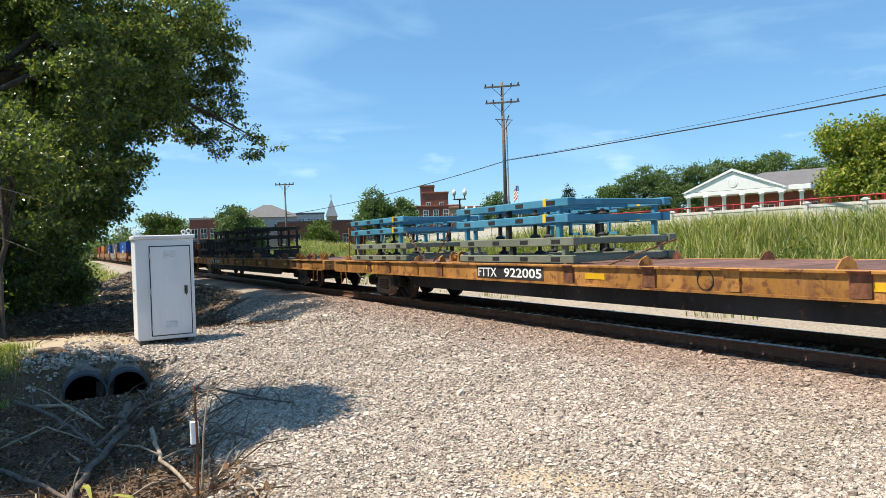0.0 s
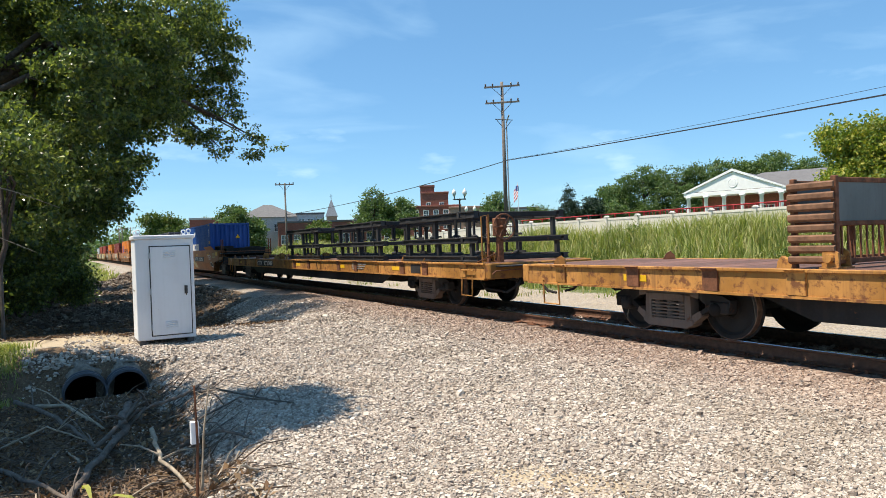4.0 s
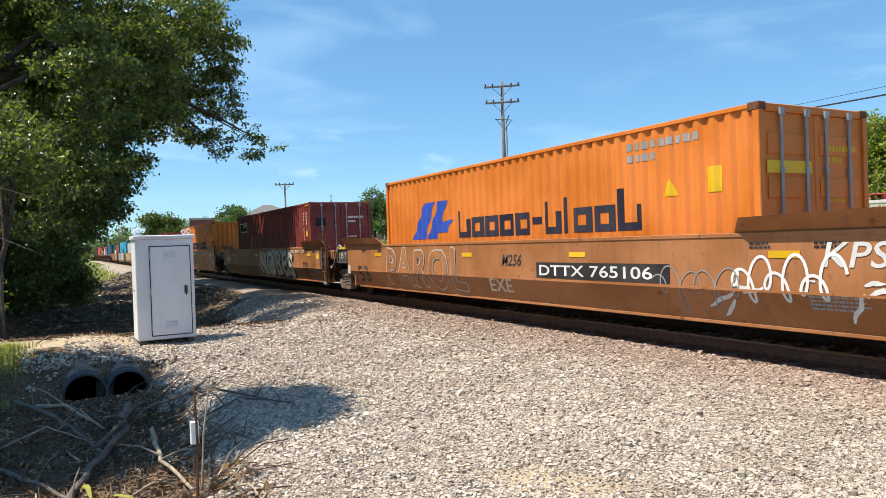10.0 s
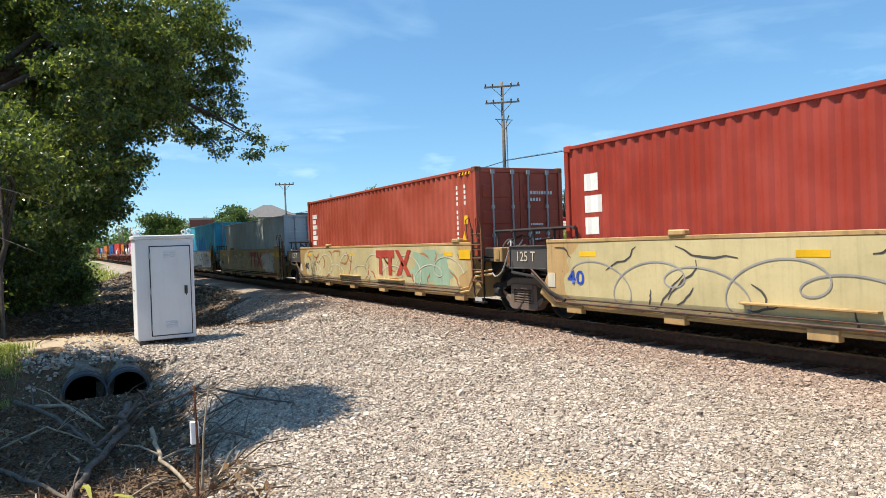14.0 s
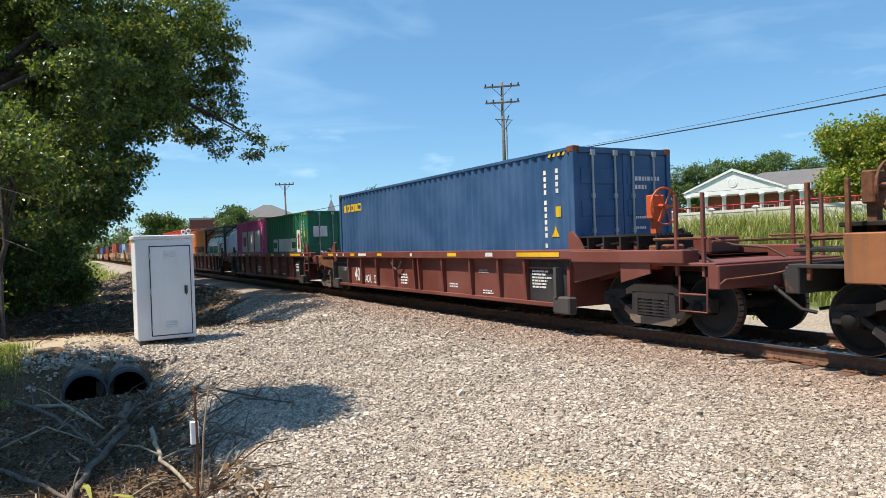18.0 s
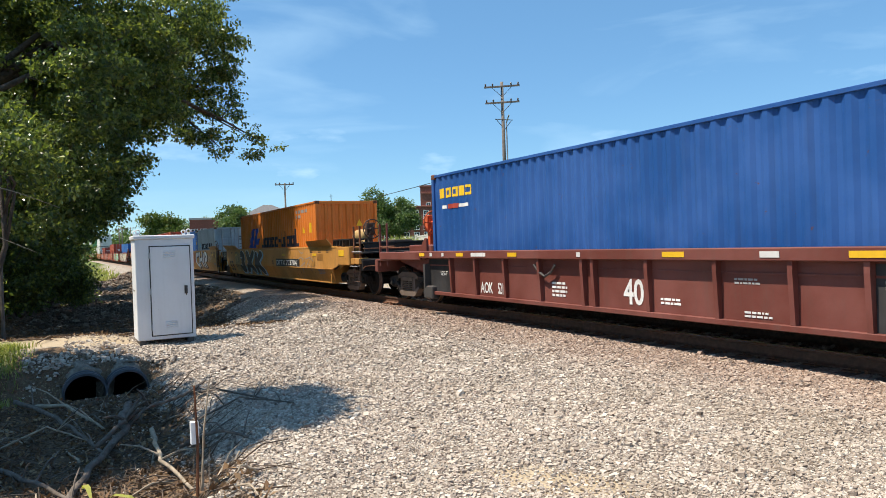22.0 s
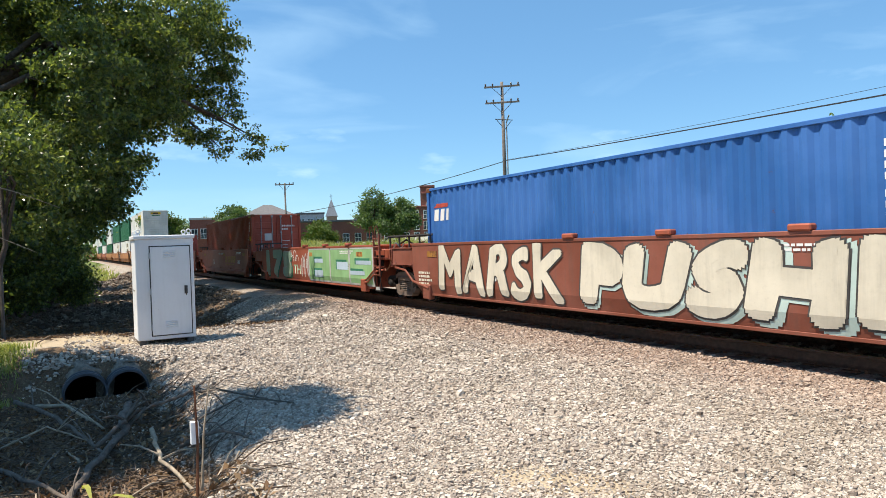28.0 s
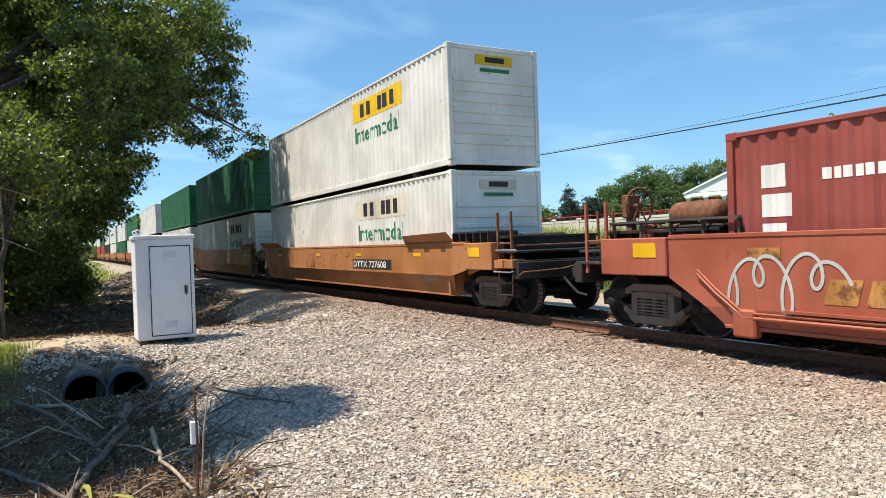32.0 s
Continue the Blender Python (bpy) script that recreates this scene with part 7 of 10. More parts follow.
number_panel(A[2], "long", "DTTX 732780", -5.33, -2.0, 0.85, 1.15)
graffiti(A[2], "long", "KESO DONO", -2.0, 8.1, 0.36, 1.46, TANGREY, GREYSTEEL, None, 0.05, BROWN, 0.1, 0.1)
lay(A[2], "long", shapes([[(-1.62, 0.85), (-1.26, 0.85), (-1.26, 1.12), (-1.62, 1.12)]]), YELLOWLOGO, "class_panel", "", 0.028)
word(A[2], "long", "B", -1.53, -1.36, 0.9, 1.07, BLACKPAINT, out=0.033)
lay(A[2], "long", loops(-8.3, -4.7, 0.4, 1.46, 12, 8, 0.03), SILVERPAINT, "scrawl", "silver sprayed loops", 0.009)

# second set
number_panel(B[0], "long", "DTTX 765106", 1.39, 4.72, 0.84, 1.13)
graffiti(B[0], "long", "PAROL", -5.63, -1.34, 0.42, 1.46, BROWN, SILVERPAINT, None, 0.05, None, 0.05)
word(B[0], "long", "KPS", 7.1, 7.9, 1.12, 1.42, WHITEPAINT, 0.01, 0.2)
lay(B[0], "long", loops(5.8, 7.3, 0.62, 1.28, 13, 6, 0.04), WHITEPAINT, "scrawl", "white sprayed tag", 0.008)
lay(B[0], "long", strokes(5.6, 7.9, 0.4, 0.95, 14, 8, 0.05), WHITEPAINT, "sprayed_strokes", "", 0.008)
lay(B[0], "long", loops(4.4, 6.0, 0.4, 1.2, 15, 5, 0.02), GREYPAINT, "scrawl", "", 0.007)
word(B[0], "long", "M256", 0.2, 0.9, 1.05, 1.28, BLACKPAINT, 0.01, 0.3)
word(B[0], "long", "EXE", -0.4, 0.5, 0.5, 0.78, CREAMPAINT, 0.01, 0.2)

graffiti(B[1], "long", "NOBES", -0.6, 4.6, 0.36, 1.46, CREAMPAINT, BLACKPAINT, SILVERPAINT, 0.08, BLACKPAINT, 0.0, 0.08)
word(B[1], "long", "END THE FED", 4.3, 6.1, 1.36, 1.47, CREAMPAINT, 0.012, out=0.028)
word(B[1], "long", "720", 5.85, 6.5, 0.72, 1.0, BLACKPAINT, 0.02)
lay(B[1], "long", loops(-6.5, -1.4, 0.45, 1.42, 16, 9, 0.03), GREYPAINT, "scrawl", "grey sprayed loops", 0.008)
lay(B[1], "long", loops(4.6, 6.4, 0.4, 0.7, 17, 6, 0.02), BLACKPAINT, "scrawl", "", 0.008)

lay(B[2], "long", patch(-8.4, -2.8, 0.36, 1.47, 18, 0.12), BEIGEPAINT, "sprayed_ground", "", 0.004)
graffiti(B[2], "long", "CHEWS", -7.5, -3.5, 0.38, 1.48, GREYPAINT, GREYSTEEL, None, 0.1, SKYLOGO, 0.1, 0.08)
number_panel(B[2], "long", "65106", -3.05, -1.15, 0.86, 1.16)
graffiti(B[2], "long", "DBK", 1.4, 3.9, 0.42, 1.42, TANGREY, GREYSTEEL, None, 0.08, None, 0.0, 0.05)
lay(B[2], "long", loops(5.6, 8.3, 0.4, 1.45, 19, 8, 0.03), CREAMPAINT, "scrawl", "cream sprayed loops", 0.008)
lay(B[2], "long", loops(-0.5, 1.4, 0.5, 1.2, 20, 4, 0.03), BLACKPAINT, "scrawl", "", 0.008)
lay(B[2], "long", loops(-2.5, 8.0, 1.2, 1.4, 21, 5, 0.015), CREAMPAINT, "scrawl", "", 0.013)

# third set, forty-foot wells
for k, car in enumerate(C[:4]):
    lay(car, "short", patch(-5.9, 2.5 if k == 0 else 6.1, 0.36, 1.52, 30 + k, 0.05), (BEIGEPAINT, BEIGEPAINT, TANGREY, SILVERPAINT)[k], "sprayed_ground", "pale sprayed ground", 0.004)
    lay(car, "short", strokes(-5.8, 6.0, 0.4, 1.4, 40 + k, 26, (0.03, 0.05, 0.05, 0.06)[k]), (GREYSTEEL, BROWN, GREYPAINT, GREYSTEEL)[k], "sprayed_strokes", "", 0.008)
    lay(car, "short", loops(-5.5, 5.5, 0.45, 1.3, 50 + k, 10, 0.025), (GREYPAINT, CREAMPAINT, CREAMPAINT, BLACKPAINT)[k], "scrawl", "", 0.01)
    lay(car, "short", patch(3.2, 5.4, 0.5, 1.4, 60 + k, 0.25), (BROWN, MINTPAINT, SILVERPAINT, GREYPAINT)[k], "sprayed_ground", "", 0.0065)
    word(car, "short", "40", -5.75, -5.3, 0.75, 1.0, BLUELOGO if k == 0 else BLACKPAINT, 0.02, out=0.014)
    if k:
        x0 = (0, 0.95, 1.0, -2.75)[k]
        lay(car, "short", shapes([[(x0, 1.2), (x0 + 1.25, 1.2), (x0 + 1.25, 1.4), (x0, 1.4)], [(x0 + 0.2, 0.72), (x0 + 0.42, 0.72), (x0 + 0.42, 1.2), (x0 + 0.2, 1.2)], [(x0 + 0.85, 0.72), (x0 + 1.07, 0.72), (x0 + 1.07, 1.2), (x0 + 0.85, 1.2)],
                                 [(x0 + 1.3, 1.4), (x0 + 1.55, 1.4), (x0 + 2.3, 0.72), (x0 + 2.02, 0.72)], [(x0 + 1.35, 0.72), (x0 + 1.62, 0.72), (x0 + 1.85, 1.0), (x0 + 1.7, 1.12)], [(x0 + 1.85, 1.1), (x0 + 1.98, 1.0), (x0 + 2.3, 1.4), (x0 + 2.08, 1.4)]]),
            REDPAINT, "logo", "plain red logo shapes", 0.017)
lay(C[3], "short", shapes([[(-6.3, 0.38), (-5.45, 0.38), (-5.45, 1.49), (-6.34, 1.49)]]), GREYSTEEL, "dark_end", "dark grey painted end", 0.022)
number_panel(C[0], "short", "DTTX 759121", 0.28, 3.65, 0.86, 1.14)
number_panel(C[4], "short", "DTTX 759121", -3.39, -0.2, 0.9, 1.2)
word(C[4], "short", "40", -6.15, -5.7, 0.7, 1.02, GREYSTEEL, 0.02)
lay(C[4], "short", loops(-5.2, -3.5, 0.42, 1.4, 71, 5, 0.03), BEIGEPAINT, "scrawl", "faded beige sprayed loops", 0.008)
lay(C[4], "short", strokes(-5.2, -3.6, 0.5, 1.4, 72, 9, 0.04), BEIGEPAINT, "sprayed_strokes", "", 0.01)
lay(C[4], "short", patch(1.8, 4.8, 0.4, 1.42, 70, 0.1), BEIGEPAINT, "sprayed_ground", "sandy sprayed patch", 0.006)
graffiti(C[4], "short", "JER", 1.95, 4.6, 0.5, 1.38, TANGREY, CREAMPAINT, None, 0.06, None, 0.0, 0.08)
for car in C:
    part("foot_board", cached("foot_board", lambda: Mesh().box(-0.9, 0.9, -0.1, 0.02, 0, 0.03, 0.006)), TANGREY, car, at=(-1.2, -1.48, 0.62))
    part("foot_board", cached("foot_board", lambda: Mesh().box(-0.9, 0.9, -0.1, 0.02, 0, 0.03, 0.006)), TANGREY, car, at=(1.9, -1.48, 0.58))

# maroon set
for car in (D[0], D[4]):
    stencil(car, "AOK", -3.65, -3.15, 0.44, 0.68, -1.368, WHITEPAINT, "number", "white car letters")
    stencil(car, "5219", -2.95, -2.66, 0.44, 0.68, -1.368, WHITEPAINT, "number", "white car number")
for k, car in enumerate(D):
    x = 0.8 if k == 4 else -4.5
    stencil(car, "40", x, x + 0.45, 0.46, 0.88, -1.368, WHITEPAINT, "number", "white figures on the side")
for car in D:
    script(car, -1.1, -0.6, 0.48, 0.78, -1.364, WHITEPAINT, 4, 61)
    script(car, 1.6, 2.2, 0.5, 0.62, -1.362, WHITEPAINT, 2, 62)

# yellow set
lay(Ecars[0], "long", patch(-6.5, -5.3, 0.4, 1.46, 80, 0.12), TANGREY, "sprayed_ground", "rounded tan sprayed patch", 0.004)
lay(Ecars[0], "long", loops(-6.4, -5.4, 0.45, 1.4, 86, 5, 0.03), BLACKPAINT, "scrawl", "black sprayed outline", 0.008)
graffiti(Ecars[0], "long", "3XK", -5.3, -0.6, 0.36, 1.5, GREYSTEEL, WHITEPAINT, None, 0.06, SKYLOGO, 0.0, 0.2)
number_panel(Ecars[0], "long", "DTTX 723704", 1.47, 4.78, 0.82, 1.12)
word(Ecars[0], "long", "B", 0.88, 1.08, 0.88, 1.06, BLACKPAINT)
lay(Ecars[0], "long", strokes(4.9, 6.0, 0.6, 1.5, 81, 12, 0.025), GREYPAINT, "sprayed_strokes", "", 0.007)
graffiti(Ecars[1], "long", "NONTK", -6.2, -1.4, 0.36, 1.5, GREYSTEEL, WHITEPAINT, BLACKPAINT, 0.1, WHITEPAINT, 0.1, 0.14)
lay(Ecars[1], "long", shapes([[(-1.3, 1.25), (-0.3, 1.25), (-0.3, 1.42), (-1.3, 1.42)], [(-0.95, 0.75), (-0.72, 0.75), (-0.72, 1.25), (-0.95, 1.25)], [(-0.25, 1.42), (0.0, 1.42), (0.62, 0.75), (0.35, 0.75)], [(-0.3, 0.75), (-0.05, 0.75), (0.6, 1.42), (0.35, 1.42)]]),
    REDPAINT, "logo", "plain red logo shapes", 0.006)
graffiti(Ecars[1], "long", "CHIP", 0.65, 4.95, 0.42, 1.5, WHITEPAINT, BLACKPAINT, None, 0.08, BLACKPAINT, 0.0, 0.1)
lay(Ecars[1], "long", loops(5.0, 6.2, 0.8, 1.3, 82, 5, 0.03), CREAMPAINT, "scrawl", "", 0.008)
graffiti(Ecars[2], "long", "MAYK", 0.1, 4.9, 0.36, 1.48, GREYSTEEL, WHITEPAINT, REDPAINT, 0.1, WHITEPAINT, 0.1, 0.1)
number_panel(Ecars[2], "long", "DTTX 723704", -5.23, -2.2, 0.82, 1.14)
lay(Ecars[2], "long", loops(-2.2, -0.2, 0.7, 1.4, 83, 6, 0.04), WHITEPAINT, "scrawl", "white sprayed tag", 0.012)
lay(Ecars[2], "long", loops(5.4, 7.2, 0.5, 1.2, 84, 7, 0.03), BLACKPAINT, "scrawl", "black sprayed tag", 0.008)
lay(Ecars[2], "long", strokes(7.9, 8.4, 0.45, 1.4, 85, 9, 0.04), WHITEPAINT, "sprayed_strokes", "", 0.014)
for car in Ecars:
    lay(car, "long", shapes([[(6.9, 1.08), (7.5, 1.08), (7.5, 1.3), (6.9, 1.3)]]), FLATYELLOW, "orange_panel", "", 0.006)
# red-brown cars
word(SET_F[0], "short", "G-152", 2.0, 3.3, 1.1, 1.4, SILVERPAINT, 0.01)
lay(SET_F[0], "short", loops(-7.0, -3.0, 0.5, 1.45, 90, 7, 0.04), SILVERPAINT, "scrawl", "silver sprayed loops", 0.008)
for k, car in enumerate(G):
    word(car, "piped", ("A", "E", "D", "C", "B")[k], -2.6, -2.35, 0.72, 1.02, WHITEPAINT, 0.03)
chart(G[0], "piped", -6.15, 0.8, CREAMPAINT, 61, 4, 0.75, 0.36)
graffiti(G[0], "piped", "MARSK", -5.1, -0.3, 0.36, 1.5, CREAMPAINT, GREYSTEEL, None, 0.1, None, 0.1, 0.1)
graffiti(G[0], "piped", "PUSHR", 0.1, 6.2, 0.36, 1.5, CREAMPAINT, GREYSTEEL, None, 0.08, PALETEAL, 0.1, 0.24)
lay(G[1], "piped", shapes([[(0.35, 0.36), (2.6, 0.36), (2.6, 1.48), (0.35, 1.48)], [(2.68, 0.36), (4.4, 0.36), (4.4, 1.48), (2.68, 1.48)], [(4.48, 0.36), (6.3, 0.36), (6.3, 1.48), (4.48, 1.48)]]), LIMEPAINT, "sprayed_block", "lime-green sprayed blocks", 0.006)
lay(G[1], "piped", shapes([[(a, b), (c, b), (c, d), (a, d)] for a, c, b, d in ((0.28, 0.4, 0.34, 1.5), (2.58, 2.7, 0.34, 1.5), (4.38, 4.5, 0.34, 1.5), (6.28, 6.38, 0.34, 1.5), (0.3, 6.3, 1.45, 1.5), (0.3, 6.3, 0.34, 0.4))]), SILVERPAINT, "block_edge", "", 0.009)
lay(G[1], "piped", shapes([[(a - 0.1, b), (c - 0.1, b), (c - 0.1, d + 0.07), (a - 0.1, d + 0.07)] for a, c, b, d in ((1.0, 1.9, 1.0, 1.14), (1.0, 1.9, 0.5, 0.74), (3.3, 4.3, 0.8, 1.05), (5.0, 6.2, 0.98, 1.1), (4.6, 5.7, 0.66, 0.78))]), GREENLOGO, "slot_shadow", "", 0.0095)
lay(G[1], "piped", shapes([[(1.0, 1.0), (1.9, 1.0), (1.9, 1.14), (1.0, 1.14)], [(1.0, 0.5), (1.9, 0.5), (1.9, 0.74), (1.0, 0.74)], [(3.3, 0.8), (4.3, 0.8), (4.3, 1.05), (3.3, 1.05)], [(5.0, 0.98), (6.2, 0.98), (6.2, 1.1), (5.0, 1.1)], [(4.5, 0.66), (5.7, 0.66), (5.7, 0.78), (4.5, 0.78)]]),
    SLOTPAINT, "block_slot", "", 0.012)
graffiti(G[1], "piped", "175", -5.7, -1.8, 0.38, 1.48, MINTPAINT, SILVERPAINT, None, 0.08, GREENLOGO, 0.0, 0.2)
word(G[1], "piped", "TH", -1.6, -0.7, 0.55, 0.9, MINTPAINT, 0.04)
lay(G[1], "piped", loops(-0.6, 0.3, 0.45, 1.4, 91, 5, 0.035), WHITEPAINT, "scrawl", "", 0.008)
lay(G[1], "piped", loops(-2.2, -1.0, 0.95, 1.45, 92, 4, 0.03), WHITEPAINT, "scrawl", "", 0.008)
lay(G[2], "piped", shapes([[(0.75 + 0.68 * k, 0.86), (1.3 + 0.68 * k, 0.86), (1.42 + 0.68 * k, 1.2), (0.87 + 0.68 * k, 1.2)] for k in range(4)] + [[(0.9, 0.74), (2.9, 0.76), (3.1, 0.79), (0.9, 0.77)]]), FLATYELLOW, "logo", "plain orange logo bars", 0.006)
lay(G[2], "piped", shapes([[(-1.0 + 0.13 * k, 1.3), (-0.91 + 0.13 * k, 1.3), (-0.91 + 0.13 * k, 1.4), (-1.0 + 0.13 * k, 1.4)] for k in range(11) if k != 4]), SILVERPAINT, "number", "", 0.006)
lay(G[3], "piped", loops(-5.6, 5.4, 0.5, 1.42, 93, 17, 0.028), SILVERPAINT, "scrawl", "silver sprayed outlines of letters", 0.008)
lay(G[3], "piped", strokes(-5.2, 5.0, 0.5, 1.4, 94, 14, 0.035), SILVERPAINT, "sprayed_strokes", "", 0.009)
lay(G[4], "piped", loops(-0.9, 3.4, 0.6, 1.4, 95, 9, 0.04), SILVERPAINT, "scrawl", "silver sprayed tag", 0.008)
lay(G[4], "piped", patch(-0.8, 0.2, 0.62, 1.2, 96, 0.3), SILVERPAINT, "sprayed_ground", "", 0.006)
lay(G[4], "piped", loops(-6.0, -4.4, 0.5, 1.42, 97, 4, 0.045), SILVERPAINT, "scrawl", "silver sprayed outline", 0.008)
lay(G[4], "piped", shapes([[(-4.6 + 0.5 * k, 0.68), (-4.2 + 0.5 * k, 0.68), (-4.12 + 0.5 * k, 0.98), (-4.52 + 0.5 * k, 0.98)] for k in range(4)]), FLATYELLOW, "logo", "", 0.006)
for car in G:
    for x in (-0.15, 2.1, 4.3):
        part("pad", cached("pad", None), REDBROWN, car, at=(x, -1.46, 1.56))
number_panel(SET_H[0], "long", "DTTX 727608", 2.1, 5.0, 0.86, 1.14)
lay(SET_H[0], "long", strokes(-5.5, 1.5, 0.85, 1.4, 98, 18, 0.03), FLATYELLOW, "sprayed_strokes", "", 0.008)

# ---- marks on the containers; x and z from a box's middle and its floor ----
def zc(z):
    return z - B0


def name_bars(c, x0, x1, z0, z1, widths, mat, gap=0.06, slant=0.0, hollow=(), W=2.438, label="plain bars in place of a name"):
    """Upright blocks that fill a field."""
    total = sum(abs(w) for w in widths) + gap * (sum(1 for w in widths if w > 0) - 1)
    k = (x1 - x0) / total
    logo(c, bars([w * k for w in widths], z1 - z0, gap * k, slant, hollow), x0, zc(z0), mat, W, label)


def leaf_mark(c, x0, x1, z0, z1, mat):
    """A swoosh that widens to its tip."""
    top, low = [], []
    for j in range(9):
        t = j / 8
        x, z = x0 + (x1 - x0) * t, z0 + (z1 - z0) * t ** 0.6
        w = (z1 - z0) * 0.42 * (t ** 1.2) * (1.0 if t < 0.9 else 0.55) + 0.02
        top.append((x, z + w * 0.2)), low.append((x + (z1 - z0) * 0.06, z - w))
    logo(c, [[low[j], low[j + 1], top[j + 1], top[j]] for j in range(8)], 0, -B0, mat, 2.438, "white swoosh")


for key in ("a1", "a3"):
    name_bars(boxes[key], -1.67, 1.71, 1.55, 2.0, (0.5, 0.6, 0.55, -0.15, 0.5, 0.5, 0.6), WHITEPAINT, 0.08, 0.0, (0, 4, 5))
    leaf_mark(boxes[key], -1.15, 0.38, 2.2, 2.82, WHITEPAINT)
name_bars(boxes["a2"], -2.1, 1.95, 1.5, 1.9, (0.4, 0.4, 0.4, -0.2, 0.3, 0.4, 0.4, 0.15, 0.35, 0.35, 0.15, 0.35, 0.35), WHITEPAINT, 0.08, 0.0, (5, 6))
logo(boxes["a2"], [[(-1.2, 1.9 - B0), (0.0, 2.05 - B0), (1.1, 2.7 - B0), (-0.2, 2.35 - B0)], [(-1.0, 1.95 - B0), (0.4, 2.0 - B0), (1.1, 2.35 - B0), (0.1, 2.15 - B0)]], 0, 0, WHITEPAINT, 2.438, "white wing shapes")
logo(boxes["a2"], [[(3.9, 2.84 - B0), (5.62, 2.84 - B0), (5.62, 2.98 - B0), (3.9, 2.98 - B0)]], 0, 0, WHITEPAINT)
logo(boxes["a2"], [[(-4.76, 2.77 - B0), (-4.35, 2.77 - B0), (-4.35, 3.05 - B0), (-4.76, 3.05 - B0)]], 0, 0, BLUELOGO, 2.438, "blue repair patch")
for key in ("b1", "b3", "e1"):
    c = boxes[key]
    logo(c, [[(-4.45, 1.6 - B0), (-3.75, 1.6 - B0), (-3.2, 2.52 - B0), (-3.75, 2.52 - B0)], [(-3.62, 1.6 - B0), (-3.1, 1.6 - B0), (-2.55, 2.52 - B0), (-3.0, 2.52 - B0), (-3.2, 2.2 - B0)]], 0, 0, BLUELOGO, 2.438, "blue slanted blocks")
    logo(c, [[(-2.86, 2.0 - B0), (-2.3, 2.05 - B0), (-2.6, 1.75 - B0), (-3.01, 1.75 - B0)]], 0, 0, BLUELOGO)
    x = -2.05
    for w, h, up in ((0.55, 0.62, 1), (0.5, 0.45, 0), (0.5, 0.45, 0), (0.5, 0.45, 0), (0.5, 0.45, 0), (0.3, 0.1, 2), (0.5, 0.62, 1), (0.2, 0.66, 1), (0.5, 0.45, 0), (0.5, 0.45, 0), (0.55, 0.7, 1)):
        t = 0.13
        if h < 0.2:
            polys = [[(0, 0.2), (w, 0.2), (w, 0.34), (0, 0.34)]]
        elif w < 0.3:
            polys = [[(0, 0), (t, 0), (t, h), (0, h)]]
        elif up == 1:
            polys = [[(0, 0), (t, 0), (t, h), (0, h)], [(t, 0), (w, 0), (w, t), (t, t)], [(w - t, t), (w, t), (w, 0.42), (w - t, 0.42)]]
        else:
            polys = [[(0, 0), (w, 0), (w, t), (0, t)], [(0, t), (t, t), (t, h), (0, h)], [(w - t, t), (w, t), (w, h), (w - t, h)], [(t, h - t), (w - t, h - t), (w - t, h), (t, h)]]
        logo(c, polys, x, 1.6 - B0, DARKLOGO, 2.438, "plain dark bars in place of a name")
        x += w + 0.085
logo(boxes["b2"], [[(-5.58, 2.4 - B0), (-4.1, 2.4 - B0), (-4.1, 2.86 - B0), (-5.58, 2.86 - B0)]], 0, 0, WHITEPAINT, 2.438, "white sign")
logo(boxes["b2"], [[(-5.5, 2.45 - B0), (-4.18, 2.45 - B0), (-4.18, 2.81 - B0), (-5.5, 2.81 - B0)]], 0, 0, BLACKPAINT).location.y -= 0.004
logo(boxes["b2"], [[(-4.9, 2.62 - B0), (-4.2, 2.72 - B0), (-4.2, 2.8 - B0), (-5.0, 2.76 - B0)]], 0, 0, YELLOWLOGO).location.y -= 0.008
for key, n, mat in (("c1", 3, WHITEPAINT), ("g5", 3, WHITEPAINT), ("c2", 6, WHITEPAINT), ("e4", 6, WHITEPAINT)):
    h = 1.15 / n
    polys = [[(-5.55, 1.62 + h * j), (-5.2 + 0.06 * (j % 2), 1.62 + h * j), (-5.2 + 0.06 * (j % 2), 1.62 + h * (j + 0.78)), (-5.55, 1.62 + h * (j + 0.78))] for j in range(n)]
    if key == "g5":
        polys = [[(x, z - 0.25) for x, z in p] for p in polys]
    logo(boxes[key], [[(x, z - B0) for x, z in p] for p in polys], 0, 0, mat, 2.438, "white upright bars in place of a name")
logo(boxes["g5"], [[(-4.7 + 0.13 * j, 2.18 - B0), (-4.6 + 0.13 * j, 2.18 - B0), (-4.6 + 0.13 * j, 2.32 - B0), (-4.7 + 0.13 * j, 2.32 - B0)] for j in range(7)], 0, 0, WHITEPAINT)
logo(boxes["c1"], [[(4.85, 1.7 - B0), (5.28, 1.7 - B0), (5.28, 1.88 - B0), (4.85, 1.88 - B0)]], 0, 0, YELLOWLOGO, 2.438, "yellow caution label")
c = boxes["c4"]
for j in range(7):
    x = -3.4 + 0.9 * j
    logo(c, [[(x, 1.55 - B0), (x + 0.75, 1.55 - B0), (x + 0.75, (2.0 + 0.25 * (j % 3)) - B0), (x + 0.3, 2.5 - B0), (x, (1.95 + 0.2 * (j % 2)) - B0)]], 0, 0, PAINTS["blue"] if j % 4 == 9 else paint("faded_blue_patch_%d" % j, (0.03, 0.24, 0.50), 0.6, 0.25, 0.0), 2.438, "faded blue patch where a name was painted over")
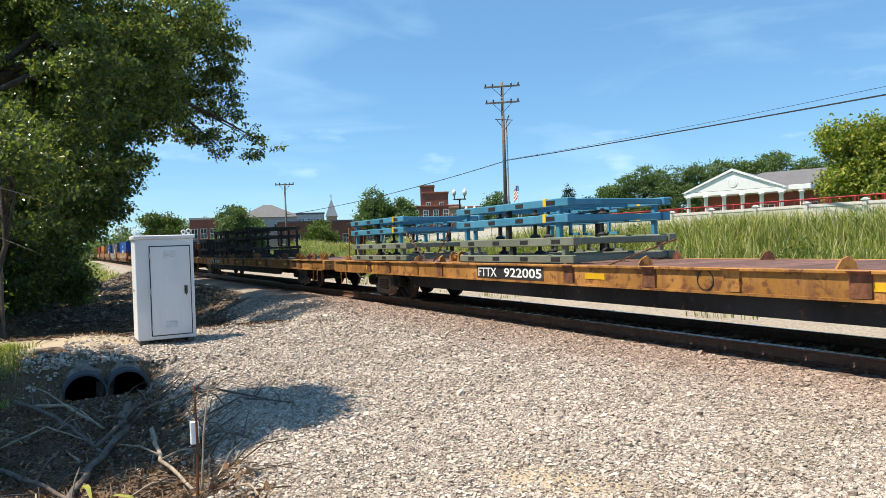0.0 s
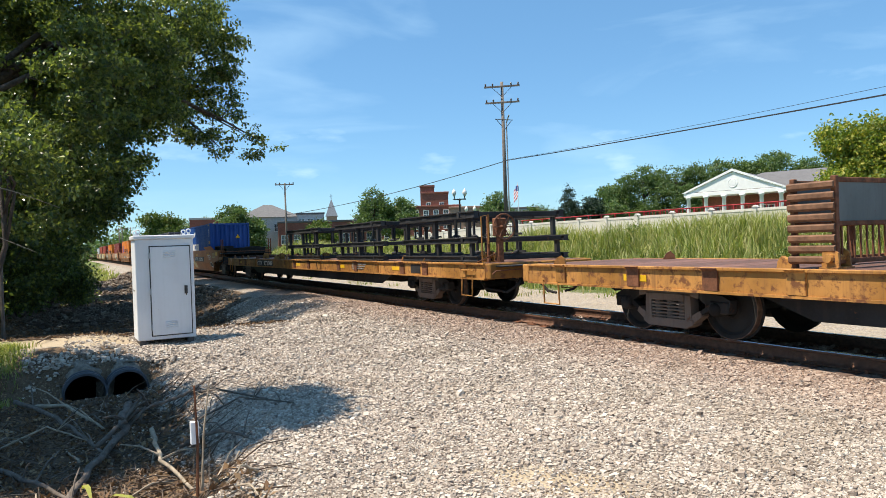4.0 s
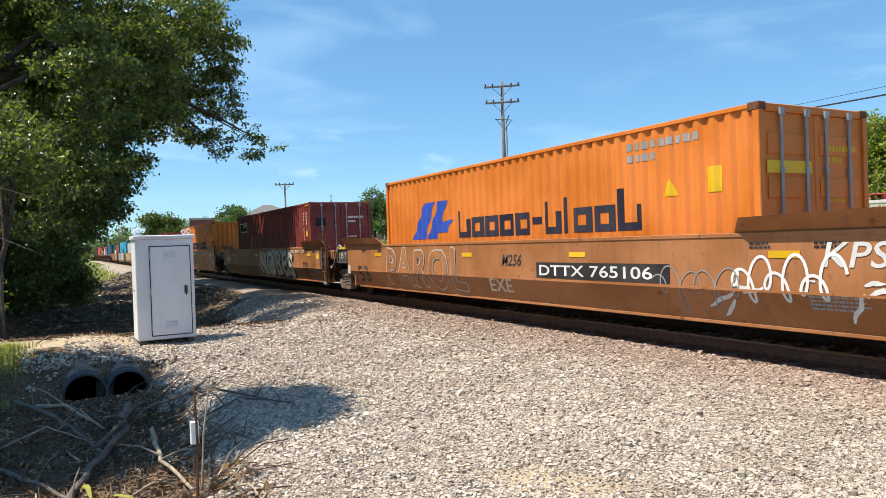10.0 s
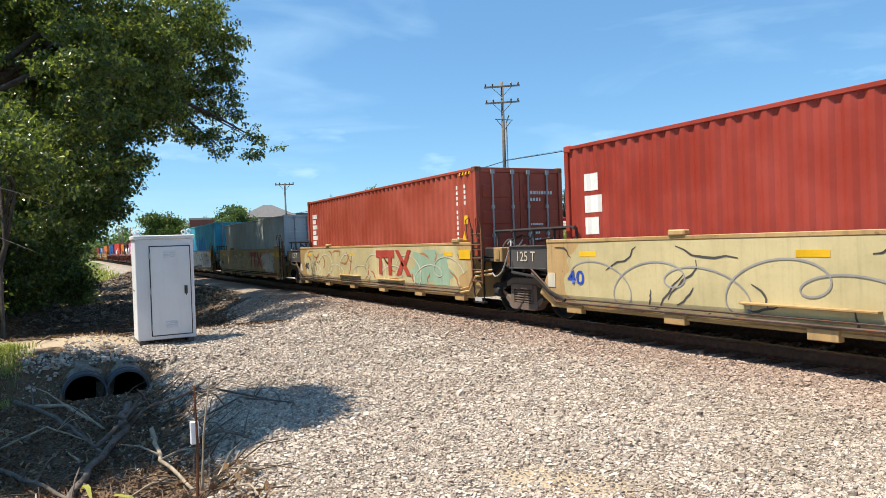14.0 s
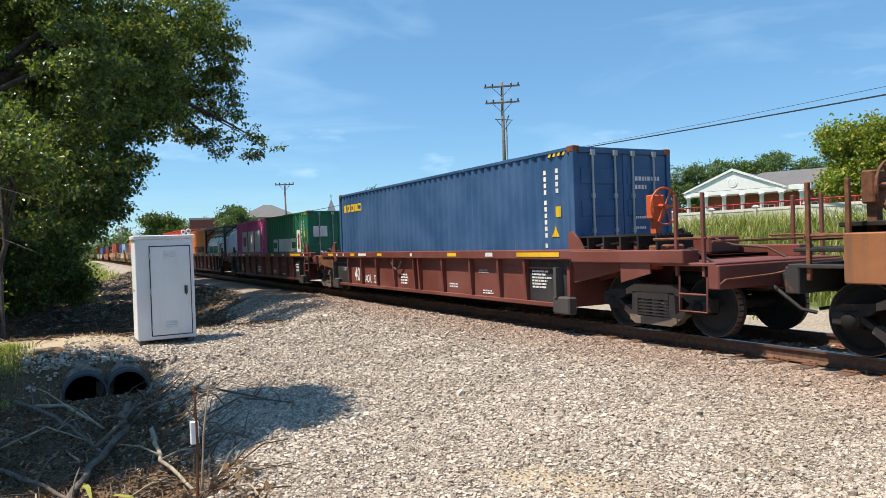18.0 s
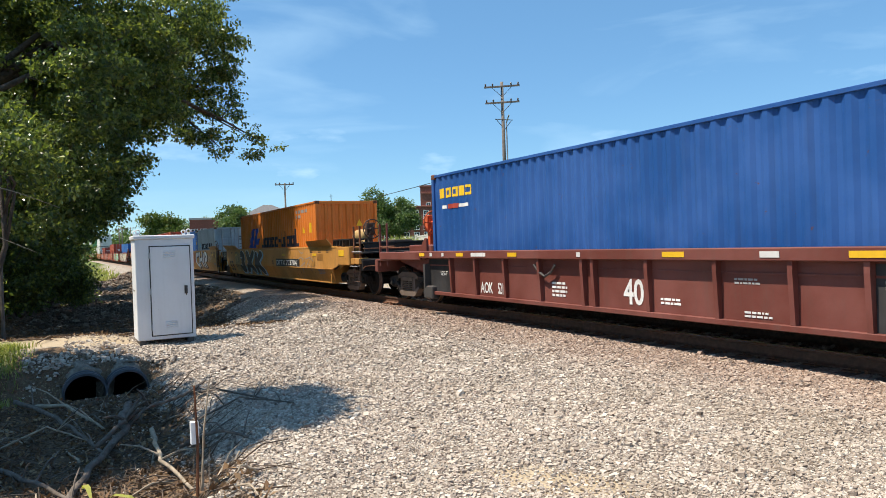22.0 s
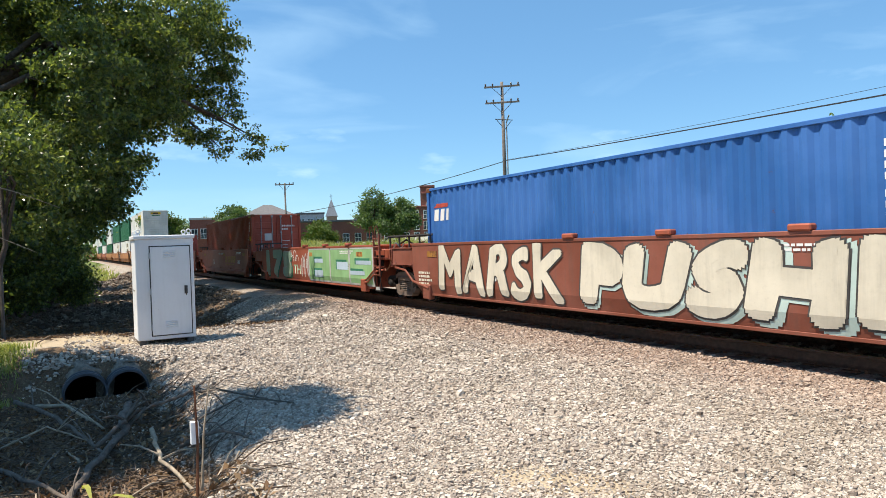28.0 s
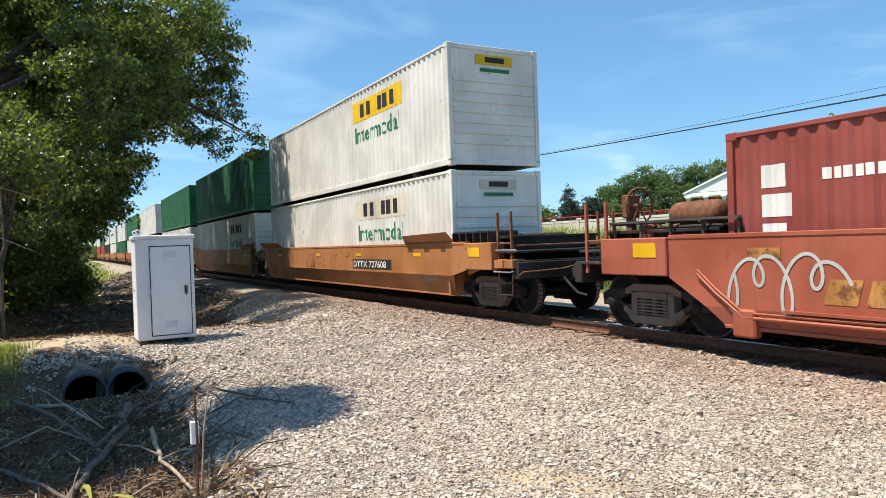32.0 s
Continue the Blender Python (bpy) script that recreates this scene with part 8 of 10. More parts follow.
logo(boxes["c5"], [[(-2.4, 2.2 - B0), (-1.95, 2.2 - B0), (-1.95, 2.62 - B0), (-2.4, 2.62 - B0)]], 0, 0, BLUELOGO, 2.438, "blue sign with a yellow stroke")
logo(boxes["c5"], [[(-2.3, 2.3 - B0), (-2.2, 2.3 - B0), (-2.02, 2.55 - B0), (-2.15, 2.5 - B0)]], 0, 0, YELLOWLOGO).location.y -= 0.004
logo(boxes["c5"], [[(2.0, 2.2 - B0), (2.75, 2.2 - B0), (2.75, 2.75 - B0), (2.0, 2.75 - B0)]], 0, 0, GREYPAINT, 2.438, "grey repainted patch")
for key in ("d1", "d6"):
    name_bars(boxes[key], -5.72, -4.22, 2.64, 2.87, (0.28, 0.3, 0.3, 0.28, 0.32), YELLOWLOGO, 0.05, 0.0, (1, 2, 4), label="plain yellow bars in place of a name")
name_bars(boxes["d6"], -5.6, -4.35, 2.38, 2.46, (0.2, 0.5, 0.5), WHITEPAINT)
logo(boxes["d6"], [[(-5.35, 2.37 - B0), (-4.85, 2.37 - B0), (-4.8, 2.48 - B0), (-5.3, 2.48 - B0)]], 0, 0, REDPAINT).location.y -= 0.004
name_bars(boxes["e3"], -2.5, -1.65, 2.36, 2.53, (0.28, 0.3, 0.3, 0.28, 0.32), YELLOWLOGO, 0.05)
name_bars(boxes["d2"], -2.08, 1.4, 1.4, 1.93, (0.75, 0.8, 0.75, 0.75), WHITEPAINT, 0.1, 0.0, (0, 3))
logo(boxes["d2"], [[(1.5, 1.37 - B0), (2.02, 1.37 - B0), (2.02, 2.24 - B0), (1.5, 2.24 - B0)]], 0, 0, WHITEPAINT, 2.438, "white panel with red strokes")
logo(boxes["d2"], [[(1.6, 1.6 - B0), (1.9, 1.6 - B0), (1.9, 1.66 - B0), (1.6, 1.66 - B0)], [(1.7, 1.5 - B0), (1.8, 1.5 - B0), (1.8, 2.1 - B0), (1.7, 2.1 - B0)], [(1.6, 1.95 - B0), (1.9, 1.95 - B0), (1.9, 2.02 - B0), (1.6, 2.02 - B0)]], 0, 0, REDPAINT).location.y -= 0.004
name_bars(boxes["d3"], -1.9, 1.77, 1.42, 2.42, (1.1, 1.1, 0.95), WHITEPAINT, 0.2, 0.0, (0,))
c = boxes["d4"]
logo(c, [[(-2.69, 1.45 - B0), (-2.35, 1.45 - B0), (-2.1, 2.2 - B0), (-2.4, 2.2 - B0)], [(-2.25, 1.45 - B0), (-1.95, 1.45 - B0), (-1.7, 2.2 - B0), (-2.0, 2.2 - B0)]], 0, 0, BLUELOGO)
name_bars(c, -1.18, 2.59, 1.45, 1.82, (0.3, 0.28, 0.28, 0.28, 0.28, 0.15, 0.25, 0.1, 0.28, 0.28, 0.3), DARKLOGO, 0.06, 0.0, (1, 2, 3, 8))
c = boxes["d5"]
name_bars(c, -2.56, 0.8, 1.42, 2.08, (0.9, 1.1, 1.1), WHITEPAINT, 0.12, 0.15, ())
logo(c, [[(1.15 + 0.08 * j, 1.5 + 0.3 * j - B0), (1.7 + 0.08 * j, 1.62 + 0.3 * j - B0), (2.15 + 0.06 * j, 1.66 + 0.3 * j - B0), (2.2 + 0.06 * j, 1.86 + 0.3 * j - B0), (1.7 + 0.08 * j, 1.8 + 0.3 * j - B0), (1.2 + 0.08 * j, 1.66 + 0.3 * j - B0)] for j in range(3)], 0, 0, WHITEPAINT, 2.438, "three white waving stripes")
c = boxes["e2"]
name_bars(c, -1.58, 1.98, 1.62, 2.0, (0.5, 0.5, 0.4, 0.4, 0.4, 0.45), DARKLOGO, 0.1, 0.1, (1, 3))
logo(c, [[(-2.28 + 0.3 * math.cos(a) * (1 if j % 2 else 0.4), 1.92 - B0 + 0.3 * math.sin(a) * (1 if j % 2 else 0.4)) for j, a in enumerate([k * math.pi / 7 for k in range(14)])]], 0, 0, SKYLOGO, 2.438, "pale blue star")
logo(boxes["g1"], [[(-5.75, 2.42 - B0), (-5.1, 2.42 - B0), (-5.0, 2.52 - B0), (-5.65, 2.52 - B0)]], 0, 0, REDPAINT, 2.438, "red slanted bar")
name_bars(boxes["g1"], -5.75, -5.0, 2.1, 2.38, (0.3, 0.28, 0.2), WHITEPAINT, 0.06, 0.1)
for key in ("a1", "a2", "a3", "b2", "c1", "c2", "d1", "d5", "e4", "g1", "g3", "g5"):
    L, H = (C40, HC if key not in ("g1", "g5") else LOW)
    codes(boxes[key], L, H, 2.438, WHITEPAINT, seed=len(key))
for key in ("b1", "b3", "e1"):
    c = boxes[key]
    logo(c, bars([0.12] * 9, 0.12, 0.05), 3.6, HC - 0.36, GREYPAINT)
    logo(c, bars([0.12] * 4, 0.12, 0.05), 3.6, HC - 0.55, GREYPAINT)
    logo(c, [[(4.35, 1.75), (4.65, 1.75), (4.5, 2.02)]], 0, 0, YELLOWLOGO, 2.438, "yellow warning triangle")
    logo(c, [[(5.2, 1.75), (5.45, 1.75), (5.45, 2.12), (5.2, 2.12)]], 0, 0, YELLOWLOGO, 2.438, "yellow data plate")
for key, L in (("d2", C20), ("d3", C20), ("c5", C20), ("e3", C20)):
    codes(boxes[key], L, LOW, 2.438, WHITEPAINT)
for key, tone in (("a2", WHITEPAINT), ("a3", WHITEPAINT), ("b1", YELLOWLOGO), ("b2", WHITEPAINT), ("c1", WHITEPAINT), ("c2", WHITEPAINT), ("c5", WHITEPAINT), ("d1", WHITEPAINT), ("d2", WHITEPAINT), ("e2", GREYSTEEL), ("f1", WHITEPAINT), ("g3", WHITEPAINT), ("g5", WHITEPAINT), ("c3", WHITEPAINT)):
    L = C20 if key in ("c5", "d2", "e2") else C40
    end_print(boxes[key], L, HC if key not in ("c5", "d2", "e2", "f1", "g5", "c3") else LOW, 2.438, tone)
for key in ("c1", "g5", "f1"):
    end_sign(boxes[key], C40, -0.95, -0.72, 1.75, 2.0, WHITEPAINT, "name_bar")
    end_sign(boxes[key], C40, -0.68, -0.48, 1.75, 1.95, WHITEPAINT, "name_bar")
    end_sign(boxes[key], C40, -0.44, -0.22, 1.75, 1.95, WHITEPAINT, "name_bar")
end_sign(boxes["b1"], C40, -1.05, -0.1, 1.95, 2.12, YELLOWLOGO, "yellow_sign")
end_sign(boxes["b2"], C40, -1.0, -0.6, 2.0, 2.3, BLACKPAINT, "black_sign")
end_sign(boxes["c5"], C20, -1.0, -0.55, 1.7, 2.2, BLUELOGO, "blue_sign")
end_sign(boxes["d2"], C20, -1.0, -0.45, 1.6, 2.0, WHITEPAINT, "white_sign")
end_sign(boxes["g3"], C40, -0.6, -0.25, 1.6, 1.95, WHITEPAINT, "white_sign")
end_sign(boxes["a2"], C40, -1.0, -0.6, 1.3, 1.5, YELLOWLOGO, "caution_sign")
for key in ("a1", "e1", "b3"):
    part("warning_sign", Mesh().add([(C40 / 2 - 0.005, 0.35, 1.95), (C40 / 2 - 0.005, 0.62, 1.95), (C40 / 2 - 0.005, 0.485, 2.2)], [(0, 1, 2)]), YELLOWLOGO, boxes[key], "yellow warning triangle")
tank_marks(TK2, [[(0, 0), (0.72, 0), (0.72, 0.48), (0, 0.48)]], -2.78, 1.38 - B0, BLACKPAINT, "dark square mark")
tank_marks(TK2, [[(0.08, 0.06), (0.64, 0.06), (0.64, 0.42), (0.08, 0.42)]], -2.78, 1.38 - B0, WHITEPAINT)
tank_marks(TK2, bars([0.42, 0.34, 0.4, 0.36, 0.34, 0.24, 0.2], 0.42, 0.06), -1.92, 1.38 - B0, GREENLOGO, "plain green bars in place of a name")
tank_marks(TK2, bars([0.1] * 10, 0.09, 0.04), 1.5, 2.1 - B0, GREYPAINT)
tank_marks(TK2, bars([0.12] * 6, 0.08, 0.04), 1.5, 1.9 - B0, GREYPAINT)
tank_marks(TK2, [[(0, 0.25), (0.25, 0), (0.5, 0.25), (0.25, 0.5)]], 0.3, 1.75 - B0, GREYPAINT, "grey diamond placard")
tank_marks(TK1, [[(0, 0), (1.15, 0), (1.15, 0.78), (0, 0.78)]], -2.6, 1.5 - B0, PAINTS["frame_green"], "bright green square with plain white shapes")
mk = tank_marks(TK1, [[(0.2, 0.62), (0.95, 0.62), (0.95, 0.7), (0.2, 0.7)], [(0.2, 0.4), (0.28, 0.4), (0.28, 0.62), (0.2, 0.62)], [(0.4, 0.2), (0.75, 0.2), (0.75, 0.52), (0.4, 0.52)], [(0.15, 0.1), (0.6, 0.1), (0.6, 0.18), (0.15, 0.18)], [(0.85, 0.05), (0.93, 0.05), (0.93, 0.4), (0.85, 0.4)]], -2.6, 1.5 - B0, WHITEPAINT)
mk.location.y -= 0.006
tank_marks(TK1, bars([0.14] * 5, 0.1, 0.05), 0.2, 1.9 - B0, BLUELOGO)
end_sign(TK2, C20, -0.35, 0.05, 1.0, 1.35, BLACKPAINT, "square_mark")
for z0, keys in ((B0 + HC + 0.02, [("u", 0)]), (B0, [("t", 0), ("t", 1), ("t", 2)])):
    for key in keys:
        c = boxes[key]
        fresh = key[0] == "u"
        x0, x1 = 1.85, 5.45
        ground_tone = YELLOWLOGO if fresh else CREAMPAINT
        logo(c, [[(x0, 1.95), (x1, 1.95), (x1, 2.55), (x0, 2.55)]], 0, 0, ground_tone, 2.591, "yellow sign with black bars")
        logo(c, [[(x0 + 0.7 + 0.42 * j, 2.05), (x0 + 1.0 + 0.42 * j, 2.05), (x0 + 1.0 + 0.42 * j, 2.45), (x0 + 0.7 + 0.42 * j, 2.45)] for j in range(6) if j != 2], 0, 0, BLACKPAINT, 2.591).location.y -= 0.004
        part("lettering", wrap(fitted("Intermodal", 2.05, 5.3, 1.3, 1.8, 0.012), 0, 0, -2.591 / 2 + 0.012), GREENLOGO, c, "green word on the side")
        h2 = C53 / 2
        part("end_sign", Mesh().box(h2 - 0.045, h2 - 0.008, -0.5, 0.55, 2.45, 2.68), ground_tone, c, "yellow end sign")
        part("end_bars", Mesh().box(h2 - 0.02, h2 - 0.004, -0.25, 0.3, 2.5, 2.63), BLACKPAINT, c)
        part("end_word", Mesh().box(h2 - 0.04, h2 - 0.01, -0.38, 0.45, 2.28, 2.36), GREENLOGO, c)
for key in (("u", 1), ("u", 2), ("u", 4)):
    c = boxes[key]
    end_sign(c, C53, -0.2, 0.3, 2.1, 2.45, WHITEPAINT, "end_mark")
    end_sign(c, C53, -0.4, 0.5, 1.7, 1.85, WHITEPAINT, "end_mark")
    end_sign(c, C53, -0.35, 0.15, 1.1, 1.45, WHITEPAINT, "end_mark")


# ---- foliage ----
def spread(blobs, n, seed, clump=0.42, shell=0.55):
    """Leaf places: clumps thrown over the blobs, thicker towards their skin."""
    r = np.random.RandomState(seed)
    vol = np.array([b[3] ** 2.2 for b in blobs])
    per = 26
    which = r.choice(len(blobs), size=max(1, n // per), p=vol / vol.sum())
    c = np.array([b[:3] for b in blobs])[which]
    rad = np.array([b[3] for b in blobs])[which]
    flat = np.array([b[4] if len(b) > 4 else 0.8 for b in blobs])[which]
    d = r.normal(size=(len(which), 3))
    d /= np.linalg.norm(d, axis=1, keepdims=True)
    rr = rad * (shell + (1 - shell) * r.rand(len(which))) ** 0.8
    off = d * rr[:, None]
    off[:, 2] *= flat
    cc = c + off
    leaf = np.repeat(cc, per, 0) + r.normal(size=(len(cc) * per, 3)) * clump * np.array([0.5, 0.5, 0.3])
    return leaf, r


def leaf_faces(p, r, size, droop=0.3, slim=0.62):
    """A folded four-cornered leaf at each place."""
    n = len(p)
    a = r.uniform(0, 2 * math.pi, n)
    tilt = r.normal(-droop, 0.75, n)
    along = np.stack([np.cos(a) * np.cos(tilt), np.sin(a) * np.cos(tilt), np.sin(tilt)], 1)
    side = np.stack([-np.sin(a), np.cos(a), np.zeros(n)], 1)
    up = np.cross(along, side)
    roll = r.normal(0, 0.9, n)[:, None]
    side = side * np.cos(roll) + up * np.sin(roll)
    s = (size * r.uniform(0.65, 1.3, n))[:, None]
    fold = np.cross(along, side) * s * 0.12
    v = np.stack([p, p + along * s * 0.45 + side * s * slim * 0.5 + fold, p + along * s, p + along * s * 0.45 - side * s * slim * 0.5 + fold], 1).reshape(-1, 3)
    k = 4 * np.arange(n)[:, None]
    f = np.concatenate([k + np.array([[0, 1, 2]]), k + np.array([[0, 2, 3]])], 1).reshape(-1, 3)
    return v, f


def layered(blobs, seed):
    """Splits each mass of a crown into flat boughs, one above another with air between."""
    g, out = random.Random(seed), []
    for b in blobs:
        x, y, z, r = b[:4]
        if r < 1.0:
            out.append(b)
            continue
        for k in (-0.66, -0.02, 0.6):
            w = math.sqrt(1 - (0.85 * k) ** 2)
            out.append((x + g.uniform(-0.2, 0.2) * r, y + g.uniform(-0.2, 0.2) * r, z + (k + g.uniform(-0.1, 0.1)) * r, r * w * g.uniform(0.95, 1.2), 0.33))
    return out


BARK = plain("grey_brown_bark", (0.075, 0.056, 0.043), 0.95, 0.45, 7, 0.9, 0, 0.05)
PALEBARK = plain("bleached_dead_twig", (0.26, 0.22, 0.18), 0.9, 0.3, 10, 0.4)
OAK = leafy("dark_oak_leaves", [(0.055, 0.08, 0.032), (0.10, 0.14, 0.045), (0.17, 0.215, 0.062), (0.38, 0.41, 0.10)], 0.3, 0.48)
LIME = leafy("bright_green_leaves", [(0.05, 0.10, 0.015), (0.085, 0.15, 0.02), (0.14, 0.20, 0.03), (0.20, 0.21, 0.035)], 0.5, 0.3)
MID = leafy("mid_green_leaves", [(0.075, 0.13, 0.045), (0.11, 0.18, 0.055), (0.15, 0.225, 0.065), (0.2, 0.26, 0.085)], 0.5, 0.35)
FIR = leafy("dark_fir_needles", [(0.015, 0.035, 0.018), (0.025, 0.055, 0.025), (0.04, 0.075, 0.03)], 0.6, 0.1)
YELLOWING = leafy("yellowing_leaves", [(0.12, 0.19, 0.035), (0.21, 0.29, 0.045), (0.34, 0.37, 0.055), (0.55, 0.46, 0.08)], 0.5, 0.4)


def tree(x, y, blobs, n, size, mat, label, seed, trunk=0.22, lean=(0, 0), clump=0.42, group="", shell=0.55, z0=None, limbs=7, layers=False):
    """A tapered trunk with limbs that reach into a loose crown of leaves."""
    z0 = float(ground_z(x, y)) - 0.1 if z0 is None else z0
    t = thing("tree", (x, y, z0), label, "tree", group)
    r = random.Random(seed)
    top = Vector((sum(b[0] for b in blobs) / len(blobs) - x, sum(b[1] for b in blobs) / len(blobs) - y, max(b[2] for b in blobs) - z0))
    mid = Vector((lean[0], lean[1], top.z * 0.45))
    pts = [Vector((0, 0, 0)), mid * 0.5 + Vector((r.uniform(-0.1, 0.1), r.uniform(-0.1, 0.1), 0)), mid, mid.lerp(top, 0.55), top * 0.97]
    part("trunk", Mesh().tube(pts, trunk, 9, True, trunk * 0.18), BARK, t, smooth=True)
    for k, b in enumerate(blobs[:limbs]):
        end = Vector((b[0] - x, b[1] - y, b[2] - z0))
        start = mid.lerp(top, min(0.5, 0.12 * k)) if end.z > mid.z else mid * (0.55 + 0.05 * (k % 4))
        m1 = start.lerp(end, 0.35) + Vector((r.uniform(-0.3, 0.3), r.uniform(-0.3, 0.3), 0.25))
        m2 = start.lerp(end, 0.7) + Vector((r.uniform(-0.3, 0.3), r.uniform(-0.3, 0.3), 0.15))
        me = Mesh().tube([start, m1, m2, end], trunk * 0.42, 6, True, 0.02)
        for j in range(5):
            q = m1.lerp(end, 0.15 + 0.2 * j)
            w = Vector((r.uniform(-1, 1), r.uniform(-1, 1), r.uniform(-0.3, 0.7))) * b[3] * 0.8
            me.tube([q, q + w * 0.5 + Vector((0, 0, 0.1)), q + w], trunk * 0.1, 5, True, 0.006)
        part("limb", me, BARK, t, smooth=True)
    p, rs = spread(layered(blobs, seed) if layers else blobs, n, seed, clump, shell)
    v, f = leaf_faces(p, rs, size)
    soup("crown", v - np.array([[x, y, z0]]), f, mat, "", "", "stuff", t)
    return t


def simple_tree(x, y, h, w, mat, label, seed, n=5000, size=0.3, z0=None):
    """A tree far off, its crown built of a few uneven masses."""
    r = random.Random(seed)
    z = float(ground_z(x, y)) if z0 is None else z0
    blobs = [(x, y, z + h * 0.55, w * 0.36, 1.0), (x, y, z + h * 0.8, w * 0.24, 0.9)]
    for k in range(11):
        a = 2 * math.pi * k / 11 + r.uniform(-0.3, 0.3)
        zz = r.uniform(0.24, 0.84)
        out = (0.38 - 0.2 * abs(zz - 0.45)) * r.uniform(0.7, 1.0)
        blobs.append((x + math.cos(a) * w * out, y + math.sin(a) * w * out, z + h * zz, w * r.uniform(0.13, 0.22), 0.85))
    return tree(x, y, blobs, n, size, mat, label, seed, trunk=0.03 * h, clump=size * 2.2, group="background trees", limbs=4, z0=z, shell=0.45)


# ---- trees beside the yard ----
CANOPY = "large leafy tree with dark green summer leaves overhanging the ditch"
tree(-25.5, -13.4, [(-25.2, -7.0, 8.8, 1.7), (-26.6, -7.7, 10.5, 1.7), (-29.5, -6.5, 9.3, 1.5), (-32.2, -4.2, 7.6, 1.3, 0.8), (-30.2, -5.2, 11.3, 1.85), (-27.0, -9.95, 9.0, 2.2), (-32.5, -3.0, 8.5, 1.2), (-26.2, -7.6, 5.6, 1.2), (-32.1, -3.3, 11.9, 1.5),
                    (-27.0, -10.1, 6.3, 2.0), (-26.2, -6.8, 7.4, 1.6), (-31.2, -4.5, 9.8, 1.6), (-32.8, -1.9, 6.9, 0.95, 0.6), (-32.5, -3.0, 6.2, 0.85, 0.6), (-22.1, -8.6, 6.8, 1.5), (-23.2, -9.0, 4.4, 1.3),
                    (-32.0, -2.8, 10.2, 1.1), (-33.2, -0.9, 6.6, 0.6, 0.5), (-33.5, -0.2, 6.5, 0.4, 0.5), (-33.0, -1.5, 6.0, 0.6, 0.5), (-31.2, -4.6, 6.4, 0.7), (-27.2, -6.1, 6.5, 1.1), (-27.3, -7.2, 4.6, 0.8), (-27.3, -8.0, 3.8, 1.0), (-28.4, -8.4, 2.9, 0.8), (-29.5, -9.0, 2.1, 0.7),
                    (-21.0, -10.1, 3.4, 1.2), (-25.3, -9.6, 2.6, 0.8), (-22.1, -8.9, 10.3, 2.0), (-26.5, -10.7, 10.6, 2.2)],
     84000, 0.15, OAK, CANOPY, 31, 0.36, (0.6, 0.6), 0.27, "trees beside the yard", limbs=18, shell=0.3, layers=True)
tree(-43.0, -11.5, [(-36.0, -5.6, 11.3, 2.0), (-40.0, -5.6, 10.0, 2.0), (-45.0, -5.4, 10.5, 2.2), (-50.0, -5.4, 11.0, 2.2), (-38.0, -5.0, 12.2, 1.9), (-43.0, -5.0, 12.6, 2.0), (-48.0, -4.9, 13.0, 2.0), (-34.0, -5.6, 9.0, 1.6), (-43.0, -8.5, 12.0, 2.6), (-37.0, -8.5, 11.0, 2.6)],
     52000, 0.22, OAK, CANOPY, 35, 0.34, (0.3, 1.2), 0.4, "trees beside the yard", limbs=9, shell=0.35)
tree(-13.5, -15.5, [(-8.7, -10.85, 7.3, 0.85), (-9.3, -10.7, 7.4, 0.8), (-10.0, -12.8, 7.0, 1.3), (-11.2, -11.4, 5.4, 1.0, 0.7), (-11.9, -14.6, 8.8, 2.0), (-12.9, -11.9, 5.8, 1.1)],
     52000, 0.13, OAK, CANOPY, 32, 0.26, (0.3, 0.8), 0.36, "trees beside the yard", limbs=9)
tree(-34.5, -12.6, [(-30.8, -9.6, 3.9, 2.4), (-34.0, -8.4, 5.6, 2.6), (-37.2, -8.7, 4.4, 2.4), (-32.7, -10.8, 8.2, 3.2), (-37.8, -10.8, 8.6, 3.4), (-31.6, -8.1, 7.4, 1.9, 0.7), (-35.5, -12.8, 6.5, 2.6), (-30.0, -12.6, 5.6, 2.4), (-40.4, -9.1, 3.0, 2.0), (-28.5, -11.7, 2.5, 2.1)],
     64000, 0.18, OAK, CANOPY, 33, 0.28, (0.4, 0.5), 0.42, "trees beside the yard", limbs=8, shell=0.5)
slim = tree(-19.6, -11.3, [(-20.2, -10.6, 4.6, 0.9), (-21.2, -11.0, 4.9, 1.1), (-18.9, -10.5, 4.0, 0.7, 0.7)],
     3000, 0.14, OAK, "slim leaning tree with sparse dark leaves at the wood's edge", 34, 0.1, (0.1, 0.75), 0.45, "trees beside the yard", limbs=3)
for k, pts in enumerate(([(0.3, -0.9, 4.1), (0.6, 0.2, 3.9), (0.7, 0.9, 3.75), (0.6, 1.9, 3.35)], [(0.4, -0.8, 3.3), (0.6, 0.0, 3.0), (0.5, 0.5, 2.75), (0.7, 1.4, 2.3)], [(0.6, 0.0, 3.0), (0.6, 0.4, 3.1), (0.6, 0.7, 3.05)])):
    part("dead_twig", Mesh().tube(curved(pts), 0.024, 5, True, 0.006), PALEBARK, slim, "bare pale dead twig")
for k, (x, y, h, w) in enumerate(((-29, -15.5, 12, 8), (-38, -11.8, 14, 9.5), (-48, -12.2, 14, 9.5), (-60, -13.2, 14, 10), (-74, -15, 13, 11), (-96, -15, 10, 11), (-125, -16, 10, 12), (-160, -16, 10, 14))):
    simple_tree(x, y, h, w, OAK if k < 4 else MID, "leafy tree in the row beside the track", 40 + k, 28000 if k < 4 else 8000, 0.22 if k < 4 else 0.36)
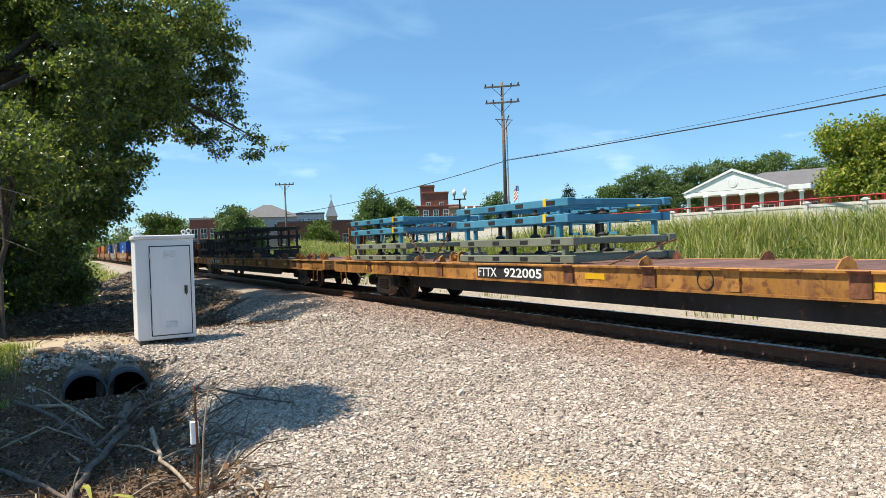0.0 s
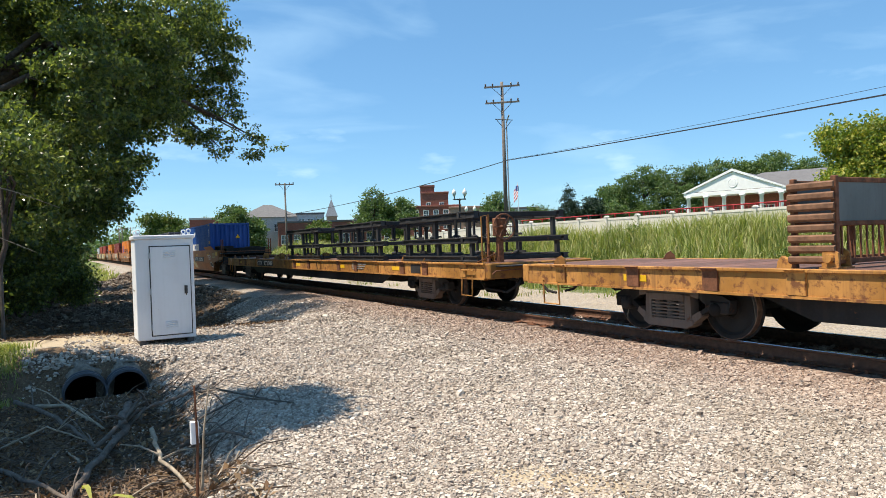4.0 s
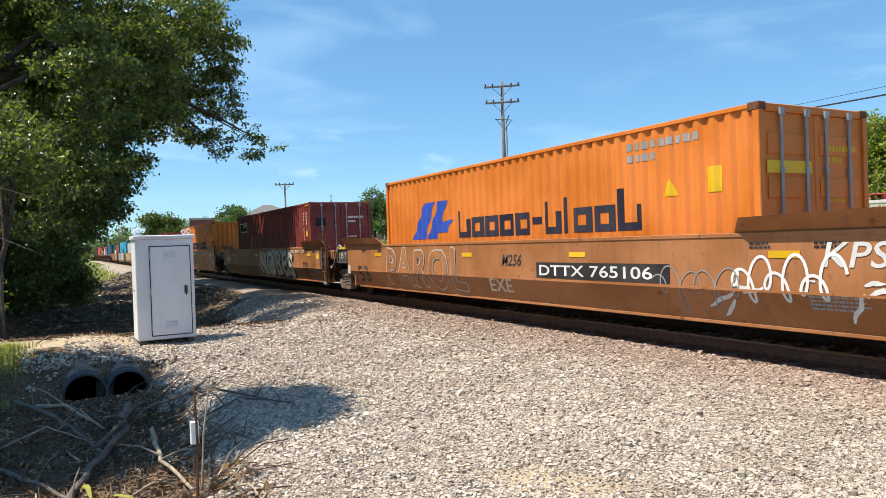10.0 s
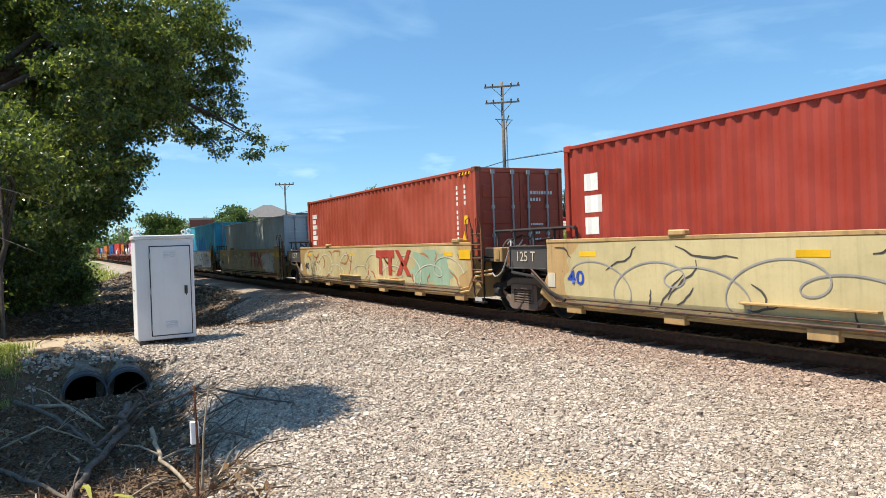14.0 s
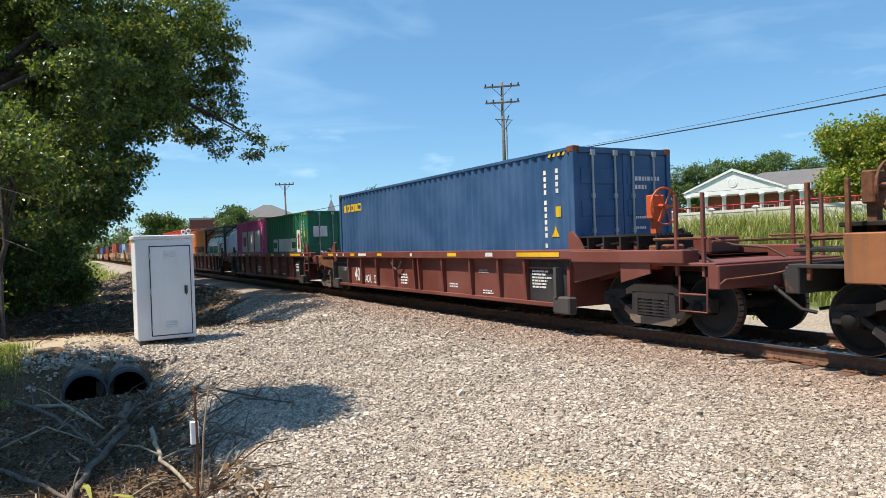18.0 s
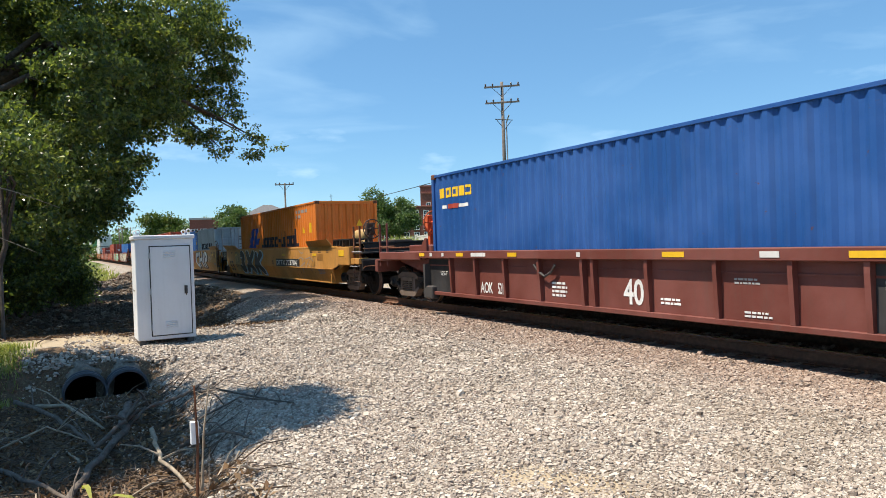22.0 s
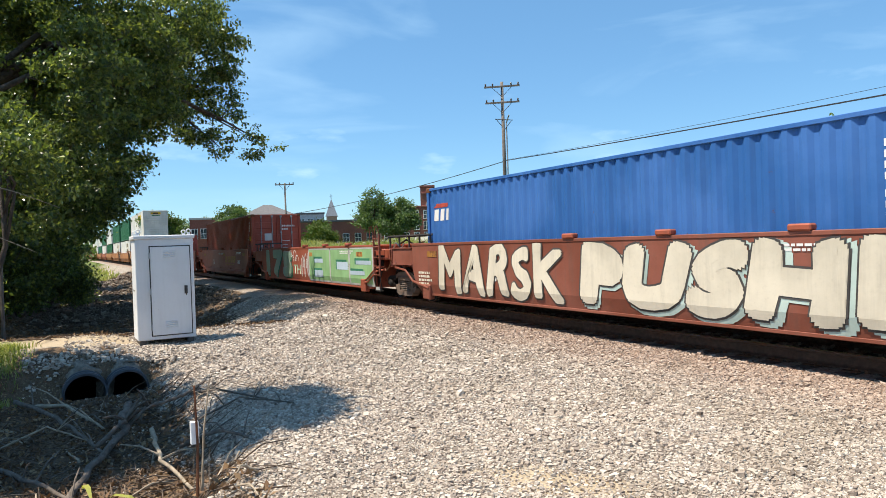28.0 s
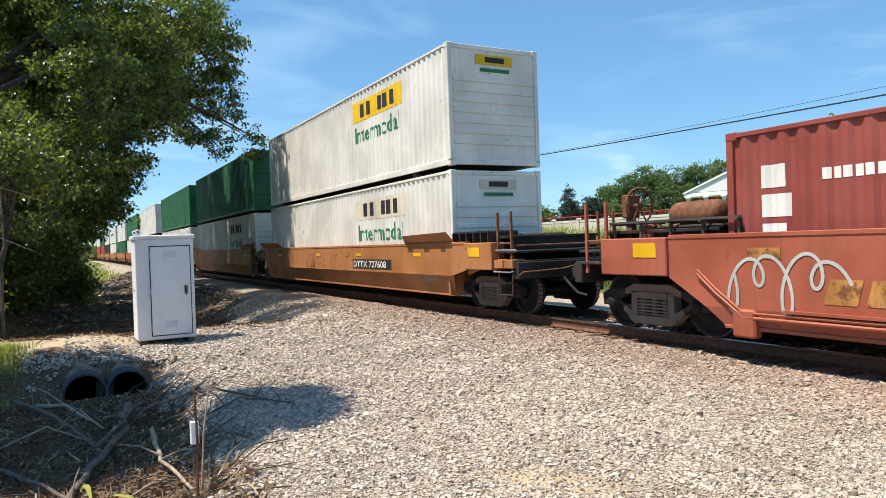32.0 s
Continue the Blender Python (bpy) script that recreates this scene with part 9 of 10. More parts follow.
for k, (x, y, h, w) in enumerate(((-23.0, -12.8, 2.6, 3.4), (-24.5, -13.6, 3.0, 3.6), (-18.0, -14.6, 3.2, 3.8), (-16.0, -13.4, 2.0, 2.8), (-27.0, -11.6, 3.0, 3.6), (-31.5, -11.0, 3.2, 3.8), (-36.5, -10.4, 3.0, 3.8), (-42.0, -10.0, 2.8, 3.6), (-20.0, -16.8, 5.0, 5.0), (-26.0, -17.0, 5.5, 5.5))):
    z = float(ground_z(x, y))
    r = random.Random(60 + k)
    blobs = [(x + r.uniform(-0.4, 0.4) * w, y + r.uniform(-0.4, 0.4) * w, z + h * r.uniform(0.2, 0.8), w * r.uniform(0.18, 0.3), 0.8) for _ in range(7)]
    p, rs = spread(blobs, 12000, 70 + k, 0.4, 0.3)
    v, f = leaf_faces(p, rs, 0.14)
    b = thing("bush", (x, y, z), "dense dark green undergrowth at the edge of the wood", "bush", "undergrowth")
    soup("foliage", v - np.array([[x, y, z]]), f, OAK, "", "", "stuff", b)
    me = Mesh()
    for j in range(6):
        a = r.uniform(0, 6.28)
        me.tube([(0, 0, 0), (math.cos(a) * w * 0.1, math.sin(a) * w * 0.1, h * 0.35), (math.cos(a) * w * 0.3, math.sin(a) * w * 0.3, h * 0.75)], 0.025, 5, True, 0.008)
    part("stems", me, BARK, b)

# ---- weeds on the far bank ----
WEED = leafy("tall_grass", [(0.17, 0.22, 0.05), (0.27, 0.32, 0.08), (0.38, 0.39, 0.13), (0.52, 0.45, 0.22)], 0.6, 0.4)


def blades(name, px, py, h, width, seed, mat, label, bend=0.35, parent=None):
    """Grass: each blade three segments, bending over."""
    r = np.random.RandomState(seed)
    n = len(px)
    base = np.stack([px, py, ground_z(px, py) - 0.03], 1)
    a = r.uniform(0, 2 * math.pi, n)
    out = np.stack([np.cos(a), np.sin(a), np.zeros(n)], 1)
    side = np.stack([-np.sin(a), np.cos(a), np.zeros(n)], 1) * (width * r.uniform(0.6, 1.4, n))[:, None]
    b = (bend * r.uniform(0.2, 1.6, n) * h)[:, None]
    up = np.array([[0, 0, 1.0]])
    p1 = base + up * (0.4 * h)[:, None] + out * b * 0.15
    p2 = base + up * (0.75 * h)[:, None] + out * b * 0.5
    p3 = base + up * (0.96 * h)[:, None] + out * b * 1.1
    v = np.stack([base - side, base + side, p1 - side * 0.9, p1 + side * 0.9, p2 - side * 0.6, p2 + side * 0.6, p3], 1).reshape(-1, 3)
    k = 7 * np.arange(n)[:, None]
    f = np.concatenate([k + np.array([t]) for t in ((0, 1, 3), (0, 3, 2), (2, 3, 5), (2, 5, 4), (4, 5, 6))], 1).reshape(-1, 3)
    return soup(name, v, f, mat, label, "grass", "stuff", parent)


r = np.random.RandomState(12)
n = 52000
wx, wy = -8 - 78 * r.rand(n) ** 1.35, 6.2 + 11.4 * r.rand(n) ** 0.62
tall = np.array([noise.noise(Vector((a * 0.22, b * 0.22, 5))) for a, b in zip(wx, wy)])
wh = np.clip((0.35 + 1.15 * ease(7.0, 14.5, wy)) * (1 + 0.55 * tall) * r.uniform(0.55, 1.25, n) * (1 + 0.2 * ease(-40, -22, wx)), 0.12, 2.3)
keep = (r.rand(n) < 0.35 + 0.65 * ease(6.0, 10.5, wy + 3 * tall)) & (tall > -0.55)
blades("tall_grass", wx[keep], wy[keep], wh[keep], 0.016 + 0.0004 * np.abs(wx[keep]), 13, WEED, "tall green and straw-coloured grass on the bank")
n = 36000
wx, wy = -8 - 60 * r.rand(n) ** 1.2, r.uniform(8.5, 17.3, n)
tuft = np.array([noise.noise(Vector((a * 0.5, b * 0.5, 15))) for a, b in zip(wx, wy)])
wx, wy, tuft = wx[tuft > 0.1], wy[tuft > 0.1], tuft[tuft > 0.1]
hz = ground_z(wx, wy) + r.uniform(0.1, 1.0, len(wx)) * (0.6 + 2.0 * tuft) * (0.5 + 0.5 * ease(8, 15, wy))
v, f = leaf_faces(np.repeat(np.stack([wx, wy, hz], 1), 5, 0) + r.normal(size=(len(wx) * 5, 3)) * 0.13, r, 0.14, 0.1, 0.35)
soup("weeds", v, f, LIME, "leafy green weeds among the tall grass", "weeds")
n = 5000
wx, wy = -5 - 40 * r.rand(n), r.uniform(3.6, 7.0, n)
patch = np.array([noise.noise(Vector((a * 0.6, b * 0.6, 25))) for a, b in zip(wx, wy)])
wx, wy = wx[patch > 0.22], wy[patch > 0.22]
blades("verge_grass", wx, wy, r.uniform(0.06, 0.28, len(wx)), 0.012, 14, WEED, "sparse grass tufts on the gravel verge")

# ---- white wall with its red railing ----
WALLWHITE = plain("cream_vinyl_fence", (0.70, 0.66, 0.58), 0.6, 0.08, 2.0, 0.15)
REDRAIL = paint("red_rail_paint", (0.42, 0.025, 0.03), 0.5, 0.15, 0.05)


def wall_top(x):
    return 2.63 - 0.95 * float(ease(-42, -70, x))


wall = thing("wall_north", (-30, 18, 0), "cream-white panel wall with square posts above tall grass", "wall", "", "structure")
for k in range(36):
    x = 6.0 - 2.45 * k
    h = wall_top(x)
    h2 = wall_top(x - 2.45)
    z = float(ground_z(x, 17.5)) - 0.2
    post = part("wall_post", Mesh().box(-0.09, 0.09, -0.09, 0.09, z, h + 0.02, 0.01), WALLWHITE, wall, at=(x + 30, 0, 0))
    part("post_cap", cached("post_cap", lambda: Mesh().prism([(-0.12, 0), (0.12, 0), (0.12, 0.03), (0, 0.1), (-0.12, 0.03)], 1, -0.12, 0.12)), WALLWHITE, post, at=(0, 0, h + 0.02))
    part("wall_panel", Mesh().prism([(-2.36, z), (-0.09, z), (-0.09, h - 0.12), (-2.36, h2 - 0.12)], 1, -0.025, 0.025).prism([(-2.36, h2 - 0.14), (-0.09, h - 0.14), (-0.09, h - 0.02), (-2.36, h2 - 0.02)], 1, -0.045, 0.045),
         WALLWHITE, wall, at=(x + 30, 0, 0))
railing = thing("railing", (-20, 19.6, float(ground_z(-20, 19.6))), "red metal railing behind the white wall", "railing")
g0 = float(ground_z(-20, 19.6))
for z in (2.9, 2.55, 2.2):
    part("rail", Mesh().tube([(-21.5, 0, z - g0), (25, 0, z - g0)], 0.03, 6), REDRAIL, railing)
for k in range(39):
    part("baluster", cached("baluster", lambda: Mesh().box(-0.025, 0.025, -0.025, 0.025, 0, 2.9 - g0)), REDRAIL, railing, at=(-21.4 + 1.2 * k, 0, 0))
for k in range(60):
    part("picket", cached("picket", lambda: Mesh().box(-0.012, 0.012, -0.012, 0.012, 2.2 - g0, 2.9 - g0)), REDRAIL, railing, at=(-9.5 + 0.24 * k, 0, 0))

# ---- buildings ----
BRICK = plain("red_brick", (0.27, 0.095, 0.065), 0.85, 0.3, 9, 0.4)
PALEBRICK = plain("pale_brick", (0.42, 0.25, 0.18), 0.85, 0.2, 9, 0.4)
SHINGLE = plain("grey_shingle", (0.14, 0.135, 0.135), 0.85, 0.25, 12, 0.5)
WHITEWOOD = plain("white_painted_wood", (0.86, 0.85, 0.83), 0.55, 0.05, 3, 0.1)
PALEWALL = plain("pale_grey_render", (0.50, 0.48, 0.46), 0.8, 0.12, 3, 0.2)
PANE = glass("window_glass")
STEEPLE = plain("slate_spire", (0.20, 0.22, 0.25), 0.6, 0.2, 6, 0.2)


def windows(parent, x, y, z, w, h, frame_mat=WHITEWOOD):
    """A window in a face that looks along -y, with frame, sill and pane."""
    win = part("window", cached(("win", w, h), lambda: Mesh().box(-w / 2 - 0.06, -w / 2, -0.05, 0.05, 0, h).box(w / 2, w / 2 + 0.06, -0.05, 0.05, 0, h).box(-w / 2 - 0.06, w / 2 + 0.06, -0.05, 0.05, h, h + 0.06)
                                .box(-0.025, 0.025, -0.04, 0.03, 0, h).box(-w / 2, w / 2, -0.04, 0.03, h / 2 - 0.025, h / 2 + 0.025).box(-w / 2 - 0.1, w / 2 + 0.1, -0.09, 0.05, -0.07, 0)), frame_mat, parent, at=(x, y, z))
    part("pane", cached(("pane", w, h), lambda: Mesh().box(-w / 2, w / 2, 0.0, 0.015, 0, h)), PANE, win)


def block(name, x, y, turn, w, d, h, wall_mat, roof, roof_mat, label, rows=(), cols=0, win=(0.9, 1.4), overhang=0.35, roof_h=2.2, z0=None):
    """A building: walls, roof of its kind and windows in the face towards the track."""
    z = (float(ground_z(x, y)) if z0 is None else z0) - 0.3
    b = thing(name, pose(x, y, z, 0, 0, turn), label, "building", "background buildings")
    part("wall", Mesh().box(-w / 2, w / 2, 0, d, 0, h), wall_mat, b)
    o = overhang
    if roof == "flat":
        part("roof", Mesh().box(-w / 2 - 0.1, w / 2 + 0.1, -0.1, d + 0.1, h + 0.003, h + 0.3, 0.03), roof_mat, b)
    elif roof == "hip":
        k = min(w, d) * 0.45
        me = Mesh()
        me.add([(-w / 2 - o, -o, h), (w / 2 + o, -o, h), (w / 2 + o, d + o, h), (-w / 2 - o, d + o, h), (-w / 2 + k, d / 2, h + roof_h), (w / 2 - k, d / 2, h + roof_h)],
               [(0, 1, 5, 4), (1, 2, 5), (2, 3, 4, 5), (3, 0, 4), (3, 2, 1, 0)])
        part("roof", me, roof_mat, b)
    else:
        part("roof", Mesh().prism([(-w / 2 - o, h), (w / 2 + o, h), (0, h + roof_h)], 1, -o, d + o), roof_mat, b)
    for zz in rows:
        for c in range(cols):
            windows(b, -w / 2 + w * (c + 0.5) / cols, -0.012, zz, *win)
    return b


# portico house
P = thing("portico_house", pose(-47.0, 48.9, 1.25, 0, 0, 24), "red brick house with a white columned portico and grey roof", "house")
part("wall", Mesh().box(-3.8, 12.0, 2.4, 14, -0.3, 4.6), BRICK, P)
part("roof", Mesh().add([(-4.6, 1.9, 4.6), (12.6, 1.9, 4.6), (12.6, 14.4, 4.6), (-4.6, 14.4, 4.6), (1.0, 8, 6.55), (8.2, 8, 6.55)], [(0, 1, 5, 4), (1, 2, 5), (2, 3, 4, 5), (3, 0, 4), (3, 2, 1, 0)]), SHINGLE, P)
part("portico_roof", Mesh().prism([(-4.9, 4.42), (4.9, 4.42), (0, 6.45)], 1, -0.35, 8.0), SHINGLE, P)
part("pediment", Mesh().prism([(-4.45, 4.45), (4.45, 4.45), (0, 6.25)], 1, -0.3, -0.372), WHITEWOOD, P)
part("raking_cornice", Mesh().prism([(-5.0, 4.4), (-4.6, 4.4), (0, 6.3), (0, 6.55)], 1, -0.5, -0.3).prism([(5.0, 4.4), (4.6, 4.4), (0, 6.3), (0, 6.55)][::-1], 1, -0.5, -0.3), WHITEWOOD, P)
part("entablature", Mesh().box(-4.8, 4.8, -0.42, 2.4, 4.02, 4.4, 0.02), WHITEWOOD, P)
part("round_emblem", Mesh().lathe([(0, -0.02), (0.3, -0.02), (0.36, 0.0), (0.42, -0.03), (0.46, 0.03)], 1, (0, -0.39, 5.15), 20), WHITEWOOD, P)
part("porch_floor", Mesh().box(-4.8, 6.6, -0.5, 2.4, -0.3, 0.25), PALEWALL, P)
part("porch_roof", Mesh().box(5.02, 6.9, -0.5, 2.4, 4.1, 4.55, 0.02), WHITEWOOD, P)
for k in range(7):
    part("column", cached("column", lambda: Mesh().lathe([(0, 0.25), (0.3, 0.25), (0.3, 0.4), (0.22, 0.45), (0.2, 2.2), (0.18, 3.78), (0.28, 3.86), (0.28, 4.02), (0, 4.02)], 2, (0, 0, 0), 16), True), WHITEWOOD, P, at=(-4.35 + 1.74 * k, -0.3, 0))
for x in (-2.6, 2.6, 6.4, 9.6):
    windows(P, x, 2.388, 1.2, 1.1, 1.7)
part("front_door", Mesh().box(-0.55, 0.55, 2.34, 2.4, 0.25, 2.5, 0.01), WHITEWOOD, P)
for k in range(11):
    part("porch_rail", cached("porch_rail", lambda: Mesh().box(-0.5, 0.5, -0.02, 0.02, 0.95, 1.0).box(-0.5, 0.5, -0.02, 0.02, 0.6, 0.64)), REDRAIL, P, at=(-4.0 + k, -0.3, 0))

block("brick_building", -98.2, 40.2, 62, 12.5, 9, 6.0, BRICK, "flat", BRICK, "three-storey red brick building with white windows", (0.9, 2.6, 4.3), 8, (0.75, 1.2), z0=1.4)
block("brick_tower", -97.4, 42.3, 62, 4.2, 4.2, 8.9, BRICK, "flat", BRICK, "square red brick stair tower", (4.6, 6.6), 2, (0.6, 0.9), z0=0.6)
tw = block("brick_chimney", -98.2, 41.4, 62, 2.2, 2.0, 10.0, BRICK, "flat", BRICK, "stout brick chimney block above the roofs", z0=0.6)
block("pale_brick_building", -93.0, 47.0, 62, 8.0, 7, 5.8, PALEBRICK, "flat", PALEBRICK, "pale brick two-storey building with small windows", (1.6, 3.8), 5, (0.7, 1.1), z0=1.2)
block("grey_house", -116.2, 21.0, 78, 9.5, 9, 6.0, PALEWALL, "hip", SHINGLE, "pale house with a grey hipped roof", (3.6,), 4, (0.8, 1.2), roof_h=2.3, z0=1.0)
block("grey_annex", -114.3, 27.5, 78, 4.5, 6, 6.3, PALEWALL, "flat", SHINGLE, "flat-roofed grey annex with dark windows", (4.2,), 3, (0.9, 1.3), z0=1.0)
block("long_brick_building", -104.5, 27.0, 75, 15, 8, 4.6, BRICK, "flat", SHINGLE, "long low brick building with white windows", (1.4,), 8, (0.9, 1.3), z0=1.0)
block("brick_warehouse", -108.0, 10.4, 80, 6.5, 10, 5.4, BRICK, "flat", PALEWALL, "low brick warehouse with a pale cornice", (2.6,), 5, (0.8, 1.4), z0=1.0)
block("blue_glass_office", -88.5, 52.5, 58, 5.0, 6, 5.2, PALEWALL, "flat", SHINGLE, "small office with a band of dark glass", (3.6,), 3, (1.4, 1.1), z0=1.3)
ch = thing("church_steeple", pose(-141.3, 40.8, 1.0, 0, 0, 70), "church steeple with a pointed slate spire", "steeple")
part("tower", Mesh().box(-1.1, 1.1, 0, 2.2, 0, 6.8, 0.05), PALEBRICK, ch)
part("spire", Mesh().add([(-1.3, -0.2, 6.8), (1.3, -0.2, 6.8), (1.3, 2.4, 6.8), (-1.3, 2.4, 6.8), (0, 1.1, 10.6)], [(0, 1, 4), (1, 2, 4), (2, 3, 4), (3, 0, 4), (3, 2, 1, 0)]), STEEPLE, ch)
part("cross", Mesh().box(-0.06, 0.06, 1.04, 1.16, 10.5, 11.6).box(-0.3, 0.3, 1.05, 1.15, 11.1, 11.22), STEEPLE, ch)
for s in (-0.45, 0.45):
    windows(ch, s, -0.012, 4.2, 0.5, 1.6, PALEWALL)
block("church_nave", -137.0, 47.5, 70, 9, 12, 5.0, PALEBRICK, "gable", SHINGLE, "pale brick church nave with a steep grey roof", (2.0,), 3, (0.7, 1.8), roof_h=4.0, z0=1.0)

# ---- trees behind ----
simple_tree(-21.0, 27.2, 6.3, 5.6, YELLOWING, "small tree with yellowing green leaves", 81, 34000, 0.19, 1.1)
simple_tree(-17.3, 28.6, 5.9, 5.4, YELLOWING, "small tree with yellowing green leaves", 82, 28000, 0.19, 1.1)
for k, (x, y, h, w, m) in enumerate(((-88.5, 71.5, 9.5, 8, MID), (-85.5, 75.0, 12.6, 10, MID), (-82.0, 78.5, 12.8, 10, MID), (-78.0, 82.0, 12.6, 10, MID), (-75.2, 84.8, 12.8, 9, MID), (-71.0, 88.0, 13.6, 11, MID), (-66.5, 91.0, 12.4, 10, MID),
                                     (-76.0, 55.6, 6.6, 4.5, FIR), (-74.0, 58.0, 5.6, 4.5, MID), (-80.4, 50.2, 5.4, 5.0, LIME), (-83.8, 45.2, 7.6, 6.5, MID), (-87.4, 27.7, 8.6, 6.2, MID), (-85.8, 31.2, 7.2, 4.5, MID),
                                     (-89.4, 1.3, 6.2, 5.6, LIME), (-88.1, 9.2, 7.4, 4.8, MID), (-87.6, 11.2, 5.6, 4.0, MID), (-104, 14.5, 6.0, 6.0, MID), (-100.5, 24.5, 4.4, 5.5, LIME), (-118, 6, 6.5, 8, MID), (-135, 14, 7, 9, MID))):
    simple_tree(x, y, h, w, m, "leafy tree behind the buildings" if m is not LIME else "bright green leafy tree", 90 + k, 11000 if k < 7 else 8000, 0.36 if k < 7 else 0.3, 0.9 if y > 17 else 0.1)


def fir(x, y, h, seed):
    z = float(ground_z(x, y))
    t = thing("fir_tree", (x, y, z), "dark green conical fir tree", "tree", "background trees")
    part("trunk", Mesh().tube([(0, 0, 0), (0, 0, h)], 0.16, 7, True, 0.03), BARK, t)
    blobs = [(x, y, z + h * (0.12 + 0.86 * k / 9), 0.35 + h * 0.36 * (1 - k / 9.5), 0.4) for k in range(10)]
    p, rs = spread(blobs, 16000, seed, 0.4, 0.3)
    v, f = leaf_faces(p, rs, 0.3, 0.5, 0.3)
    soup("crown", v - np.array([[x, y, z]]), f, FIR, "", "", "stuff", t)


fir(-78.0, 53.2, 8.0, 120)
far = []
for k in range(26):
    a = radians(58 + 40 * k / 25)
    d = 240 + 40 * math.sin(k * 1.7)
    far.append((-math.sin(a) * d, math.cos(a) * d - 9, 3.0 + 2.0 * math.sin(k * 2.3), 7.5 + 2 * math.sin(k * 1.1), 0.6))
p, rs = spread(far, 30000, 140, 1.4, 0.4)
v, f = leaf_faces(p, rs, 0.9)
soup("far_woods", v, f, MID, "far line of green woods on the horizon", "woods")

# ---- poles, lamps, wires, flag ----
POLEWOOD = plain("weathered_pole_wood", (0.17, 0.145, 0.125), 0.9, 0.3, 6, 0.6)
WIRE = plain("dark_wire", (0.03, 0.03, 0.032), 0.6, 0.1, 5, 0.1)
PORCELAIN = plain("insulator_porcelain", (0.12, 0.09, 0.08), 0.3, 0.2, 5, 0.1)
IRON = plain("black_cast_iron", (0.02, 0.02, 0.022), 0.5, 0.2, 8, 0.2)
GLOBE = plain("milky_lamp_globe", (0.75, 0.74, 0.70), 0.3, 0.05, 3, 0.05)


def utility_pole(x, y, top, turn, arms, label, r=0.16):
    z = float(ground_z(x, y))
    p = thing("utility_pole", pose(x, y, z, 0, 0, turn), label, "utility pole", "utility poles")
    part("pole", Mesh().tube([(0, 0, -0.1), (0, 0, top - z)], r, 12, True, r * 0.65), POLEWOOD, p, smooth=True)
    for h, w in arms:
        arm = part("crossarm", Mesh().box(-w / 2, w / 2, -0.2, -0.1, h - z - 0.06, h - z + 0.06, 0.01), POLEWOOD, p)
        part("brace", Mesh().tube([(-w * 0.28, -0.15, h - z - 0.05), (0, -0.15, h - z - 0.75)], 0.02, 5).tube([(w * 0.28, -0.15, h - z - 0.05), (0, -0.15, h - z - 0.75)], 0.02, 5), GREYSTEEL, p)
        for s in (-0.46, -0.26, 0.26, 0.46):
            part("insulator", cached("insulator", lambda: Mesh().lathe([(0, 0), (0.03, 0), (0.07, 0.03), (0.04, 0.08), (0.07, 0.11), (0.04, 0.18), (0, 0.2)], 2, (0, 0, 0), 10), True), PORCELAIN, arm, at=(s * w, -0.15, h - z + 0.06))
    return p


pole = utility_pole(-42.3, 18.85, 12.95, 52, ((12.6, 2.55), (11.45, 2.45)), "tall weathered wooden utility pole with two crossarms")
part("conduit", Mesh().tube([(0.24, -0.05, 0.2), (0.24, -0.05, 9.2), (0.45, -0.3, 9.7)], 0.05, 6), GALV, pole)
part("bracket", Mesh().tube([(-0.55, -0.1, 9.5), (0.7, -0.1, 9.35)], 0.03, 5).tube([(0.1, -0.1, 8.7), (0.6, -0.1, 9.3)], 0.025, 5).tube([(-0.1, -0.1, 9.0), (-0.5, -0.1, 9.5)], 0.025, 5), GREYSTEEL, pole)
utility_pole(-76.9, 12.6, 8.75, 60, ((8.55, 2.1),), "wooden utility pole with one crossarm in the distance", 0.13)
for x, y, h in ((-149.7, 0.4, 6.4), (-170, 2.3, 7.2), (-190, 5.6, 8.0)):
    utility_pole(x, y, h, 80, ((h - 0.3, 2.6),), "small distant wooden utility pole", 0.13)


def wire(a, b, sag, r, label="thin black overhead wire"):
    a, b = Vector(a), Vector(b)
    pts = [a.lerp(b, k / 20) - Vector((0, 0, sag * 4 * (k / 20) * (1 - k / 20))) for k in range(21)]
    ob = part("overhead_wire", Mesh().tube([p - a for p in pts], r, 4, False), WIRE, at=tuple(a))
    tagged(ob, label, "wire", "overhead wires")


wire((-42.2, 18.7, 7.25), (2.0, 14.4, 5.72), 0.12, 0.035, "thick black overhead cable from the pole")
wire((-42.2, 18.7, 7.3), (2.0, 14.0, 6.25), 0.25, 0.01)
wire((-42.3, 18.7, 7.2), (-76.9, 12.6, 5.2), 0.4, 0.03, "thick black overhead cable from the pole")

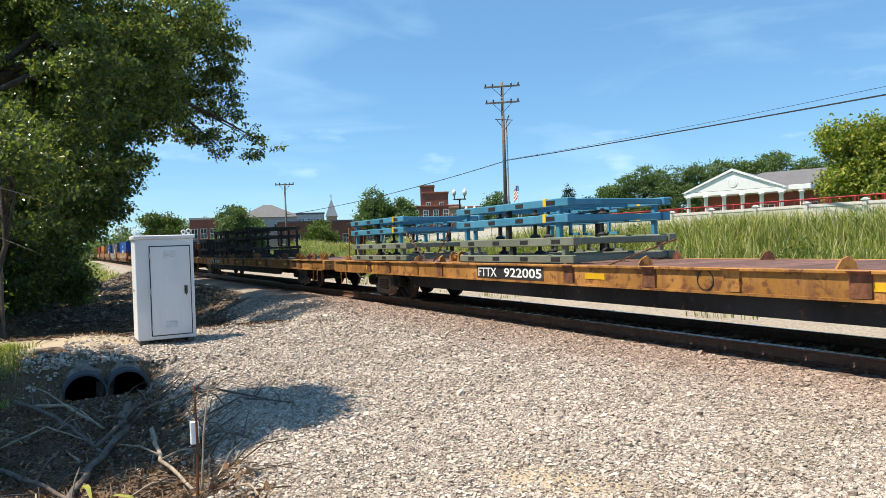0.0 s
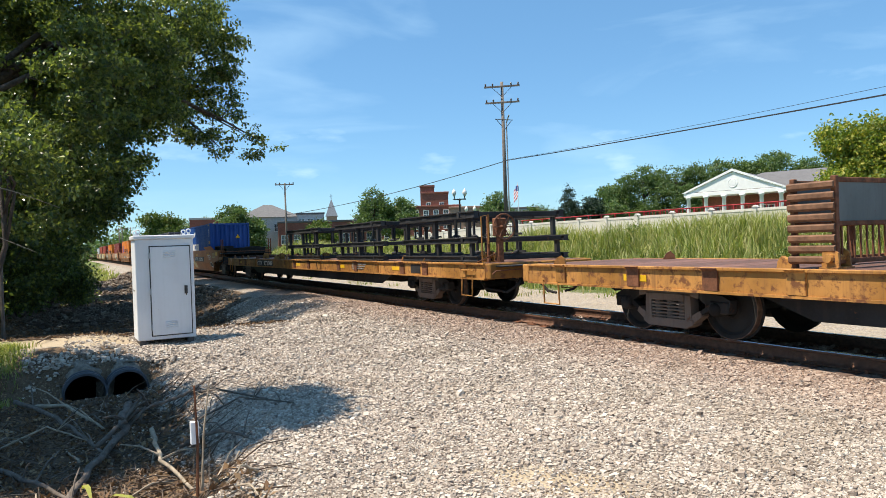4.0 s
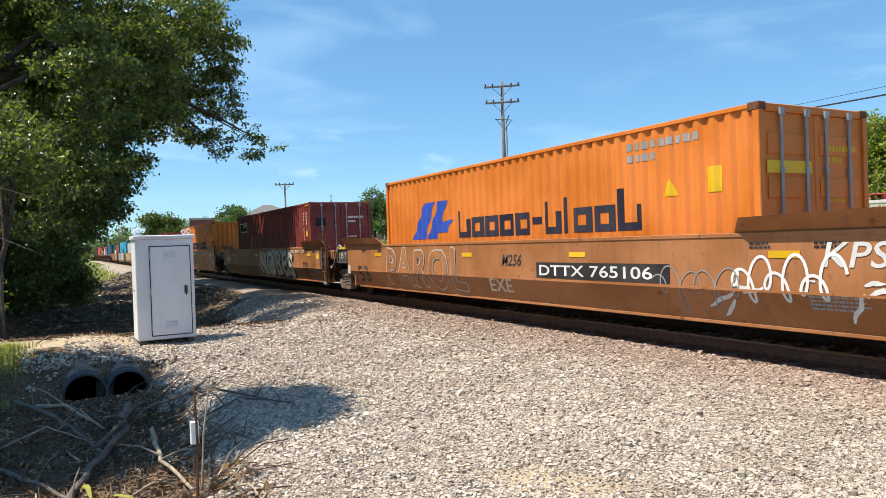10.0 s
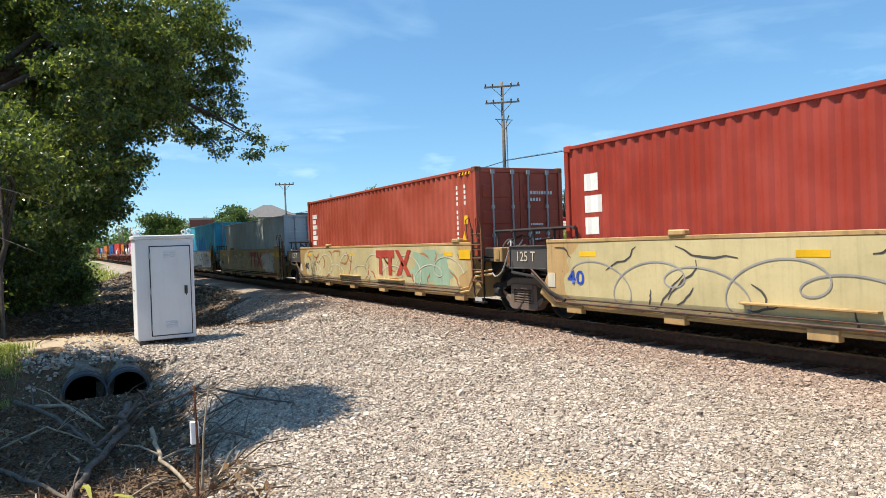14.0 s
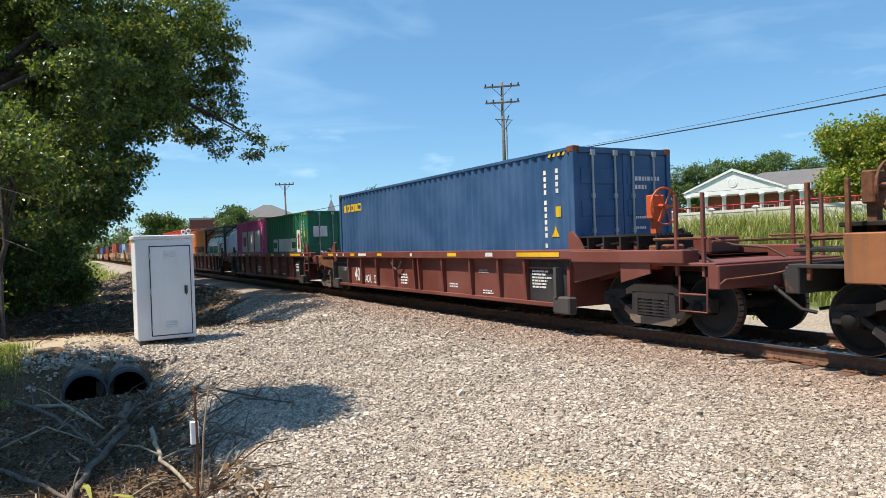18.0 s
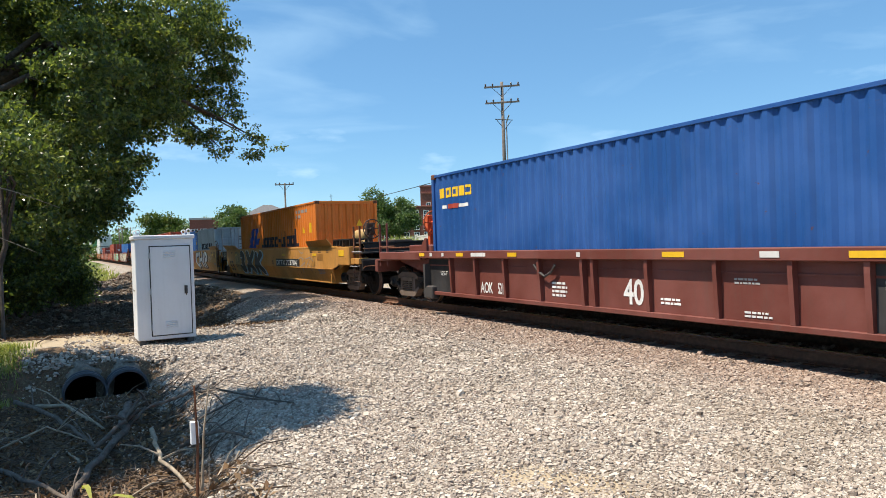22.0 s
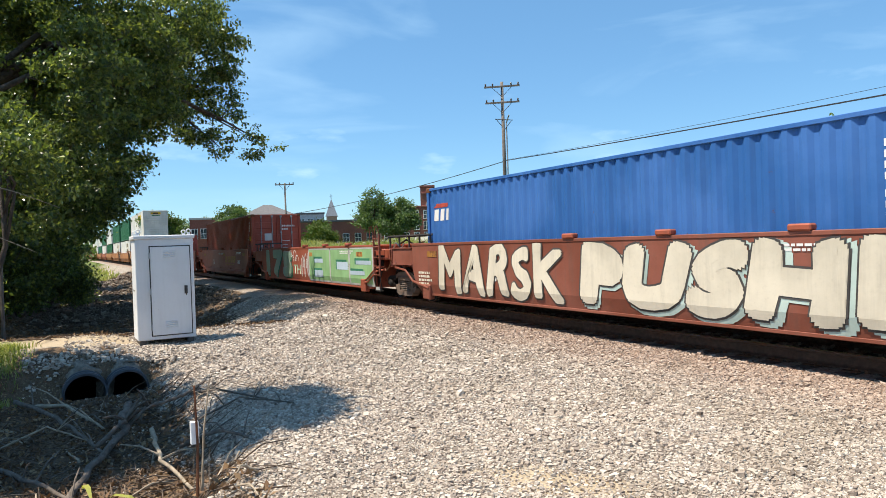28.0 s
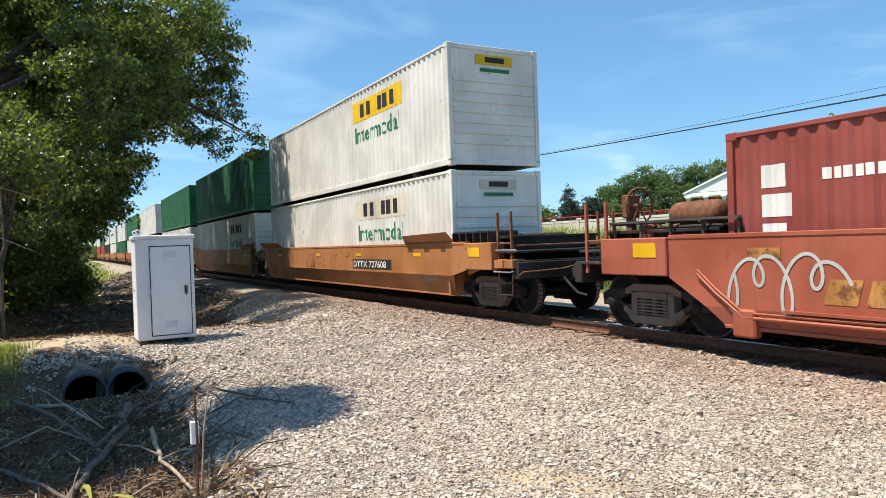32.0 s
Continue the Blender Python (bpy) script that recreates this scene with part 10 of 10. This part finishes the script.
for x, y, top in ((-52.0, 20.6, 5.75), (-66.0, 30.0, 5.1), (-76.5, 56.5, 6.3)):
    z = float(ground_z(x, y))
    lp = thing("street_lamp", pose(x, y, z, 0, 0, 62), "black cast-iron street lamp with two white globes", "street lamp", "street lamps")
    H = top - z
    part("post", Mesh().lathe([(0, 0), (0.2, 0), (0.18, 0.5), (0.08, 0.6), (0.07, H - 0.7), (0.1, H - 0.65), (0.05, H - 0.5), (0, H - 0.5)], 2, (0, 0, 0), 12), IRON, lp, smooth=True)
    part("arm", Mesh().tube([(-0.45, 0, H - 0.3), (-0.4, 0, H - 0.55), (0, 0, H - 0.62), (0.4, 0, H - 0.55), (0.45, 0, H - 0.3)], 0.05, 6).box(-0.55, 0.55, -0.04, 0.04, H - 0.62, H - 0.52), IRON, lp)
    for s in (-0.45, 0.45):
        part("globe", cached("globe", lambda: Mesh().lathe([(0, -0.3), (0.1, -0.3), (0.12, -0.22), (0.19, -0.1), (0.19, 0.05), (0.12, 0.2), (0.04, 0.28), (0.02, 0.36), (0, 0.36)], 2, (0, 0, 0), 14), True), GLOBE, lp, at=(s, 0, H))

fl = thing("flagpole", (-69.8, 39.0, float(ground_z(-69.8, 39))), "white flagpole with a red, white and blue flag", "flagpole")
part("pole", Mesh().tube([(0, 0, 0), (0, 0, 7.4)], 0.05, 8, True, 0.025), WHITEWOOD, fl)
flagred, flagblue = plain("flag_red", (0.45, 0.03, 0.04), 0.8, 0.1), plain("flag_blue", (0.03, 0.05, 0.2), 0.8, 0.1)
for k in range(7):
    zs = 5.7 + 0.2 * k
    xs = [0.03, -0.3, -0.62, -0.9]
    me = Mesh()
    for j in range(3):
        dz = -0.32 * xs[j + 1] * -1 * 1.0
        me.prism([(xs[j + 1], zs - 0.5 * (j + 1) * 0.5), (xs[j], zs - 0.5 * j * 0.5), (xs[j], zs + 0.2 - 0.5 * j * 0.5), (xs[j + 1], zs + 0.2 - 0.5 * (j + 1) * 0.5)], 1, -0.01 + 0.06 * (j % 2), 0.01 + 0.06 * (j % 2))
    part("flag_stripe", me, flagred if k % 2 == 0 else WHITEWOOD, fl)
part("flag_canton", Mesh().box(-0.42, 0.025, -0.02, 0.09, 6.35, 6.95), flagblue, fl)


# ---- signal cabinet ----
CABWHITE = paint("white_cabinet_paint", (0.66, 0.67, 0.68), 0.5, 0.12, 0.02, (0.3, 0.3, 0.29), 0.05)
cab = thing("signal_cabinet", (-15.15, -7.61, -0.2), "white-grey metal signal cabinet with a closed door on the gravel", "cabinet")
part("skid", Mesh().box(-0.38, 0.38, -0.5, -0.38, -0.1, 0.05, 0.01), GREYSTEEL, cab)
part("skid", Mesh().box(-0.38, 0.38, 0.38, 0.5, -0.1, 0.05, 0.01), GREYSTEEL, cab)
part("body", Mesh().box(-0.4, 0.4, -0.54, 0.54, 0.05, 2.02, 0.012), CABWHITE, cab)
part("roof_cap", Mesh().box(-0.43, 0.43, -0.57, 0.57, 2.022, 2.1, 0.015), CABWHITE, cab)
door = part("door", Mesh().box(0.402, 0.428, -0.27, 0.46, 0.14, 1.87, 0.008), CABWHITE, cab)
part("door_seam", Mesh().box(0.4005, 0.404, -0.29, 0.48, 0.12, 1.89), BLACKPAINT, cab)
for z0 in (0.28, 1.66):
    for k in range(4):
        part("louvre", cached("louvre", lambda: Mesh().prism([(0, 0), (0.016, 0.008), (0, 0.026)], 1, -0.11, 0.11)), CABWHITE, door, at=(0.428, 0.08, z0 + 0.035 * k))
for z in (0.3, 1.0, 1.7):
    part("hinge", cached("cab_hinge", lambda: Mesh().tube([(0, 0, -0.06), (0, 0, 0.06)], 0.016, 8)), GALV, door, at=(0.436, -0.285, z))
part("handle", Mesh().box(0.43, 0.445, 0.34, 0.4, 0.93, 1.09, 0.004).tube([(0.44, 0.37, 1.05), (0.475, 0.37, 1.03), (0.475, 0.37, 0.9)], 0.012, 6), GREYSTEEL, door)
for x in (-0.34, 0.34):
    for y in (-0.47, 0.47):
        ring = Mesh().box(-0.03, 0.03, -0.008, 0.008, 0, 0.05)
        pts = [(0.038 * math.cos(a * math.pi / 5), 0, 0.075 + 0.038 * math.sin(a * math.pi / 5)) for a in range(11)]
        ring.tube(pts, 0.012, 5, False)
        part("lifting_eye", ring, CABWHITE, cab, at=pose(x, y, 2.1, 0, 0, 90))
script(cab, -0.2, 0.2, 1.0, 1.05, -0.545, GREYPAINT, 1, 9)

# ---- culvert ----
PIPE = plain("black_corrugated_plastic", (0.02, 0.022, 0.026), 0.42, 0.2, 9, 0.15)
DUSTY = plain("dusty_grey_plastic", (0.05, 0.055, 0.065), 0.6, 0.25, 8, 0.2)
for y, z in ((-9.14, -0.58), (-8.54, -0.585)):
    pipe = thing("culvert_pipe", pose(-12.1, y, z, 0, -1.6, 0), "black corrugated plastic culvert pipe under the sandy path", "pipe", "culvert pipes")
    prof = [(0.285, 0.0), (0.315, 0.0)]
    for k in range(30):
        prof += [(0.325 if k % 2 else 0.295, -0.03 - 0.11 * k), (0.325 if k % 2 else 0.295, -0.1 - 0.11 * k)]
    part("pipe_shell", Mesh().lathe(prof, 0, (0, 0, 0), 36), DUSTY, pipe)
    part("pipe_lining", Mesh().lathe([(0.285, 0.0), (0.28, -0.1), (0.28, -3.3), (0, -3.32)], 0, (0, 0, 0), 36), PIPE, pipe, "dark smooth inside", True)
# soil and rubble that hold the pipe ends
BANKSOIL = plain("grey_bank_soil", (0.25, 0.21, 0.165), 0.95, 0.4, 9, 0.9, 0, 0.04)
for y, z in ((-9.14, -0.6), (-8.54, -0.605)):
    me, k = Mesh(), 28
    rr = random.Random(int(-100 * y))
    for i, (rad, dx) in enumerate(((0.3, -0.06), (0.33, -0.08), (0.37, -0.14), (0.41, -0.22), (0.45, -0.34))):
        me.v += [(dx + rr.uniform(-0.025, 0.025), (rad + (rr.uniform(-0.03, 0.03) if i else 0)) * math.cos(2 * math.pi * j / k), (rad + (rr.uniform(-0.03, 0.03) if i else 0)) * math.sin(2 * math.pi * j / k)) for j in range(k)]
    me.f = [(i * k + j, i * k + (j + 1) % k, (i + 1) * k + (j + 1) % k, (i + 1) * k + j) for i in range(4) for j in range(k)]
    tagged(part("soil_collar", me, BANKSOIL, at=(-12.5, y, z), smooth=True), "grey packed soil round a culvert mouth", "soil", "culvert banks")
r = np.random.RandomState(21)
n = 700
sx, sy = r.uniform(-13.2, -12.45, n), r.uniform(-10.0, -7.7, n)
clear = (np.minimum(np.abs(sy + 9.14), np.abs(sy + 8.54)) > 0.34) | (sx < -12.74)
sx, sy, n = sx[clear], sy[clear], int(clear.sum())
scatter_stones("headwall_rubble", sx, sy, np.clip(r.lognormal(-3.1, 0.35, n), 0.03, 0.1), 22, "grey broken stones round the culvert mouths", 0.45)

# ---- dead branches in the ditch ----
DEADWOOD = plain("dead_grey_wood", (0.145, 0.115, 0.09), 0.9, 0.4, 10, 0.7)
PALEWOOD = plain("broken_pale_wood", (0.34, 0.27, 0.19), 0.85, 0.3, 12, 0.5)


def on_ground(x, y, up=0.0):
    return (x, y, float(ground_z(x, y)) + up)


def branch(points, r0, r1, mat, label, twigs=3, seed=1):
    """A dead branch lying across the ground, with broken twigs."""
    g = random.Random(seed)
    pts = [Vector(on_ground(x, y, h)) for x, y, h in points]
    o = pts[0]
    fine = []
    for i in range(len(pts) - 1):
        for k in range(4):
            fine.append(pts[i].lerp(pts[i + 1], k / 4) - o + Vector((g.uniform(-1, 1), g.uniform(-1, 1), g.uniform(-0.5, 0.5))) * r0 * 0.7)
    fine.append(pts[-1] - o)
    b = thing("branch", tuple(o), label, "branch", "dead branches")
    part("stem", Mesh().tube(fine, r0, 8, True, r1), mat, b, smooth=True)
    for k in range(twigs):
        s = fine[g.randrange(2, len(fine) - 1)]
        w = Vector((g.uniform(-0.5, 0.5), g.uniform(-0.5, 0.5), g.uniform(0.02, 0.3)))
        part("twig", Mesh().tube([s, s + w * 0.5 + Vector((0, 0, 0.04)), s + w], r1 * 0.9, 5, True, r1 * 0.3), mat, b)


GREYLOG = "bare grey dead branch lying in the ditch"
branch([(-10.8, -8.65, 0.12), (-9.9, -8.75, 0.2), (-9.2, -8.8, 0.14), (-8.5, -9.05, 0.1), (-7.5, -9.36, 0.08), (-7.0, -9.5, 0.02)], 0.05, 0.03, DEADWOOD, "thick crooked grey dead limb lying in the ditch", 3, 1)
branch([(-10.85, -7.28, 0.05), (-9.9, -8.0, 0.16), (-9.5, -8.65, 0.3), (-8.77, -9.12, 0.12)], 0.018, 0.028, DEADWOOD, GREYLOG, 4, 2)
branch([(-8.77, -8.54, 0.22), (-8.2, -8.57, 0.2), (-7.75, -8.55, 0.12), (-6.86, -8.38, 0.02)], 0.028, 0.016, PALEWOOD, "broken pale branch lying at the edge of the gravel", 2, 3)
branch([(-12.0, -10.04, 0.1), (-10.7, -9.6, 0.16), (-9.5, -9.28, 0.14), (-8.3, -8.97, 0.05)], 0.032, 0.014, DEADWOOD, GREYLOG, 4, 4)
branch([(-8.3, -8.3, 0.06), (-7.9, -8.07, 0.14), (-7.64, -7.92, 0.12), (-7.2, -7.78, 0.02)], 0.026, 0.014, DEADWOOD, GREYLOG, 4, 5)
branch([(-11.4, -9.8, 0.12), (-10.9, -9.4, 0.2), (-9.7, -9.0, 0.1)], 0.03, 0.014, PALEWOOD, "thin pale broken branch in the ditch", 3, 6)
branch([(-8.6, -10.02, 0.06), (-7.9, -9.7, 0.08), (-7.0, -9.3, 0.03)], 0.03, 0.015, DEADWOOD, GREYLOG, 3, 7)
branch([(-6.13, -8.29, 0.03), (-6.87, -8.07, 0.08), (-7.35, -7.89, 0.05)], 0.014, 0.008, PALEWOOD, "thin pale broken twig in the ditch", 2, 8)
branch([(-9.6, -10.1, 0.05), (-9.3, -9.6, 0.3), (-9.1, -9.2, 0.12)], 0.016, 0.007, PALEWOOD, "thin pale broken twig in the ditch", 3, 9)
branch([(-10.2, -7.9, 0.04), (-9.3, -7.7, 0.1), (-8.3, -7.3, 0.03)], 0.018, 0.01, DEADWOOD, GREYLOG, 4, 12)
branch([(-9.0, -8.2, 0.04), (-8.4, -7.6, 0.1), (-7.9, -7.1, 0.03)], 0.014, 0.008, DEADWOOD, GREYLOG, 4, 13)
branch([(-20.5, -10.6, 0.1), (-18.9, -10.3, 0.25), (-17.6, -9.9, 0.05)], 0.06, 0.03, PALEWOOD, "pale fallen branch in the shaded ditch", 3, 10)
branch([(-19.6, -9.4, 0.05), (-18.6, -8.6, 0.15), (-17.8, -8.2, 0.05)], 0.04, 0.02, DEADWOOD, GREYLOG, 3, 11)
g = random.Random(17)
for k in range(60):
    x, y, a, l = g.uniform(-11.5, -5.4), g.uniform(-10.8, -8.0), g.uniform(0, 6.28), g.uniform(0.2, 0.75)
    branch([(x, y, 0.02), (x + math.cos(a) * l * 0.5, y + math.sin(a) * l * 0.5, g.uniform(0.02, 0.12)), (x + math.cos(a) * l, y + math.sin(a) * l, 0.02)], g.uniform(0.006, 0.018), 0.004, g.choice((DEADWOOD, DEADWOOD, PALEWOOD)), "small dead stick among leaf litter", 1, 100 + k)

litter = Mesh()
for k in range(1500):
    if k < 900:
        x, y, l, w = g.uniform(-11.9, -5.0), g.uniform(-10.9, -8.0), g.uniform(0.12, 0.6), g.uniform(0.004, 0.011)
    else:
        x, y, l, w = g.uniform(-32, -16.6), g.uniform(-10.5, -5.0), g.uniform(0.3, 1.4), g.uniform(0.012, 0.03)
    if abs(x + 12.3) < 0.6 and abs(y + 8.84) < 0.65:
        continue
    a = g.uniform(0, 6.28)
    p = [Vector(on_ground(x, y, 0.02)), Vector(on_ground(x + math.cos(a) * l * 0.5, y + math.sin(a) * l * 0.5, g.uniform(0.02, 0.1))), Vector(on_ground(x + math.cos(a + 0.3) * l, y + math.sin(a + 0.3) * l, 0.03))]
    litter.tube(p, w, 4, True, w * 0.5)
tagged(part("twig_litter", litter, plain("dry_brown_twigs", (0.12, 0.082, 0.055), 0.9, 0.5, 6, 0.5)), "dry brown twigs strewn over the ditch and the slope", "twigs", "", "stuff")

# ---- stake, post, weeds, litter ----
stake = thing("marker_stake", on_ground(-5.85, -8.5), "thin rusty marker stake with a white tag in the ditch bank", "stake")
part("rod", Mesh().tube([(0, 0, -0.05), (0.02, 0.015, 0.5), (0.05, 0.0, 0.95)], 0.014, 6, True, 0.008), RUSTY, stake)
part("tag", Mesh().box(-0.02, 0.02, -0.035, 0.03, 0.48, 0.66, 0.006), WHITEWOOD, stake, "white plastic tag")
part("twig", Mesh().tube([(0.0, 0.04, 0.1), (-0.02, 0.07, 0.55), (0.03, 0.12, 0.98)], 0.012, 5, True, 0.005), PALEWOOD, stake)
post = thing("fence_post", on_ground(-23.0, -10.9), "slim grey wooden post at the wood's edge", "post")
part("post", Mesh().tube([(0, 0, -0.1), (0, 0, 2.1)], 0.05, 7), POLEWOOD, post)
STRAPLEAF = leafy("yellow_green_strap_leaves", [(0.30, 0.32, 0.06), (0.40, 0.40, 0.08), (0.48, 0.45, 0.11)], 0.5, 0.3)
for k, (x, y, a, h) in enumerate(((-6.6, -9.22, 0.9, 0.26), (-6.0, -8.75, 0.6, 0.1))):
    bx, by, bz = on_ground(x, y)
    plant = thing("weed", (bx, by, bz), "lone weed with arching yellow-green leaves", "plant", "roadside weeds")
    for j in range(2):
        d = a + j * 2.4
        me = Mesh()
        pts = [(0, 0, 0), (math.cos(d) * 0.08, math.sin(d) * 0.08, h * 0.7), (math.cos(d) * 0.2, math.sin(d) * 0.2, h), (math.cos(d) * 0.34, math.sin(d) * 0.34, h * 0.95), (math.cos(d) * 0.44, math.sin(d) * 0.44, h * 0.72)]
        wide = (0.006, 0.008, 0.022, 0.026, 0.004)
        vs = []
        for p, w in zip(pts, wide):
            vs += [(p[0] - math.sin(d) * w, p[1] + math.cos(d) * w, p[2]), (p[0] + math.sin(d) * w, p[1] - math.cos(d) * w, p[2])]
        me.add(vs, [(2 * i, 2 * i + 1, 2 * i + 3, 2 * i + 2) for i in range(4)])
        part("leaf", me, STRAPLEAF, plant)
r = np.random.RandomState(31)
n = 2600
gx2, gy2 = r.normal(-13.4, 0.6, n), r.normal(-10.4, 0.2, n)
blades("ditch_grass", gx2, gy2, r.uniform(0.06, 0.19, n), 0.007, 32, WEED, "patch of green grass on the ditch bank", 0.6)
n = 5200
gx2, gy2 = -75 - 70 * r.rand(n), r.normal(-6.4, 0.8, n)
blades("slope_grass", gx2, gy2, r.uniform(0.2, 0.6, n), 0.05, 33, WEED, "sunlit grass at the foot of the embankment", 0.6)
LITTER = leafy("dry_leaf_litter", [(0.10, 0.055, 0.03), (0.19, 0.105, 0.05), (0.29, 0.17, 0.08), (0.36, 0.25, 0.14)], 0.8, 0.05)
n = 30000
lx, ly = np.where(r.rand(n) < 0.45, r.uniform(-12, -4.6, n), r.uniform(-30, -16.5, n)), r.uniform(-12, -4, n)
keep = ~((np.abs(lx + 12.4) < 0.6) & (np.abs(ly + 8.84) < 0.65)) & np.where(lx > -13, ly < -8.1, ly < -4.6)
lx, ly = lx[keep], ly[keep]
v, f = leaf_faces(np.stack([lx, ly, ground_z(lx, ly) + 0.035], 1), r, 0.07, 0.0)
soup("leaf_litter", v, f, LITTER, "dry brown leaves scattered over the soil", "leaf litter")


# ---- motion: the whole train rolls past, slowly gaining speed ----
def run(t):
    return 16.616 * t + 0.0184 * t * t


def motions():
    times = [2 * k for k in range(17)]
    for ob in MOVING:
        home = ob.matrix_basis.copy()
        walk(ob, [(t, Matrix.Translation((run(t), 0, 0)) @ home) for t in times])
    steps = [k / FPS for k in range(32 * FPS + 1)]
    for first, others in WHEELS.values():
        home = first.matrix_basis.copy()
        walk(first, [(t, home @ Matrix.Rotation(run(t) / WHEEL_R, 4, "Y")) for t in steps])
        for ob in others:
            ob.rotation_mode = "QUATERNION"
            ob.animation_data_create()
            ob.animation_data.action = first.animation_data.action
            ob.animation_data.action_slot = first.animation_data.action_slot


motions()
